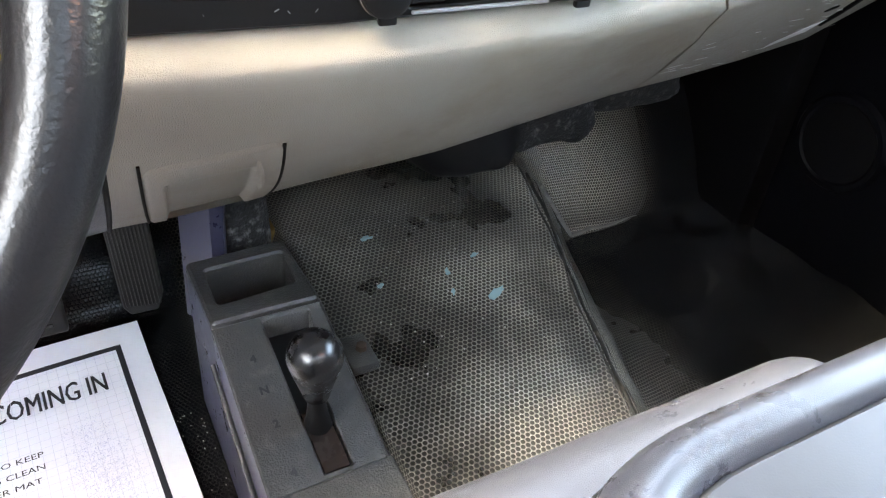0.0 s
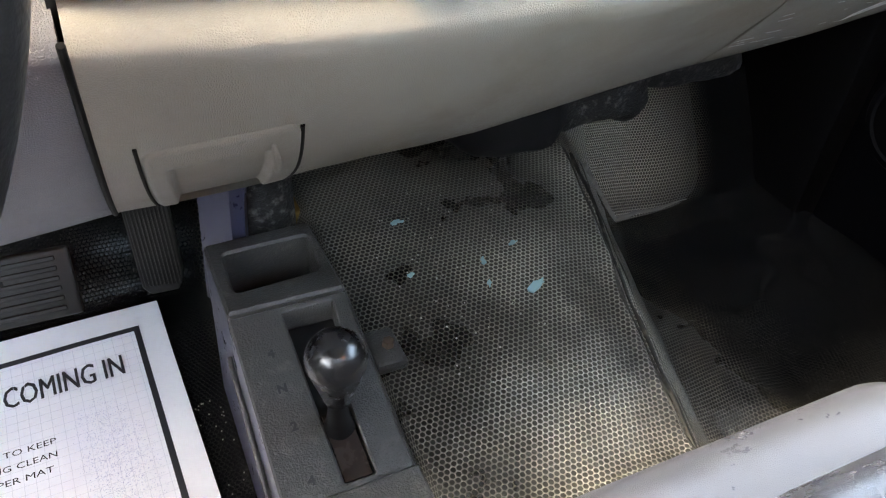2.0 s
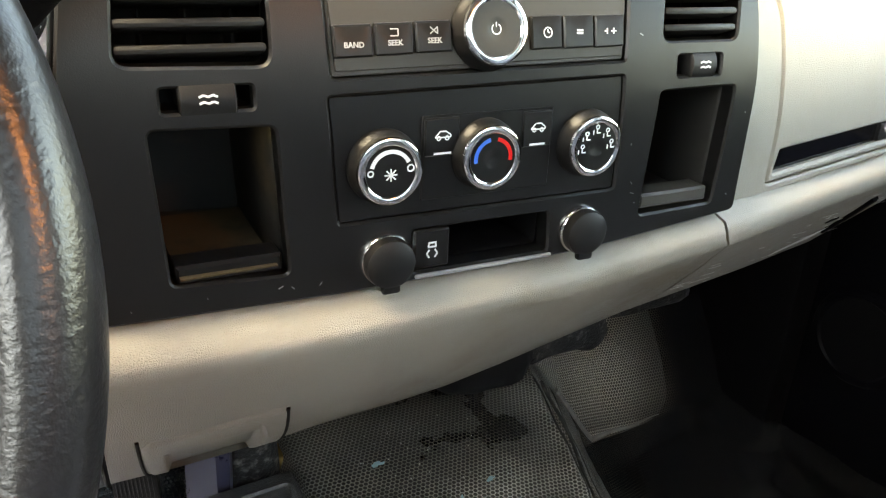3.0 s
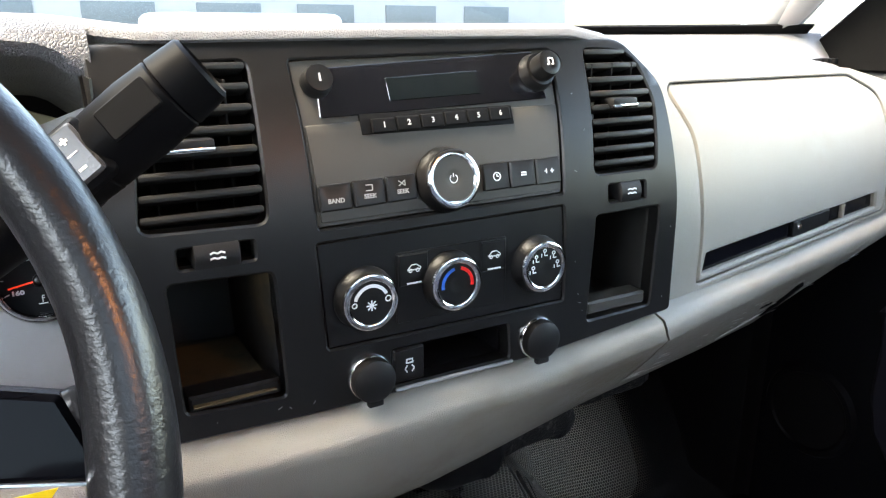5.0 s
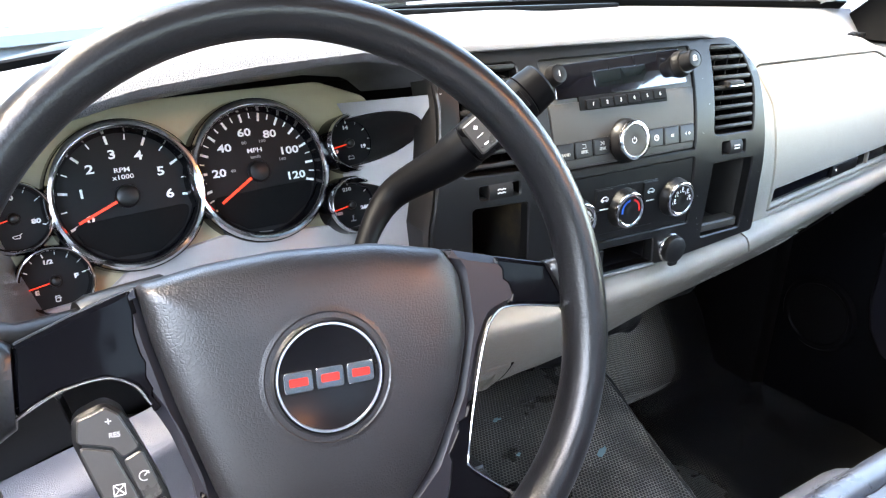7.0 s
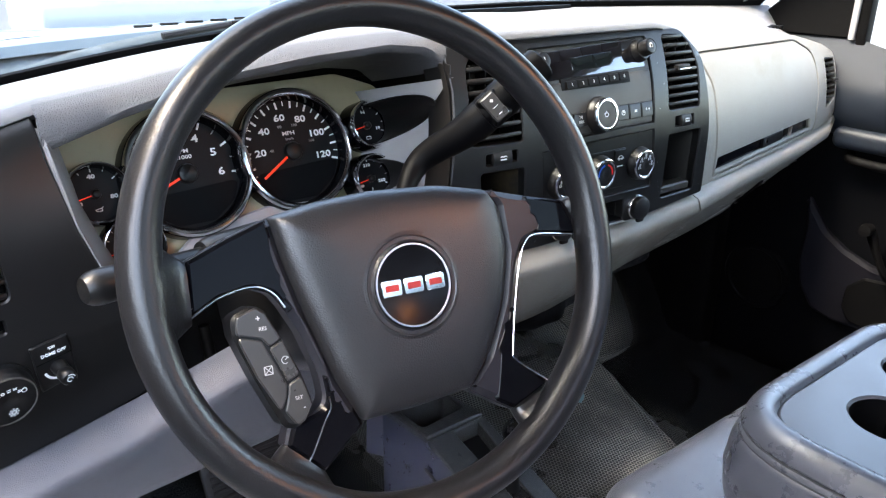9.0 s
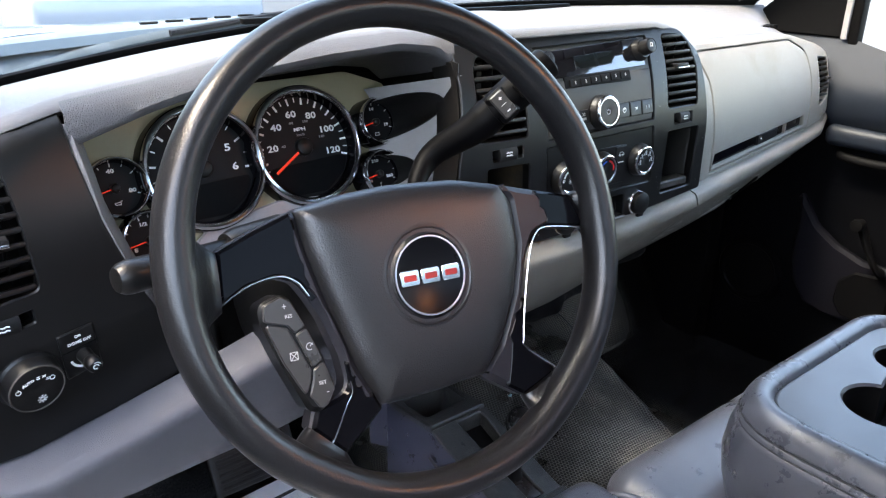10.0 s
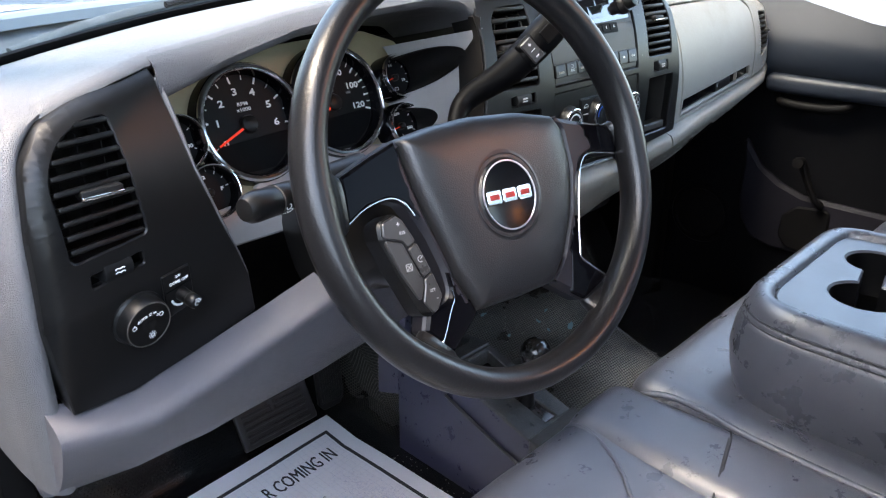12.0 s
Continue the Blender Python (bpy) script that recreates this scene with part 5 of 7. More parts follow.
def vent(loop, f, n, tilt, tab, label, thumb):
    zs = [p[1] for p in loop]
    z0, z1 = min(zs), max(zs)
    cx = sum(p[0] for p in loop) / len(loop)
    t = thing("air_vent", (cx, f(cx, z0) + 0.01, z0), label, "air vent", "dashboard air vents")
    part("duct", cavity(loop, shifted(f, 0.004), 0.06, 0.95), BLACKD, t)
    for k in range(n):
        z = z0 + (z1 - z0) * (k + 0.55) / n
        s = span(loop, z)
        if not s:
            continue
        a, b = s[0] + 0.0005, s[1] - 0.0005
        part("slat", slat((a, f(a, z) + 0.010, z), (b, f(b, z) + 0.010, z), 0.019, 0.0056, tilt), DUSTY if f is face_centre else BLACK, t)
    for k in range(3):
        x = min(p[0] for p in loop) + (max(p[0] for p in loop) - min(p[0] for p in loop)) * (k + 0.7) / 3.4
        part("vane", rbox(x - 0.0008, x + 0.0008, f(x, z0) + 0.030, f(x, z0) + 0.050, z0 + 0.004, z1 - 0.012, 0.0004, 1), BLACKD, t)
    x, z, w = tab
    tb = part("slider", rbox(x - w, x + w, f(x, z) - 0.006, f(x, z) + 0.012, z - 0.0042, z + 0.0042, 0.002), RUBBER, t, "ribbed slider tab")
    part("slider_trim", rbox(x - w, x + w, f(x, z) - 0.0075, f(x, z) - 0.0035, z - 0.0040, z - 0.0005, 0.001), CHROME, tb)
    if thumb:
        lo, wx, wz, ww = thumb
        part("thumb_recess", cavity(lo, shifted(f, -0.004), 0.03, 0.9), BLACKD, t)
        m = on(f, wx, wz) @ pose(0, 0, -0.0125, 0, 90, 0)
        tw = part("thumbwheel", lathe([(0, -ww), (0.0135, -ww), (0.0148, -ww + 0.001), (0.0148, ww - 0.001), (0.0135, ww), (0, ww)], 36, m), RUBBER, t)
        mm = on(f, wx, wz, 0.0023)
        wav = [((-0.005 + 0.0025 * k, 0.0018 + (0.0008 if k % 2 else -0.0002)), (-0.0025 + 0.0025 * k, 0.0018 + (-0.0002 if k % 2 else 0.0008))) for k in range(4)]
        part("wave_mark", strokes(wav + [((a[0], a[1] - 0.0036), (b[0], b[1] - 0.0036)) for a, b in wav], 0.0012, mm), MARK, tw)
    return t


vent(VENT_L, face_centre, 8, -18, (-0.183, 0.805, 0.019), "black slatted centre air vent, dusty inside", (THUMB_L, -0.172, 0.7345, 0.0155))
vent(VENT_R, face_centre, 9, -18, (0.188, 0.815, 0.014), "black slatted centre air vent with bright tab", (THUMB_R, 0.187, 0.7395, 0.012))
vent(VENT_D, face_driver, 9, -20, (-0.752, 0.742, 0.019), "black slatted air vent beside the steering wheel", (THUMB_D, -0.752, 0.667, 0.015))
vent(VENT_P, face_glove, 9, -18, (0.788, 0.735, 0.008), "narrow slatted air vent at the dash end", None)
part("end_clip", lathe([(0, 0.002), (0.006, 0.001), (0.007, -0.002)], 16, on(face_glove, 0.772, 0.667)), GREY, dash)
# ---- radio ----
radio = thing("car_radio", (0.01, 0.02, 0.742), "dark grey car radio with gloss display and buttons", "radio")
RF = shifted(face_centre, 0.003)
part("face", plate(inset(dense(RADIO_HOLE), 0.0006), (), RF, 0.02, 0.0008), RADIO, radio)
part("panel", plate(rounded([(-0.098, 0.7455), (0.112, 0.748), (0.119, 0.8165), (-0.100, 0.812)], 0.002), (), shifted(face_centre, 0.0018), 0.006, 0.0008), RADIO, radio, "brownish grey control panel")
disp = part("display", plate(rounded([(-0.088, 0.8165), (0.110, 0.8215), (0.106, 0.8585), (-0.085, 0.850)], 0.001), (), shifted(face_centre, 0.0012), 0.006, 0.0005), SCREEN, radio, "gloss black display window")
part("lcd", plate(rounded([(-0.032, 0.826), (0.048, 0.828), (0.048, 0.845), (-0.032, 0.842)], 0.001), (), shifted(face_centre, 0.0008), 0.001, 0.0002), LCD, disp, "faint blue lit segment")


def knob(f, x, z, r, h, parent, name, ring=True, mat=BLACK, cap=BLACK, chrome_r=None):
    m = on(f, x, z)
    k = part(name, lathe([(r * 1.10, -0.002), (r * 1.08, 0.002), (r, 0.004), (r * 0.97, h * 0.75), (r * 0.93, h)], 48, m), mat, parent)
    if ring:
        part("chrome_ring", lathe([(r * 0.985, h * 0.86), (r * 0.965, h * 1.02), (r * 0.90, h * 1.08), (r * 0.80, h * 1.07), (r * 0.75, h * 0.99)], 48, m), CHROME, k)
    part("cap", lathe([(r * 0.93, h * 0.96), (r * 0.78, h * 0.995), (r * 0.35, h * 1.0), (r * 0.26, h * 0.985), (r * 0.12, h * 0.90), (0, h * 0.89)], 48, m), cap, k)
    return k, m @ Matrix.Translation((0, 0, h * 1.0 + 0.0002))


k, m = knob(face_centre, -0.086, 0.841, 0.0105, 0.009, radio, "info_knob", False)
text("legend", "i", 0.0085, m, MARKM, k, bold=0.0003)
k, m = knob(face_centre, 0.104, 0.842, 0.0145, 0.008, radio, "tune_base", False)
k, m = knob(face_centre, 0.104, 0.842, 0.0112, 0.022, radio, "tune_knob", False)
part("note_mark", strokes([((-0.002, -0.002), (-0.002, 0.003)), ((0.002, -0.002), (0.002, 0.003)), ((-0.002, 0.003), (0.002, 0.003)), ((-0.004, -0.002), (-0.002, -0.002)), ((0, -0.002), (0.002, -0.002))], 0.0009, m), MARK, k)
k, m = knob(face_centre, 0.004, 0.767, 0.0228, 0.0125, radio, "volume_knob", True, BLACK, RADIO)
part("power_mark", strokes(arc(0.0032, 125, 415, 12) + [((0, 0.0012), (0, 0.0042))], 0.0007, m @ Matrix.Translation((0, 0, -0.0012))), MARK, k)
for i in range(6):
    x0 = -0.0505 + 0.0203 * i
    z0 = 0.8045 + 0.0006 * i
    b = part("preset_button", plate(rrect(x0, z0, x0 + 0.0192, z0 + 0.0098, 0.001), (), shifted(face_centre, -0.0012), 0.006, 0.0008, None, 0), BLACKD, radio)
    text("digit", str(i + 1), 0.0058, on(face_centre, x0 + 0.0096, z0 + 0.0049, 0.0015), MARKM, b, bold=0.0001)
part("preset_tray", plate(rrect(-0.0585, 0.8035, 0.0735, 0.8178, 0.001), (), shifted(face_centre, 0.0010), 0.004, 0.0004, None, 0), BLACKD, radio)
for i, word in enumerate(("BAND", "SEEK", "SEEK")):
    x0 = -0.0985 + 0.0262 * i
    b = part("mode_button", plate(rounded([(x0, 0.7535 + 0.0007 * i), (x0 + 0.0247, 0.754 + 0.0007 * i), (x0 + 0.0247, 0.7722 + 0.0007 * i), (x0, 0.7718 + 0.0007 * i)], 0.0012), (), shifted(face_centre, -0.0010), 0.006, 0.0012, None, 0), BLACK, radio)
    text("legend", word, 0.0046, on(face_centre, x0 + 0.0124, 0.7605 + 0.0007 * i, 0.0013), MARKM, b, bold=0.0001)
    if i:
        mm = on(face_centre, x0 + 0.0124, 0.7665 + 0.0007 * i, 0.0013)
        part("arrow_mark", strokes([((-0.003, -0.002), (0.002, -0.002 if i == 1 else 0.002)), ((0.002, -0.002), (0.002, 0.002)), ((-0.003, 0.002), (0.002, 0.002 if i == 1 else -0.002))], 0.0007, mm), MARKM, b)
for i in range(3):
    x0 = 0.0365 + 0.0256 * i
    b = part("mode_button", plate(rounded([(x0, 0.7545), (x0 + 0.0243, 0.755), (x0 + 0.0243, 0.7755), (x0, 0.775)], 0.0012), (), shifted(face_centre, -0.0010), 0.006, 0.0012, None, 0), BLACK, radio)
    mm = on(face_centre, x0 + 0.0122, 0.765, 0.0013)
    marks = (arc(0.0032, 0, 360, 14) + [((0, 0), (0, 0.002)), ((0, 0), (0.0016, 0))], [((-0.0025, 0.0009), (0.0025, 0.0009)), ((-0.0025, -0.0009), (0.0025, -0.0009))], [((-0.005, 0), (-0.003, 0)), ((-0.003, -0.002), (-0.003, 0.002)), ((0.0005, 0), (0.0045, 0)), ((0.0025, -0.002), (0.0025, 0.002))])[i]
    part("icon", strokes(marks, 0.0008 if i != 1 else 0.0013, mm), MARK, b)

# ---- climate controls ----
hv = thing("climate_control", (0.01, 0.02, 0.651), "black climate control panel with three chrome ringed knobs", "climate control")
part("face", plate(inset(dense(HVAC_HOLE), 0.0006), (), shifted(face_centre, 0.002), 0.02, 0.0008), BLACK, hv)
part("button_panel", plate(rrect(-0.043, 0.660, 0.056, 0.7165, 0.002), (), shifted(face_centre, 0.0008), 0.006, 0.0008), BLACK, hv)
for x0, x1 in ((-0.0415, -0.0165), (0.0315, 0.0545)):
    b = part("push_button", plate(rrect(x0, 0.690, x1, 0.7150, 0.0012), (), shifted(face_centre, -0.0008), 0.006, 0.001, None, 0), BLACK, hv)
    mm = on(face_centre, (x0 + x1) / 2, 0.7035, 0.0010)
    part("car_icon", strokes([((-0.0055, -0.001), (0.0055, -0.001)), ((-0.0055, -0.001), (-0.004, 0.001)), ((-0.004, 0.001), (-0.002, 0.003)), ((-0.002, 0.003), (0.002, 0.003)), ((0.002, 0.003), (0.0055, 0.0005)), ((0.0055, 0.0005), (0.0055, -0.001))] + arc(0.0013, 0, 360, 8, -0.003, -0.0015) + arc(0.0013, 0, 360, 8, 0.003, -0.0015), 0.0008, mm), MARK, b)
    part("indicator", strokes([((-0.0062, -0.0115), (0.0062, -0.0115))], 0.0014, mm), MARK, b)
k, m = knob(face_centre, -0.069, 0.6865, 0.0222, 0.0115, hv, "fan_knob", True, BLACK, BLACK)
part("fan_scale", strokes(arc(0.0130, 25, 165, 20), 0.0026, m), MARK, k)
part("fan_mark", strokes([((-0.003, 0.001), (0.003, -0.005)), ((-0.003, -0.005), (0.003, 0.001)), ((-0.0042, -0.002), (0.0042, -0.002)), ((0, -0.006), (0, 0.002))] + arc(0.0018, 0, 360, 10, -0.0134, 0.0) + arc(0.0022, 0, 360, 8, 0.0132, 0.0015), 0.0009, m), MARK, k)
k, m = knob(face_centre, 0.003, 0.6885, 0.0222, 0.0115, hv, "temperature_knob", True, BLACK, BLACK)
part("cold_scale", strokes(arc(0.0130, 102, 190, 14), 0.0026, m), BLUE, k)
part("hot_scale", strokes(arc(0.0130, -10, 78, 14), 0.0026, m), RED, k)
k, m = knob(face_centre, 0.086, 0.689, 0.0222, 0.0115, hv, "mode_knob", True, BLACK, BLACK)
for j in range(5):
    a = 185 - 45 * j
    part("mode_icon", strokes(arc(0.0014, 0, 360, 7, 0.0001, 0.0022) + [((0, 0.001), (0, -0.002)), ((0, -0.002), (0.003, -0.002)), ((-0.003, 0), (-0.003, -0.003))], 0.0009, m @ Matrix.Translation((0.0122 * math.cos(radians(a)), 0.0122 * math.sin(radians(a)), 0))), MARK, k)

# ---- power outlets, traction switch ----
for x in (-0.068, 0.087):
    o = thing("power_outlet", (x, 0.0, 0.60), "black round power outlet cap below the climate controls", "power outlet", "power outlets")
    m = on(face_centre, x, 0.6235) @ Matrix.Diagonal((0.80, 0.80, 0.9, 1))
    part("cap", lathe([(0, 0.0175), (0.017, 0.017), (0.0208, 0.0145), (0.0218, 0.010), (0.0212, 0.004)], 40, m), RUBBER, o)
    part("socket_ring", lathe([(0.0215, 0.006), (0.0228, 0.0045), (0.0232, 0.001), (0.0232, -0.006)], 40, m), CHROME, o)
    part("pull_tab", rbox(-0.008, 0.008, -0.0262, -0.018, 0.008, 0.015, 0.0022, 2, m), RUBBER, o)
es = thing("traction_switch", (-0.034, 0.013, 0.61), "black traction control switch with white car symbol", "switch")
part("rocker", plate(rrect(-0.0475, 0.611, -0.0205, 0.6395, 0.0025), (), shifted(face_centre, -0.001), 0.02, 0.0015, None, 0), BLACK, es)
mm = on(face_centre, -0.034, 0.625, 0.0012)
part("car_symbol", strokes([((-0.003, 0.002), (0.003, 0.002)), ((-0.003, 0.005), (0.003, 0.005)), ((-0.003, 0.002), (-0.002, 0.0055)), ((0.003, 0.002), (0.002, 0.0055)), ((-0.002, 0.0), (-0.004, -0.003)), ((-0.004, -0.003), (-0.002, -0.006)), ((0.002, 0.0), (0.004, -0.003)), ((0.004, -0.003), (0.002, -0.006))], 0.0012, mm), MARK, es)
part("sill_strip", plate(rrect(-0.046, 0.6045, 0.064, 0.6072, 0.001), (), shifted(face_centre, -0.0022), 0.006, 0.0008, None, 0), SILVER, dash)

# ---- light switch and dimmer ----
lsw = thing("headlight_switch", (-0.740, 0.03, 0.58), "round black headlight switch with white symbols", "switch")
k, m = knob(face_driver, -0.740, 0.6095, 0.0262, 0.017, lsw, "dial", False, BLACK, BLACK)
part("rim_bevel", lathe([(0.0246, 0.0168), (0.0240, 0.0178), (0.0228, 0.0172)], 48, m @ Matrix.Translation((0, 0, -0.0172))), RADIO, k)
text("legend", "AUTO", 0.0038, m @ pose(-0.007, 0.009, 0, 0, 0, 18), MARK, k, bold=0.0002)
part("symbols", strokes(arc(0.0022, 100, 440, 10, -0.016, 0.003) + [((-0.016, 0.004), (-0.016, 0.0065)), ((0.000, 0.0125), (0.003, 0.0125)), ((0.000, 0.0105), (0.003, 0.0105)), ((0.005, 0.0105), (0.008, 0.0125)), ((0.005, 0.0125), (0.008, 0.0105))] + arc(0.0022, 0, 360, 8, 0.0135, 0.007) + [((0.008, 0.007), (0.011, 0.007)), ((0.0085, 0.0085), (0.011, 0.0085))] + arc(0.002, 0, 360, 8, 0.003, -0.013) + [((0.003 + 0.003 * math.cos(radians(a)), -0.013 + 0.003 * math.sin(radians(a))), (0.003 + 0.0044 * math.cos(radians(a)), -0.013 + 0.0044 * math.sin(radians(a)))) for a in range(0, 360, 45)], 0.0007, m), MARK, k)
dm = thing("dimmer_switch", (-0.693, 0.035, 0.595), "black dome lamp and dimmer switch with small knob", "switch")
part("plate", plate(rounded([(-0.708, 0.592), (-0.675, 0.599), (-0.6795, 0.6465), (-0.7125, 0.6435)], 0.002), (), shifted(face_driver, -0.0025), 0.01, 0.0012, None, 0), BLACK, dm)
part("groove", plate(rounded([(-0.7095, 0.6225), (-0.678, 0.6275), (-0.678, 0.6285), (-0.7095, 0.6235)], 0.0003), (), shifted(face_driver, -0.0031), 0.004, 0.0002, None, 0), BLACKD, dm)
m = on(face_driver, -0.6915, 0.6165, 0.0025)
kn = part("knob", lathe([(0.0075, 0), (0.0068, 0.012), (0.0075, 0.013), (0.0072, 0.022), (0.006, 0.0235), (0, 0.0235)], 28, m), BLACK, dm)
part("knob_symbol", strokes(arc(0.0025, 0, 300, 8) + arc(0.0048, 20, 110, 6), 0.0008, m @ Matrix.Translation((0, 0, 0.0237))), MARK, kn)
part("dim_scale", strokes(arc(0.0125, 195, 275, 10), 0.0024, m @ Matrix.Translation((0, 0, 0.0004))), MARK, dm)
text("legend", "DOME OFF", 0.0045, on(face_driver, -0.694, 0.6325, 0.0028) @ pose(0, 0, 0, 0, 0, 4), MARK, dm, bold=0.00015)
part("lamp_icon", strokes([((-0.003, 0), (0.003, 0)), ((-0.002, -0.0012), (0.002, 0.0012)), ((-0.003, 0.0015), (0.003, 0.0015))], 0.0006, on(face_driver, -0.695, 0.6385, 0.0028)), MARK, dm)

# ---- ashtray recess handle and tag on the lower panel ----
def smooth01(v):
    v = max(0.0, min(1.0, v))
    return v * v * (3 - 2 * v)


DRAWER = [(0.26, -0.2318, -0.1350), (0.34, -0.2318, -0.1318), (0.53, -0.2292, -0.1272), (0.83, -0.2233, -0.1210), (1.0, -0.2200, -0.1180)]
rows = []
for i in range(67):
    u = i / 66
    row = []
    for j in range(49):
        v = j / 48
        t0 = 0.272 + 0.05 * (1 - u) + 0.03 * (1 - smooth01(min(u, 1 - u) / 0.07))
        t = t0 + (1.0 - t0) * v
        xa, xb = lerp_table(DRAWER, t)
        x = xa + (xb - xa) * u
        y, z = skirt(x, t)
        edge = smooth01(min(u / 0.025, (1 - u) / 0.025, v / 0.04))
        scoop = smooth01(min((u - 0.13) / 0.05, (0.81 - u) / 0.035, (v - 0.17) / 0.13))
        d = -0.0012 + 0.0032 * edge - 0.0085 * scoop
        row.append((x, y - d * 0.8, z - d * 0.5))
    rows.append(row)
ash = part("pull_drawer", grid(rows), GREY, dash, "grey pull drawer with scooped handle", 80)
for x0, xm, x1, r in ((-0.1340, -0.1250, -0.1180, 0.0016), (-0.2332, -0.2300, -0.2212, 0.0013)):
    pts = []
    for k in range(7):
        t = 0.30 + 0.70 * k / 6
        w = (1 - k / 6) ** 2 * x0 + 2 * (k / 6) * (1 - k / 6) * xm + (k / 6) ** 2 * x1
        y, z = skirt(w, t)
        pts.append((w, y - 0.0004, z - 0.0002))
    part("drawer_gap", sweep(curve_points(pts, 5), r, 8), BLACKD, ash)
rib = []
for k in range(7):
    t = 0.37 + 0.30 * k / 6
    x = -0.1510 + 0.0110 * k / 6
    y, z = skirt(x, t)
    rib.append((x, y - 0.001 - 0.002 * math.sin(math.pi * k / 6), z - 0.001))
part("rib", sweep(curve_points(rib, 3), [0.0012 + 0.0022 * math.sin(math.pi * k / 18) for k in range(19)], 8), GREY, ash)
pts = [skirt(-0.255, t) for t in (-0.1, 0.1, 0.3, 0.5, 0.75, 1.0)]
part("panel_gap", sweep(curve_points([(-0.255, y - 0.0005, z) for y, z in pts], 6), 0.0022, 8), BLACKD, dash)
tag = thing("warning_tag", (-0.30, 0.0, 0.60), "small yellow warning sticker on the knee panel", "sticker")
part("sticker", grid([[(-0.312, -0.002, 0.612), (-0.284, -0.004, 0.612)], [(-0.309, -0.006, 0.598), (-0.296, -0.007, 0.598)], [(-0.308, -0.005, 0.586), (-0.307, -0.005, 0.586)]], thick=0.0006), YELLOW, tag)
part("print_bar", strokes([((-0.006, 0.004), (0.004, 0.003)), ((-0.004, 0.001), (0.002, 0.000))], 0.0018, Matrix.Translation((-0.299, -0.0085, 0.606)) @ pose(0, 0, 0, 90, 0, 0)), INK, tag)
# white scuffs where the lower glovebox panel is rubbed through, and its catch
rs = random.Random(21)
for k in range(34):
    x, t, l, a = rs.uniform(0.34, 0.72), rs.uniform(0.18, 0.95), rs.uniform(0.004, 0.026), rs.uniform(-8, 30)
    y, z = skirt(x, t)
    nrm = math.degrees(math.atan2(0.19, 0.20))
    one = [((-l / 2, 0.0), (0.0, rs.uniform(-0.0008, 0.0008))), ((0.0, 0.0), (l / 2, rs.uniform(-0.001, 0.001)))]
    part("scuff", strokes(one, rs.uniform(0.0005, 0.0011), Matrix.Translation((x, y - 0.0006, z - 0.0006)) @ pose(0, 0, 0, 180 - nrm, 0, 0) @ pose(0, 0, 0, 0, 0, a)), MARK, dash)
rows = []
for i in range(13):
    u = i / 12
    x = 0.568 + 0.062 * u
    t0, t1 = 0.80 - 0.16 * u ** 0.8, 0.86 - 0.08 * u
    rows.append([(x, skirt(x, t)[0] - 0.0009, skirt(x, t)[1] - 0.0009) for t in (t0, (t0 + t1) / 2, t1)])
part("rubbed_patch", grid(rows, thick=0.0005), MARK, dash, "pale rubbed patch")
SKM = lambda x, t: Matrix.Translation((x, skirt(x, t)[0], skirt(x, t)[1])) @ pose(0, 0, 0, 136, 0, 6)
part("catch", lathe([(0, 0.001), (0.007, 0.001), (0.009, 0.0015), (0.0105, 0.0)], 24, SKM(0.578, 0.47) @ pose(0, 0, 0, 0, 0, 30), 0.5), BLACKD, dash)
part("catch_hook", sweep(curve_points([(x, skirt(x, t)[0] - 0.0005, skirt(x, t)[1] - 0.0005) for x, t in ((0.632, 0.70), (0.632, 0.60), (0.622, 0.45), (0.598, 0.28))], 6), 0.0042, 8), BLACKD, dash)

# ---- transfer case shifter console ----
con = thing("shifter_console", (-0.12, 0.12, 0.0), "black textured floor console with open bin and grey side", "console")


def deck(y):
    return lerp_table([(-0.30, 0.150), (-0.02, 0.186), (0.165, 0.238), (0.30, 0.226)], y)[0]


XL, XR = -0.182, -0.064
rows = []
for k in range(15):
    y = 0.295 - 0.595 * k / 14
    z = deck(y)
    rows.append([(XL - 0.003, y, 0.0), (XL - 0.001, y, z * 0.5), (XL, y, z - 0.006)])
part("side_panel", grid(rows, thick=0.004), LILAC, con, "lilac grey side panel")
rows = []
for k in range(15):
    y = 0.295 - 0.595 * k / 14
    rows.append([(XR + 0.014, y, 0.17), (XR + 0.002, y, deck(y) - 0.004), (XR, y, deck(y) - 0.001)])
part("right_side", grid(rows, thick=0.004), CONS, con)
part("edge_trim", sweep([(XL - 0.004, 0.165 - 0.46 * k / 10, deck(0.165 - 0.46 * k / 10) * (0.78 - 0.03 * k)) for k in range(11)], 0.003, 8), CONS, con)


def deck_plate(outline, holes, lift, depth, chamfer, hole_depth=None):
    bm = plate(outline, holes, None, depth, chamfer, hole_depth, 0.02)
    for v in bm.verts:
        x, d, y = v.co
        v.co = Vector((x, y, deck(y) + lift - d))
    return bm


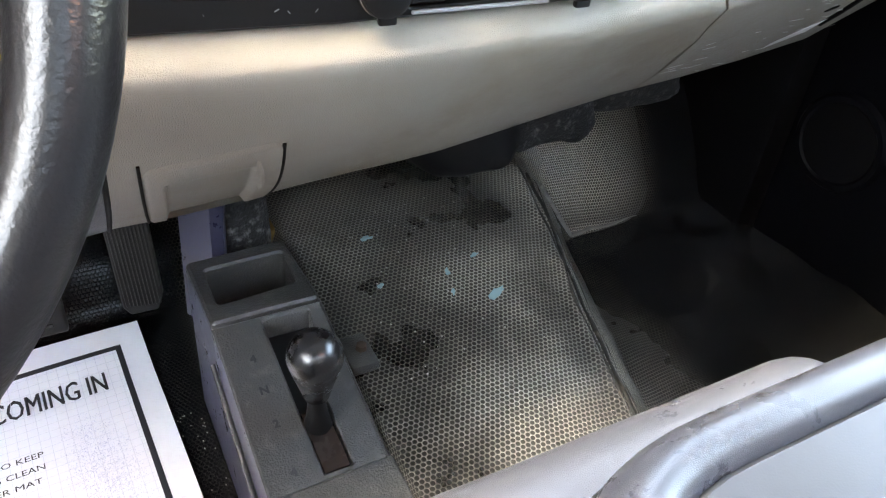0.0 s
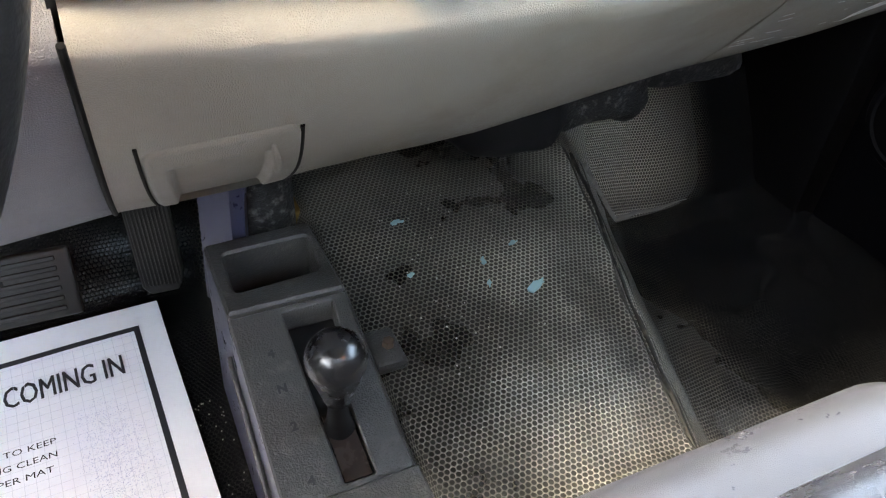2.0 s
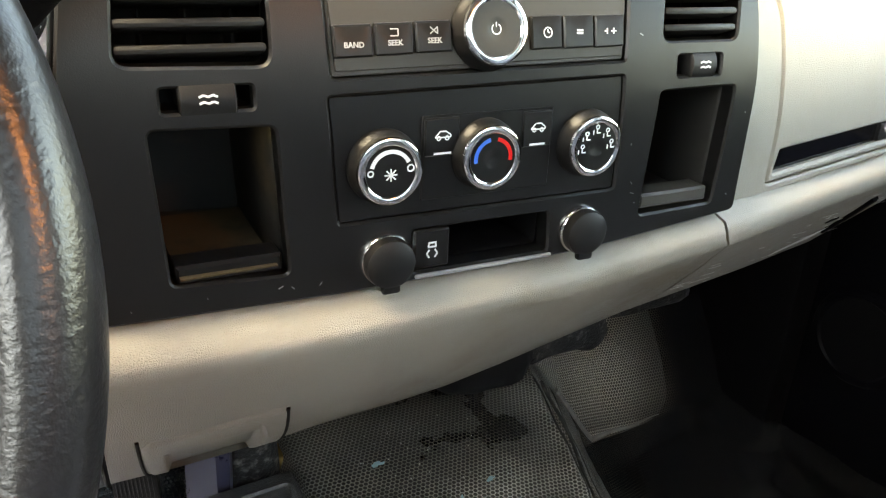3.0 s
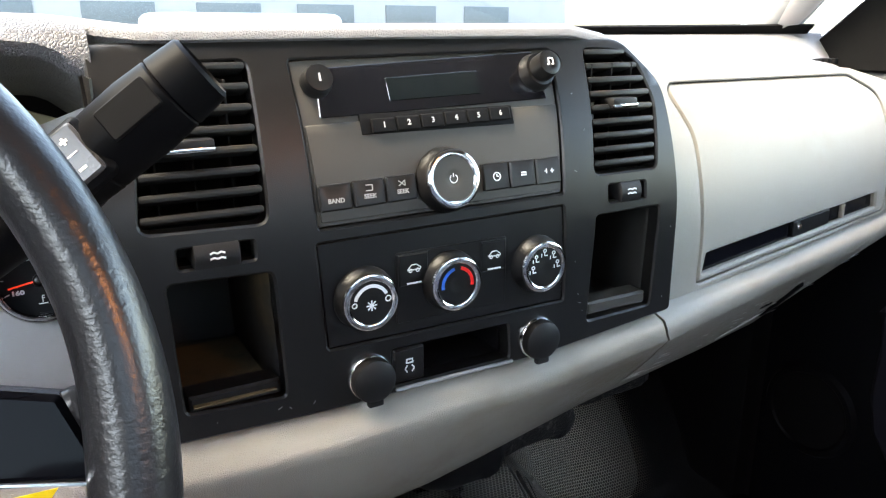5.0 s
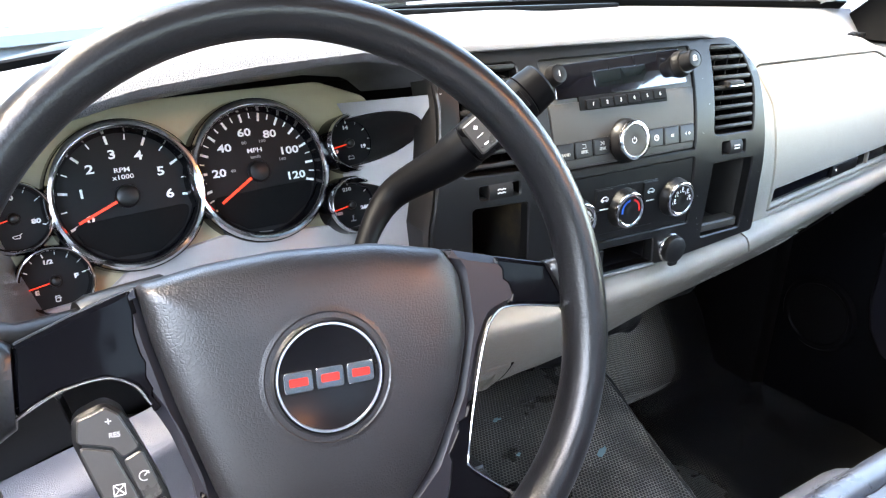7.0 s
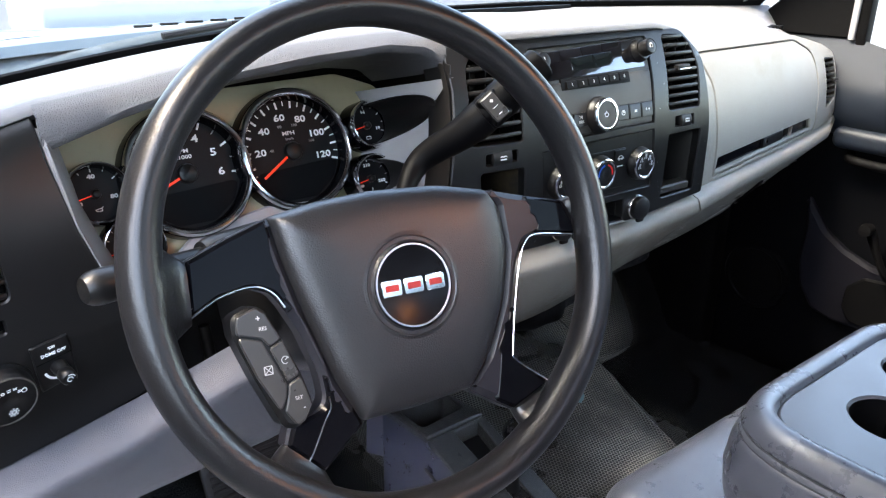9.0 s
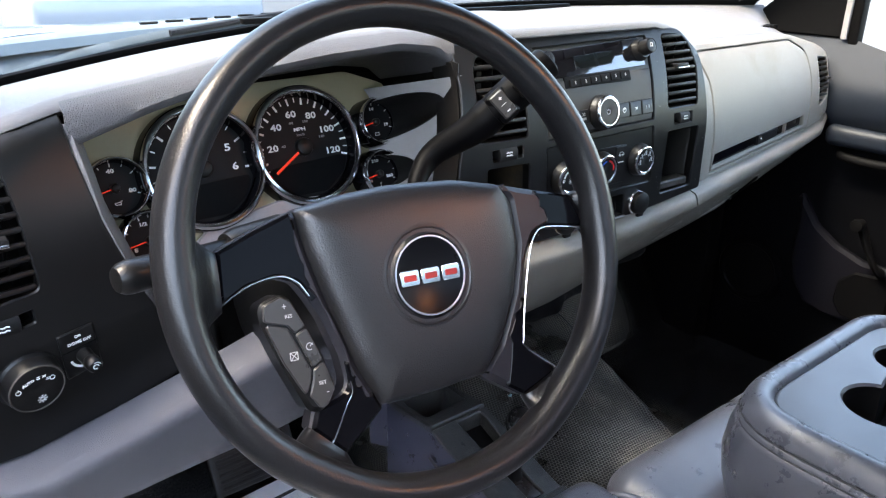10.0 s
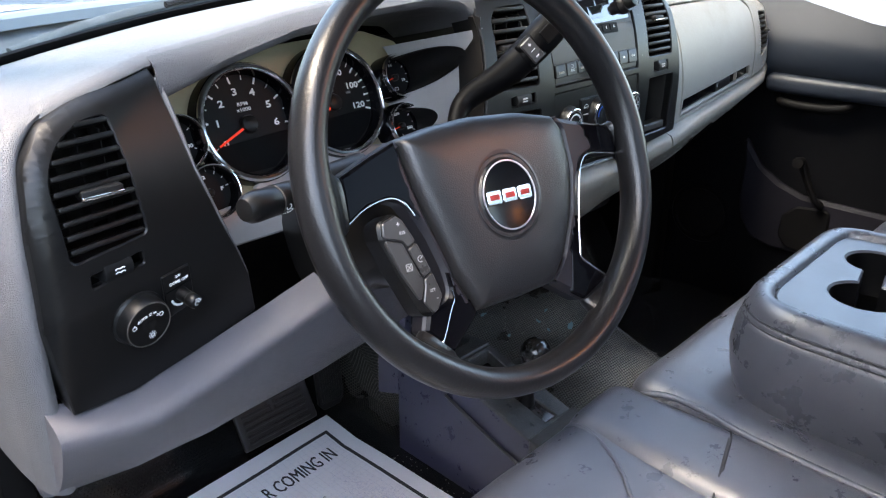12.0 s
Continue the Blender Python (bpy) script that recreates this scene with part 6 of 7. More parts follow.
BIN = rounded([(-0.168, 0.196), (-0.078, 0.203), (-0.072, 0.272), (-0.166, 0.268)], 0.008)
part("bin_deck", deck_plate(rounded([(XL, 0.165), (XR, 0.165), (XR, 0.298), (XL, 0.292)], 0.006), [BIN], 0.006, 0.03, 0.003, 0.085), CONS, con, "textured bin surround")
bm = rbox(-0.172, -0.070, 0.190, 0.276, 0.150, 0.172, 0.001)
part("bin_floor", bm, BLACKD, con)
SLOT = rounded([(-0.127, -0.015), (-0.098, -0.015), (-0.100, 0.055), (-0.087, 0.075), (-0.080, 0.158), (-0.131, 0.158)], 0.002)
part("shift_deck", deck_plate(rounded([(XL, -0.021), (XR, -0.020), (XR, 0.165), (XL, 0.165)], 0.003), [SLOT], 0.0, 0.03, 0.002, 0.026), CONS, con, "textured shift gate deck")
part("gate_boot", rbox(-0.134, -0.076, -0.09, 0.09, -0.032, -0.008, 0.003, 1, Matrix.Translation((0, 0.0725, 0.193)) @ pose(0, 0, 0, 15.5, 0, 0)), RUBBER, con)
# warm lamp reflection painted into the cover as a reddish tint
part("range_window", deck_plate(rounded([(-0.1262, -0.013), (-0.0995, -0.013), (-0.1015, 0.050), (-0.1282, 0.050)], 0.002), [], -0.0035, 0.004, 0.001), surface("gate_cover", (0.020, 0.013, 0.011), 0.25, amount=0.5, dirt=(0.05, 0.02, 0.012)), con, "glossy sliding gate cover")
part("rear_cover", deck_plate(rounded([(XL - 0.004, -0.30), (XR + 0.004, -0.30), (XR + 0.004, -0.022), (XL - 0.004, -0.024)], 0.004), [], 0.004, 0.03, 0.002), CONS, con, "plain textured rear cover")
DK = lambda x, y: Matrix.Translation((x, y, deck(y) + 0.0002)) @ pose(0, 0, 0, 15, 0, 0)
for word, y in (("4", 0.118), ("N", 0.082), ("2", 0.045), ("4", -0.005)):
    text("gate_mark", word, 0.012, DK(-0.153, y), INK, con, bold=0.0006)
bl = thing("shift_knob_lever", (-0.115, 0.03, 0.19), "glossy black ball knob on a short shift lever", "shift knob")
d = (Vector((-0.121, 0.018, 0.308)) - Vector((-0.114, 0.038, 0.19)))
km = Matrix.Translation((-0.121, 0.018, 0.308)) @ d.to_track_quat("Z", "Y").to_matrix().to_4x4()
part("ball", lathe([(0.009, -0.066), (0.0125, -0.060), (0.0155, -0.045), (0.0185, -0.032), (0.0225, -0.016)] + [(0.0255 * math.cos(radians(a)), 0.0255 * math.sin(radians(a))) for a in range(-30, 90, 10)] + [(0, 0.0255)], 40, km), surface("knob_satin", (0.012, 0.012, 0.013), 0.27, amount=0.3, rough_var=0.06, spec=0.9), bl)
part("shaft", lathe([(0.0075, -0.13), (0.0075, -0.045)], 20, km), RUBBER, bl)
part("boot_ring", lathe([(0.016, -0.118), (0.012, -0.105), (0.0095, -0.085), (0.008, -0.06)], 24, km), RUBBER, bl)
fb = thing("floor_bracket", (-0.02, 0.115, 0.205), "small rusty bracket bolted to the floor beside the console", "bracket")
part("bracket_plate", rbox(-0.062, -0.030, 0.075, 0.125, 0.200, 0.214, 0.004, 2), CONS, fb)
part("bolt", lathe([(0, 0.008), (0.006, 0.007), (0.007, 0.0)], 6, Matrix.Translation((-0.042, 0.10, 0.213))), surface("rusty_bolt", (0.05, 0.03, 0.02), 0.7), fb)

# bracket and felt duct in front of the console, heater ducts under the dash
sup = thing("stack_bracket", (-0.17, 0.34, 0.2), "lilac grey support bracket under the dash", "bracket")
part("leg", grid([[(x + 0.020, y, z) for x, y, z in row] for row in ([(-0.198, 0.36, 0.10), (-0.168, 0.315, 0.10), (-0.160, 0.315, 0.10), (-0.150, 0.34, 0.10)], [(-0.190, 0.36, 0.26), (-0.164, 0.315, 0.26), (-0.152, 0.315, 0.26), (-0.142, 0.34, 0.26)], [(-0.180, 0.34, 0.44), (-0.156, 0.29, 0.44), (-0.140, 0.29, 0.44), (-0.13, 0.32, 0.44)])], thick=0.003), LILAC, sup)


def lumpy(x0, x1, y0, y1, z0, z1, r, amp, seed):
    bm = rbox(x0, x1, y0, y1, z0, z1, r, 4)
    bmesh.ops.subdivide_edges(bm, edges=[e for e in bm.edges if e.calc_length() > 0.03], cuts=4, use_grid_fill=True)
    for v in bm.verts:
        v.co += amp * noise.noise_vector(v.co * 22 + Vector((seed, 0, 0)))
    return bm


dk = thing("heater_duct", (0.3, 0.35, 0.3), "black dusty felt covered heater duct under the dash", "heater duct")
part("main_duct", lumpy(0.12, 0.275, 0.27, 0.52, 0.262, 0.46, 0.05, 0.010, 1.0), RUBBER, dk)
part("felt_duct", lumpy(0.255, 0.41, 0.30, 0.52, 0.272, 0.46, 0.03, 0.016, 5.0), FELT, dk)
part("side_duct", lumpy(0.40, 0.60, 0.33, 0.52, 0.298, 0.47, 0.03, 0.012, 9.0), FELT, dk)
part("left_duct", lumpy(-0.138, -0.066, 0.325, 0.43, 0.170, 0.42, 0.02, 0.008, 12.0), FELT, dk)
part("foam_scrap", lumpy(-0.088, -0.035, 0.335, 0.375, 0.190, 0.216, 0.008, 0.005, 15.0), FOAM, dk, "torn yellowed insulation foam")

# ---- pedals ----
acc = thing("accelerator_pedal", (-0.23, 0.47, 0.03), "black ribbed rubber accelerator pedal", "pedal")
am = Matrix.Translation((-0.228, 0.462, 0.150)) @ Matrix((Vector((0.93, -0.22, 0.05)).normalized(), Vector((-0.03, 0.05, 1.0)).normalized(), Vector((-0.22, -0.97, 0.04)).normalized())).transposed().to_4x4()
part("pad", local_plate(rounded([(-0.028, 0.15), (0.030, 0.15), (0.028, -0.085), (0.018, -0.110), (-0.020, -0.114), (-0.029, -0.100)], 0.008), [], am, 0.012, 0.002, 0.0), PEDAL, acc)
for k in range(10):
    x = -0.0225 + 0.005 * k
    part("rib", rbox(x - 0.0014, x + 0.0014, -0.098, 0.148, 0.0, 0.0022, 0.0008, 1, am), PEDAL, acc)
brk = thing("brake_pedal", (-0.395, 0.40, 0.10), "wide black ribbed rubber brake pedal, worn", "pedal")
bmx = Matrix.Translation((-0.398, 0.390, 0.146)) @ pose(0, 0, 0, 62, 0, 0)
part("pad", rbox(-0.078, 0.078, -0.042, 0.042, -0.010, 0.0, 0.008, 3, bmx), PEDAL, brk)
for k in range(6):
    y = -0.030 + 0.012 * k
    part("rib", rbox(-0.066, 0.062, y - 0.003, y + 0.003, -0.001, 0.0028, 0.0012, 1, bmx), PEDAL, brk)
part("arm", sweep(curve_points([(-0.40, 0.40, 0.15), (-0.41, 0.44, 0.24), (-0.42, 0.46, 0.40)], 6), 0.010, 10), PEDAL, brk)

# ---- paper floor mat ----
pm = thing("paper_floor_mat", (-0.47, 0.23, 0.0), "white printed paper floor mat lying on the driver's floor", "paper mat")
PR = Matrix.Translation((-0.239, 0.462, 0)) @ pose(0, 0, 0, 0, 0, 3.0)


def paper_z(p):
    return 0.0085 + 0.16 * max(0.0, p.y - 0.37) + 0.0035 * noise.noise(Vector((p.x * 5, p.y * 5, 2)))


def on_paper(bm, lift):
    bm.transform(PR)
    for v in bm.verts:
        v.co.z += paper_z(v.co) + lift
    return bm


bm = grid([[(-0.46 * i / 40, -0.44 * j / 40, 0) for i in range(41)] for j in range(41)])
sheet = part("sheet", on_paper(bm, 0.0), PAPER, pm)
E0, E1, F0, F1, BW = -0.031, -0.43, -0.035, -0.42, 0.0075


def flat_bar(x0, x1, y0, y1, n=30):
    long = abs(x1 - x0) > abs(y1 - y0)
    return grid([[(x0 + (x1 - x0) * (k / n if long else s), y0 + (y1 - y0) * (s if long else k / n), 0) for s in (0, 1)] for k in range(n + 1)])


for b in (flat_bar(E0, E1, F0, F0 - BW), flat_bar(E0, E1, F1, F1 + BW), flat_bar(E0, E0 - BW, F0 - BW, F1 + BW), flat_bar(E1, E1 + BW, F0 - BW, F1 + BW)):
    part("border", on_paper(b, 0.0006), INK, sheet)
bm = bmesh.new()
for k in range(1, 32):
    bm = join(bm, flat_bar(E0 - 0.012 * k, E0 - 0.012 * k - 0.0005, F0 - BW, F1 + BW, 16))
    bm = join(bm, flat_bar(E0 - BW, E1 + BW, F0 - 0.012 * k, F0 - 0.012 * k - 0.0005, 16))
g = part("printed_grid", on_paper(bm, 0.0004), GRID, sheet)
g["kind"] = "stuff"
rnd = random.Random(4)
me_v, me_f = [], []
while len(me_f) < 2600:
    x, y = rnd.gauss(0, 0.5), rnd.gauss(0, 0.55)
    if x * x + y * y > 1:
        continue
    cx, cy, s, a = -0.090 + 0.042 * x - 0.012 * y, -0.235 + 0.105 * y, rnd.uniform(0.0003, 0.0007), rnd.uniform(0, 6)
    n0 = len(me_v)
    me_v += [(cx + s * math.cos(a + b), cy + s * math.sin(a + b), 0) for b in (0, 2.1, 4.2)]
    me_f.append((n0, n0 + 1, n0 + 2))
me = bpy.data.meshes.new("tmp")
me.from_pydata(me_v, [], me_f)
bm = bmesh.new()
bm.from_mesh(me)
st = part("stipple", on_paper(bm, 0.0005), STIP, sheet)
st["kind"] = "stuff"


def print_line(words, right, y, size, wide, tilt=0.0, bold=0.0, lift=0.0006):
    cu = bpy.data.curves.new("print", "FONT")
    cu.body, cu.size, cu.align_x, cu.align_y, cu.resolution_u = words, size, "RIGHT", "CENTER", 2
    cu.offset = bold
    ob = bpy.data.objects.new("tmp", cu)
    scene.collection.objects.link(ob)
    me = ob.evaluated_get(bpy.context.evaluated_depsgraph_get()).to_mesh()
    bm = bmesh.new()
    bm.from_mesh(me)
    bpy.data.objects.remove(ob)
    xs = [v.co.x for v in bm.verts]
    bm.transform(Matrix.Translation((right, y, 0)) @ pose(0, 0, 0, 0, 0, tilt) @ Matrix.Diagonal((wide / (max(xs) - min(xs)), 1, 1, 1)))
    part("printed_line", on_paper(bm, lift), INK, sheet)


for k in range(3):
    print_line("R COMING IN", -0.0600 + 0.0005 * k, -0.0915, 0.0465, 0.160, 0.0, 0.0, 0.0006 + 0.0001 * k)
print_line("TRIED TO KEEP", -0.150, -0.176, 0.0125, 0.098)
print_line("PETING CLEAN", -0.150, -0.196, 0.0125, 0.092)
print_line("IS PAPER MAT", -0.156, -0.216, 0.0125, 0.088)
print_line("stomer is", -0.172, -0.285, 0.0135, 0.060)
print_line("ent person", -0.140, -0.300, 0.0135, 0.075)
part("bullet", on_paper(lathe([(0, 0), (0.004, 0)], 16, Matrix.Translation((-0.214, -0.246, 0))), 0.0006), INK, sheet)

# ---- debris on the floor ----
for x, y, s, a in ((0.037, 0.272, 0.010, 10), (0.107, 0.183, 0.009, 80), (0.020, 0.188, 0.008, 40), (0.149, 0.131, 0.016, 20), (0.155, 0.200, 0.007, 10), (0.098, 0.150, 0.006, 60)):
    ch = thing("plastic_chip", (x, y, floor_height(x, y)), "small jagged chip of blue plastic on the floor", "debris", "plastic chips")
    r2 = random.Random(int(1000 * (x + y)))
    o = [(s * r2.uniform(0.3, 1.1) * math.cos(6.283 * k / 13), 0.5 * s * r2.uniform(0.25, 1.1) * math.sin(6.283 * k / 13)) for k in range(13)]
    bm = local_plate(o, [], Matrix.Translation((x, y, floor_height(x, y) + 0.003)) @ pose(0, 0, 0, 6, -5, a), 0.002, 0.0002)
    part("chip", bm, CHIPB, ch)
bm = bmesh.new()
for k in range(160):
    x, y, s = (rnd.uniform(-0.02, 0.2), rnd.uniform(0.02, 0.33), rnd.uniform(0.0005, 0.0013)) if k < 120 else (rnd.uniform(-0.24, -0.19), rnd.uniform(0.0, 0.3), 0.001)
    t2 = bmesh.new()
    bmesh.ops.create_icosphere(t2, subdivisions=1, radius=s, matrix=Matrix.Translation((x, y, floor_height(x, y) + s * 0.6)))
    bm = join(bm, t2)
crumbs = part("crumbs", bm, CRUMB)
tagged(crumbs, "pale grit scattered on the vinyl floor", "grit", "", "stuff")

# ---- seats ----
def cushion(x0, x1, y0, y1, z0, z1, r, sag=0.012, crown=0.0):
    bm = rbox(x0, x1, y0, y1, z0, z1, r, 6)
    bmesh.ops.subdivide_edges(bm, edges=[e for e in bm.edges if e.calc_length() > 0.05], cuts=6, use_grid_fill=True)
    cx, cy, hx, hy = (x0 + x1) / 2, (y0 + y1) / 2, (x1 - x0) / 2, (y1 - y0) / 2
    for v in bm.verts:
        u, w = (v.co.x - cx) / hx, (v.co.y - cy) / hy
        up = max(0.0, (v.co.z - z0) / (z1 - z0))
        v.co.z += up * (crown * (1 - u * u) - sag * max(0.0, 1 - u * u) * max(0.0, 1 - w * w))
        v.co += 0.0015 * noise.noise_vector(v.co * 14)
    return bm


def seam(pts, parent, twin=0.0045, r=0.0013):
    for s in (-1, 1):
        c = curve_points(pts, 6)
        part("stitch_line", sweep([p + Vector((s * twin / 2, 0, 0)) for p in c], r, 6), THREAD, parent)


def seat(name, x0, x1, label, front, top, r=0.06, sag=0.018):
    s = thing(name, ((x0 + x1) / 2, -0.45, 0.03), label, "seat", "bench seat sections")
    c = part("cushion", cushion(x0, x1, -0.76, front, 0.14, top, r, sag), LEATHER, s, "smooth grey vinyl cushion")
    part("riser", rbox(x0 + 0.05, x1 - 0.05, -0.70, front - 0.08, 0.03, 0.16, 0.02), RUBBER, s)
    b = cushion(x0, x1, -0.10, 0.10, 0.0, 0.60, 0.06, 0.0)
    b.transform(Matrix.Translation((0, -0.86, 0.36)) @ pose(0, 0, 0, 16, 0, 0))
    part("backrest", b, LEATHER, s)
    return s, c


dc = seat("driver_seat", -0.735, -0.214, "smooth grey vinyl driver's seat with stitched seams", -0.175, 0.400)[1]
seat("middle_bench_seat", -0.210, 0.222, "grey vinyl centre seat section under the folded armrest", -0.190, 0.404, 0.045, 0.045)
seat("passenger_seat", 0.226, 0.775, "smooth grey vinyl passenger seat with stitched seams", -0.245, 0.400)
seam([(-0.222, -0.350, 0.396), (-0.25, -0.362, 0.4045), (-0.279, -0.371, 0.4055), (-0.31, -0.380, 0.4035), (-0.345, -0.390, 0.389), (-0.42, -0.42, 0.386), (-0.55, -0.44, 0.386)], dc, 0.006, 0.0016)
part("welt", sweep(curve_points([(-0.232, -0.215, 0.372), (-0.222, -0.235, 0.394), (-0.212, -0.270, 0.400), (-0.214, -0.32, 0.400), (-0.222, -0.362, 0.400), (-0.226, -0.45, 0.400), (-0.226, -0.7, 0.398)], 6), 0.0042, 10), LEATHER, dc, "rolled seam")
part("welt", sweep(curve_points([(-0.340, -0.183, 0.355), (-0.334, -0.201, 0.388), (-0.342, -0.244, 0.393), (-0.368, -0.291, 0.391), (-0.404, -0.334, 0.387), (-0.45, -0.42, 0.384)], 6), 0.0028, 8), LEATHER, dc)
part("bolster", cushion(-0.345, -0.213, -0.74, -0.186, 0.20, 0.402, 0.032, 0.0, 0.003), LEATHER, dc, "raised seat bolster")

# ---- folded armrest with cup holders ----
arm = thing("folding_armrest_console", (0.07, -0.5, 0.385), "padded grey vinyl centre armrest with black cup holder tray", "armrest")
AX0, AX1, AY0, AY1, AZ0, AZ1 = -0.164, 0.262, -0.80, -0.262, 0.345, 0.525
rows = []
ARM_O = dense(rounded([(AX0, AY0), (AX1, AY0), (AX1, AY1, 0.10), (AX0, AY1, 0.13)], 0.02, 12), 0.012)
for s, z in ((0.036, AZ0), (0.027, AZ0 + 0.03), (0.015, AZ0 + 0.07), (0.011, AZ0 + 0.10), (0.014, AZ1 - 0.052), (0.018, AZ1 - 0.040), (0.0200, AZ1 - 0.034), (0.0230, AZ1 - 0.0325), (0.0200, AZ1 - 0.0305), (0.0215, AZ1 - 0.026), (0.0245, AZ1 - 0.0240), (0.0225, AZ1 - 0.0215), (0.026, AZ1 - 0.013), (0.034, AZ1 - 0.002), (0.042, AZ1 + 0.001), (0.050, AZ1 - 0.001), (0.055, AZ1 - 0.006), (0.057, AZ1 - 0.014)):
    rows.append([(p[0], p[1], z) for p in inset(ARM_O, s)])
ab = part("padded_body", grid(rows, True), ARMV, arm, "stitched vinyl armrest body", 60)
for z, ins in ((AZ1 - 0.0240, 0.0232), (AZ1 - 0.0325, 0.0217)):
    part("stitch_line", sweep([(p[0], p[1], z) for p in inset(ARM_O, ins)], 0.0013, 6, True), THREAD, ab)
TRAY = inset(ARM_O, 0.0565)
CUPS = ((0.004, -0.410, 0.043), (0.128, -0.388, 0.040))


def cup_outline(grow):
    """Outline of the two cup holes and the slot that joins them."""
    (ax0, ay0, ar), (bx0, by0, br) = CUPS
    th = math.atan2(by0 - ay0, bx0 - ax0)
    out = []
    for cx, cy, r, base in ((ax0, ay0, ar, th), (bx0, by0, br, th + math.pi)):
        gap = math.asin(0.013 / r)
        out += [(cx + (r + grow) * math.cos(base + gap + (2 * math.pi - 2 * gap) * k / 40), cy + (r + grow) * math.sin(base + gap + (2 * math.pi - 2 * gap) * k / 40)) for k in range(41)]
    return out


bm = plate(TRAY, [cup_outline(0.0)], None, 0.012, 0.003, 0.03, 0)
for v in bm.verts:
    x, d, y = v.co
    v.co = Vector((x, y, AZ1 - 0.009 - d))
tr = part("cup_tray", bm, surface("tray_plastic", (0.048, 0.050, 0.057), 0.34, amount=0.3, grain=0.1, spec=0.65), arm, "satin dark grey cup holder tray")
wall = [[(x, y, AZ1 - 0.012 - dz) for x, y in cup_outline(-g)] for g, dz in ((0.0, 0.0), (0.0015, 0.03), (0.003, 0.06), (0.006, 0.065))]
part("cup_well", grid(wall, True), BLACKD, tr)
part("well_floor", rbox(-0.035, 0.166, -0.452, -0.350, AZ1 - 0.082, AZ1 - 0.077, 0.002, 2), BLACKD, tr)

# ---- passenger door ----
door = thing("passenger_door", (0.87, -0.2, 0.0), "dark blue grey passenger door with window crank and speaker", "door")
def door_skin(z0, z1, n):
    """Rows of the door's inner skin between two heights; z1 None: up to the window."""
    rows = []
    for j in range(n + 1):
        row = []
        for i in range(29):
            y = -0.85 + 1.27 * i / 28
            belt = z1 if z1 else (0.745 + 0.25 * max(0.0, y + 0.15) if y < 0.12 else 0.8125)
            zz = z0 + (belt - z0) * j / n
            bulge = 0.050 * (1 - math.exp(-max(0.0, zz - 0.635) * 60)) * (1 - max(0, (zz - 0.70) / 0.12)) if zz > 0.635 else 0.0
            row.append((0.880 - bulge, y, zz))
        rows.append(row)
    return grid(rows, thick=0.03)


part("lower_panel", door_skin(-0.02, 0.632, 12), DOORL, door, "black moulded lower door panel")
part("upper_panel", door_skin(0.633, None, 14), DOORM, door, "dark blue grey vinyl upper door panel")
part("arm_ledge", cushion(0.80, 0.852, -0.60, 0.075, 0.595, 0.640, 0.018, 0.004), DOORM, door, "padded door ledge")
pull = part("pull_handle", sweep(curve_points([(0.845, 0.045, 0.583), (0.818, 0.030, 0.575), (0.812, -0.04, 0.572), (0.812, -0.10, 0.578), (0.835, -0.125, 0.590)], 6), 0.010, 10), BLACKD, door, "black pull handle")
pk = rounded([(-0.6, 0.20), (-0.05, 0.205, 0.05), (0.011, 0.203, 0.03), (0.062, 0.216, 0.03), (0.095, 0.262, 0.03), (0.108, 0.32, 0.05), (0.105, 0.40, 0.1), (0.112, 0.475, 0.004), (0.060, 0.405, 0.05), (0.012, 0.374, 0.05), (-0.05, 0.352, 0.05), (-0.6, 0.34)], 0.01)
bm = plate(pk, (), None, 0.02, 0.008, None, 0)
bm.transform(Matrix(((0, 1, 0, 0.832), (1, 0, 0, 0), (0, 0, 1, 0), (0, 0, 0, 1))))
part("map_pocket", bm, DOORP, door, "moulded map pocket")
# flat dark plate standing in for the shade inside the pocket's mouth
ov = rounded([(-0.12, 0.215), (-0.03, 0.217, 0.02), (-0.007, 0.247, 0.02), (-0.010, 0.298, 0.02), (-0.042, 0.328, 0.02), (-0.12, 0.335)], 0.02)
bm = plate(ov, (), None, 0.01, 0.004, None, 0)
bm.transform(Matrix(((0, 1, 0, 0.826), (1, 0, 0, 0), (0, 0, 1, 0), (0, 0, 0, 1))))
part("pocket_mouth", bm, BLACKD, door)
ck = part("window_crank", sweep(curve_points([(0.820, -0.095, 0.345), (0.800, -0.088, 0.360), (0.795, -0.065, 0.405), (0.795, -0.045, 0.450)], 6), [0.013, 0.013, 0.012, 0.011, 0.010, 0.010, 0.010, 0.010, 0.010, 0.010, 0.010, 0.011, 0.012, 0.013, 0.013, 0.014, 0.014, 0.014, 0.013][:19], 12, False, 0.7), BLACKD, door, "black window crank")
part("crank_knob", lathe([(0, 0.03), (0.012, 0.028), (0.014, 0.018), (0.010, 0.0)], 20, Matrix.Translation((0.795, -0.045, 0.450)) @ pose(0, 0, 0, 0, -90, 0)), BLACKD, ck)
sm = Matrix.Translation((0.846, 0.205, 0.245)) @ pose(0, 0, 0, 0, -90, 0)
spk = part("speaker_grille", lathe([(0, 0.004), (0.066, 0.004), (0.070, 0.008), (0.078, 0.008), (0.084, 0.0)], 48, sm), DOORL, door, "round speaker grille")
part("grille_mesh", lathe([(0, 0.006), (0.05, 0.0058), (0.066, 0.005)], 48, sm), BLACKD, spk)
sail = plate(rounded([(0.075, 0.812), (0.33, 0.814), (0.20, 0.93), (0.082, 1.05)], 0.006), (), None, 0.02, 0.003, None, 0)
sail.transform(Matrix(((0, 1, 0, 0.838), (1, 0, 0, 0), (0, 0, 1, 0), (0, 0, 0, 1))))
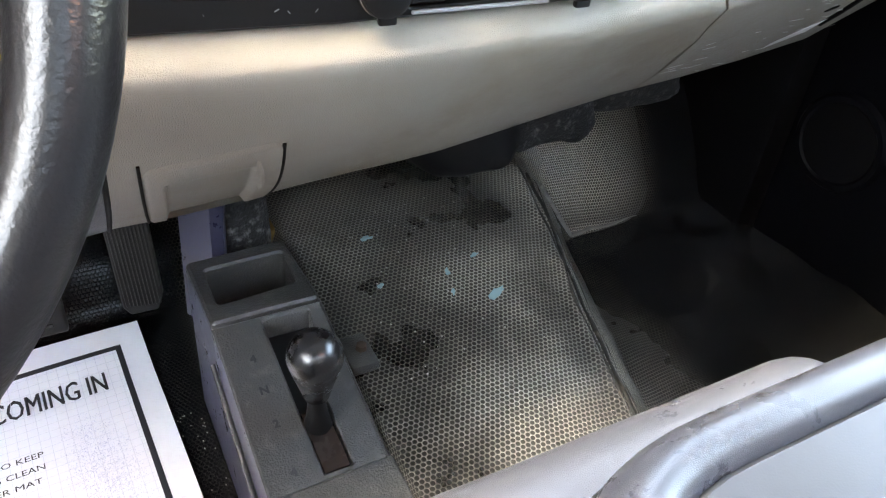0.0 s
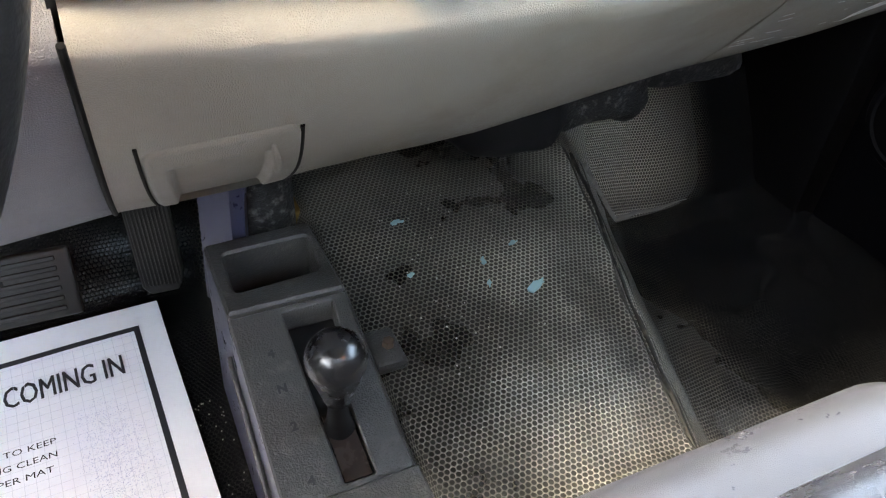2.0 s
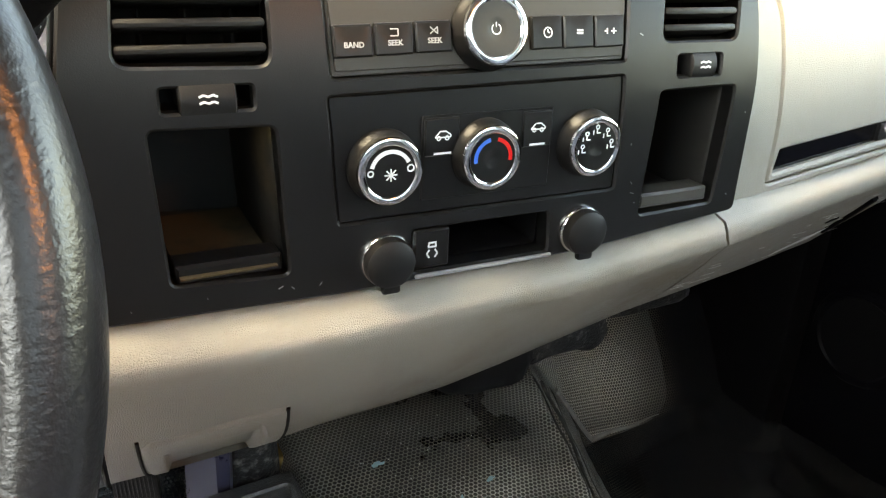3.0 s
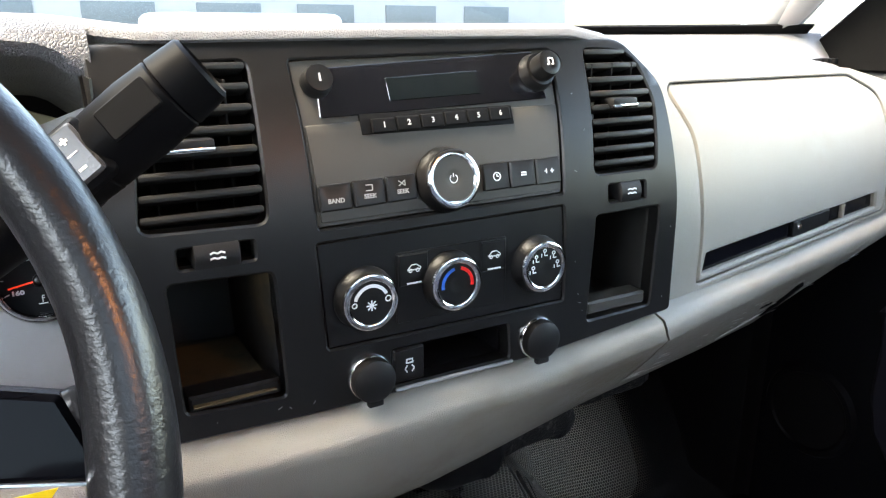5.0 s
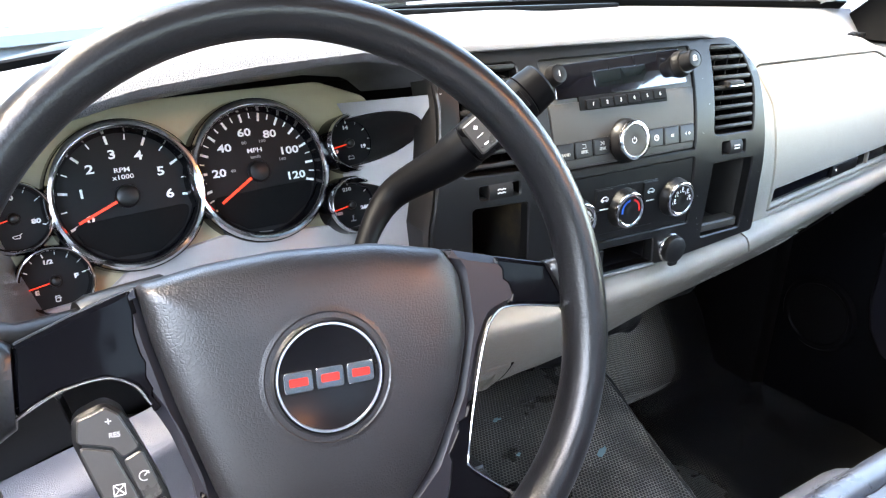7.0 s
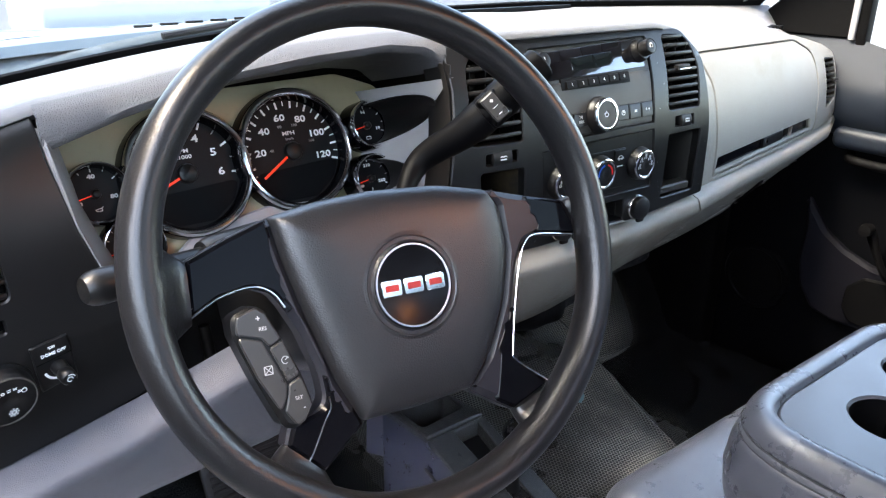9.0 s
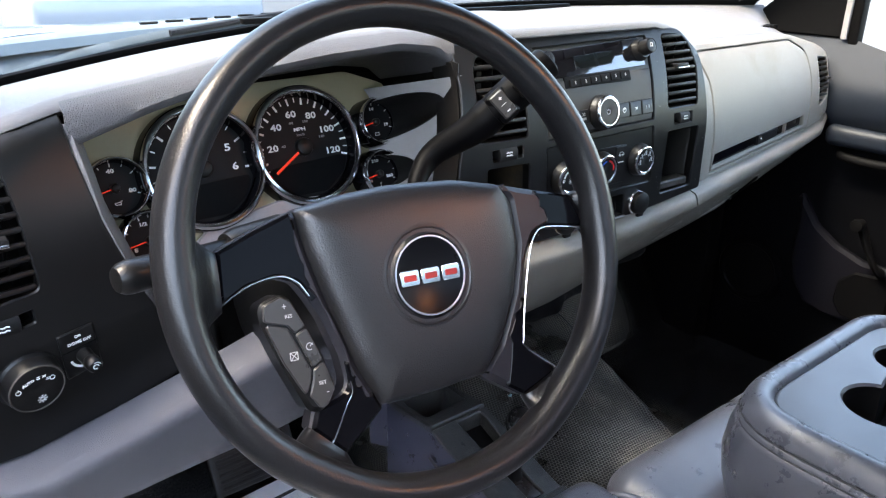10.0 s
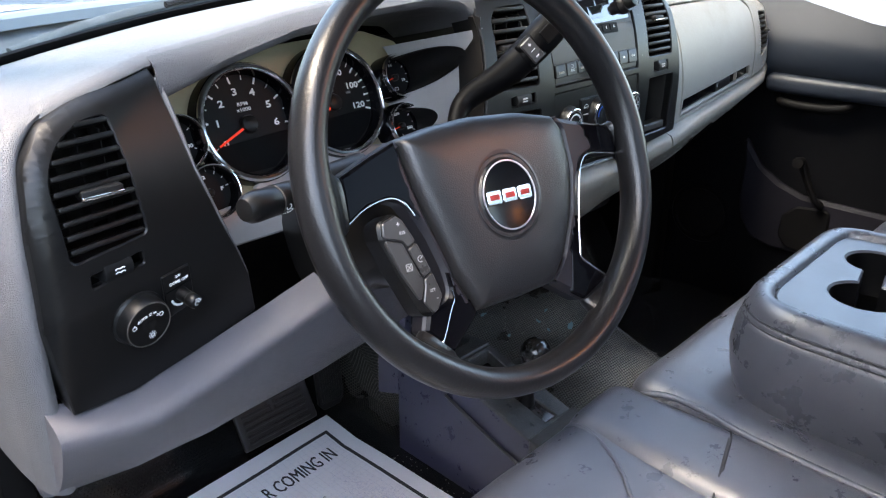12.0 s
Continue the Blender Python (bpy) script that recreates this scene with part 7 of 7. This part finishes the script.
part("mirror_sail", sail, BLACKD, door, "black mirror corner cover")
part("window_frame", rbox(0.838, 0.865, 0.060, 0.080, 0.80, 1.35, 0.004), BLACKD, door)
part("window_channel", rbox(0.832, 0.850, 0.081, 0.094, 0.81, 1.33, 0.003), PILLAR, door, "pale grey window channel")
part("window_frame", rbox(0.80, 0.83, -0.85, 0.08, 1.33, 1.37, 0.004), BLACKD, door)
wp = part("window_pane", grid([[(0.855, -0.85, 0.74), (0.855, 0.065, 0.80)], [(0.82, -0.85, 1.34), (0.82, 0.065, 1.34)]]), WINDOW, door)
wp.visible_shadow = False
setting("b_pillar_right", rbox(0.80, 0.88, -1.20, -0.85, -0.1, 1.44, 0.02), PILLAR, "grey trimmed door pillar", "pillar")
setting("roof_rail_right", rbox(0.75, 0.84, -1.2, -0.02, 1.28, 1.46, 0.02), HEADL, "grey roof rail over the door", "trim")
setting("roof_rail_left", rbox(-0.84, -0.76, -1.2, -0.02, 1.36, 1.46, 0.02), HEADL, "grey roof rail over the doorway", "trim")

# ---- outside ----
rows = []
for j in range(2):
    rows.append([(-300 + 600 * i, -300 + 600 * j, -0.78) for i in range(2)])
setting("ground", grid(rows), ASPH, "grey asphalt car park", "ground")
cw = thing("cowl_panel", (0, 0.75, 0.75), "weathered grey plastic cowl below the windscreen", "cowl")
rows = []
for k in range(9):
    t = k / 8
    rows.append([(x, 0.655 - 0.28 * (x / 0.85) ** 2 + 0.26 * t, 0.800 + 0.03 * (x + 0.5) * 0.5 - 0.045 * math.sin(math.pi * t) + 0.010 * t + 0.004 * noise.noise(Vector((x * 9, t * 5, 1.0)))) for x in [-0.88 + 1.76 * i / 60 for i in range(61)]])
part("panel", grid(rows, thick=0.004), COWL, cw)
edge = [(x, 0.925 - 0.28 * (x / 0.85) ** 2, 0.822 + 0.03 * (x + 0.5) * 0.5) for x in [-0.88 + 1.76 * i / 40 for i in range(41)]]
part("rear_rail", grid([[(x, y - 0.030, z - 0.012), (x, y - 0.022, z + 0.004), (x, y - 0.006, z + 0.010), (x, y + 0.020, z + 0.010), (x, y + 0.034, z + 0.002), (x, y + 0.036, z - 0.02)] for x, y, z in edge], thick=0.003), RAIL, cw, "pale weathered rail along the cowl's rear edge")
for k in range(7):
    x = -0.34 + 0.055 * k
    y, z = 0.925 - 0.28 * (x / 0.85) ** 2, 0.822 + 0.03 * (x + 0.5) * 0.5
    part("slot", rbox(x, x + 0.034, y + 0.004, y + 0.014, z + 0.009, z + 0.0145, 0.001), BLACKD, cw)
wi = thing("wiper", (-0.3, 0.75, 0.80), "grey windscreen wiper parked on the glass", "wiper")
part("arm", sweep(curve_points([(-0.62, 0.66, 0.785), (-0.45, 0.72, 0.815), (-0.2, 0.73, 0.845), (0.1, 0.70, 0.865)], 6), 0.011, 8, False, 0.6), COWL, wi)
part("blade", sweep(curve_points([(-0.36, 0.665, 0.838), (-0.1, 0.69, 0.862), (0.22, 0.69, 0.878)], 6), 0.006, 8), RUBBER, wi)
bo = thing("truck_front", (0, 1.4, -0.78), "pale silver truck front end with broad bonnet", "truck")
part("fender", rbox(-0.95, -0.70, 0.95, 2.0, -0.35, 0.55, 0.08, 3), WHITEP, bo)
part("fender", rbox(0.70, 0.95, 0.95, 2.0, -0.35, 0.55, 0.08, 3), WHITEP, bo)
for x in (-0.85, 0.85):
    part("wheel", lathe([(0, -0.12), (0.36, -0.12), (0.40, -0.07), (0.40, 0.07), (0.36, 0.12), (0, 0.12)], 32, Matrix.Translation((x, 1.4, -0.38)) @ pose(0, 0, 0, 0, 90, 0)), TYRE, bo)
rows = []
for k in range(13):
    t = k / 12
    rows.append([(x, 0.93 - 0.16 * (x / 0.9) ** 2 + 1.05 * t, 0.825 - 0.14 * t * t - 0.05 * (abs(x) / 0.9) ** 4 + 0.012 * math.exp(-((abs(x) - 0.55) / 0.12) ** 2)) for x in [-0.92 + 1.84 * i / 40 for i in range(41)]])
part("bonnet", grid(rows, thick=0.003), WHITEP, bo)


def parked_car(m):
    c = thing("parked_car", m.translation, "white parked van across the car park", "car")
    part("body", rbox(-2.3, 2.3, -0.9, 0.9, 0.22, 1.0, 0.15, 3, m), WHITEP, c)
    part("cabin", rbox(-1.6, 2.2, -0.8, 0.8, 0.95, 1.9, 0.2, 3, m), WHITEP, c)
    for x in (-1.2, -0.1, 1.0):
        part("window", rbox(x - 0.45, x + 0.45, -0.83, -0.79, 1.15, 1.65, 0.01, 1, m), COWL, c)
    for x in (-1.4, 1.4):
        for y in (-0.79, 0.79):
            w = part("wheel", lathe([(0, -0.1), (0.33, -0.1), (0.36, -0.06), (0.36, 0.06), (0.33, 0.1), (0, 0.1)], 28, m @ Matrix.Translation((x, y, 0.36)) @ pose(0, 0, 0, 90, 0, 0)), TYRE, c)
            part("hub", lathe([(0, 0.115), (0.2, 0.105), (0.22, 0.09)], 20, m @ Matrix.Translation((x, y, 0.36)) @ pose(0, 0, 0, 90 if y < 0 else -90, 0, 0)), SILVER, w)
    return c


parked_car(Matrix.Translation((4.0, 15.0, -0.78)) @ pose(0, 0, 0, 0, 0, 8))
bld = thing("building", (8, 60, -0.78), "pale flat roofed building beyond the car park", "building")
part("wall", rbox(-30, 50, 60, 70, -0.78, 4.0, 0.05), CONCR, bld)
part("roof_edge", rbox(-30.3, 50.3, 59.7, 70.3, 4.0, 4.4, 0.05), SILVER, bld)
for k in range(9):
    part("window", rbox(-26 + 8 * k, -21 + 8 * k, 59.9, 60.05, 0.6, 2.6, 0.02), COWL, bld)
# unseen walls, added to hold back light from the driver's side
wl = thing("building", (-2.35, 6, -0.78), "plain dark wall added unseen beside the truck to block light", "building")
part("wall", rbox(-2.6, -2.1, -0.5, 12, -0.78, 2.9, 0.03), BLOCKW, wl)
part("low_block_wall", rbox(-2.55, -2.15, -6.0, -0.502, -0.78, 1.15, 0.03), BLOCKW, wl)
part("coping", rbox(-2.7, -2.0, -0.6, 12.1, 2.9, 3.1, 0.02), COWL, wl)
dl = thing("dome_lamp", (0.28, -1.13, 1.42), "lit cargo lamp with a warm frosted lens", "lamp")
part("base", rbox(0.16, 0.36, -1.165, -1.135, 1.325, 1.375, 0.006), HEADL, dl)
part("lens", rbox(0.18, 0.34, -1.142, -1.118, 1.332, 1.368, 0.008, 3), glow("dome_lens", (1.0, 0.50, 0.20), 0.7), dl)
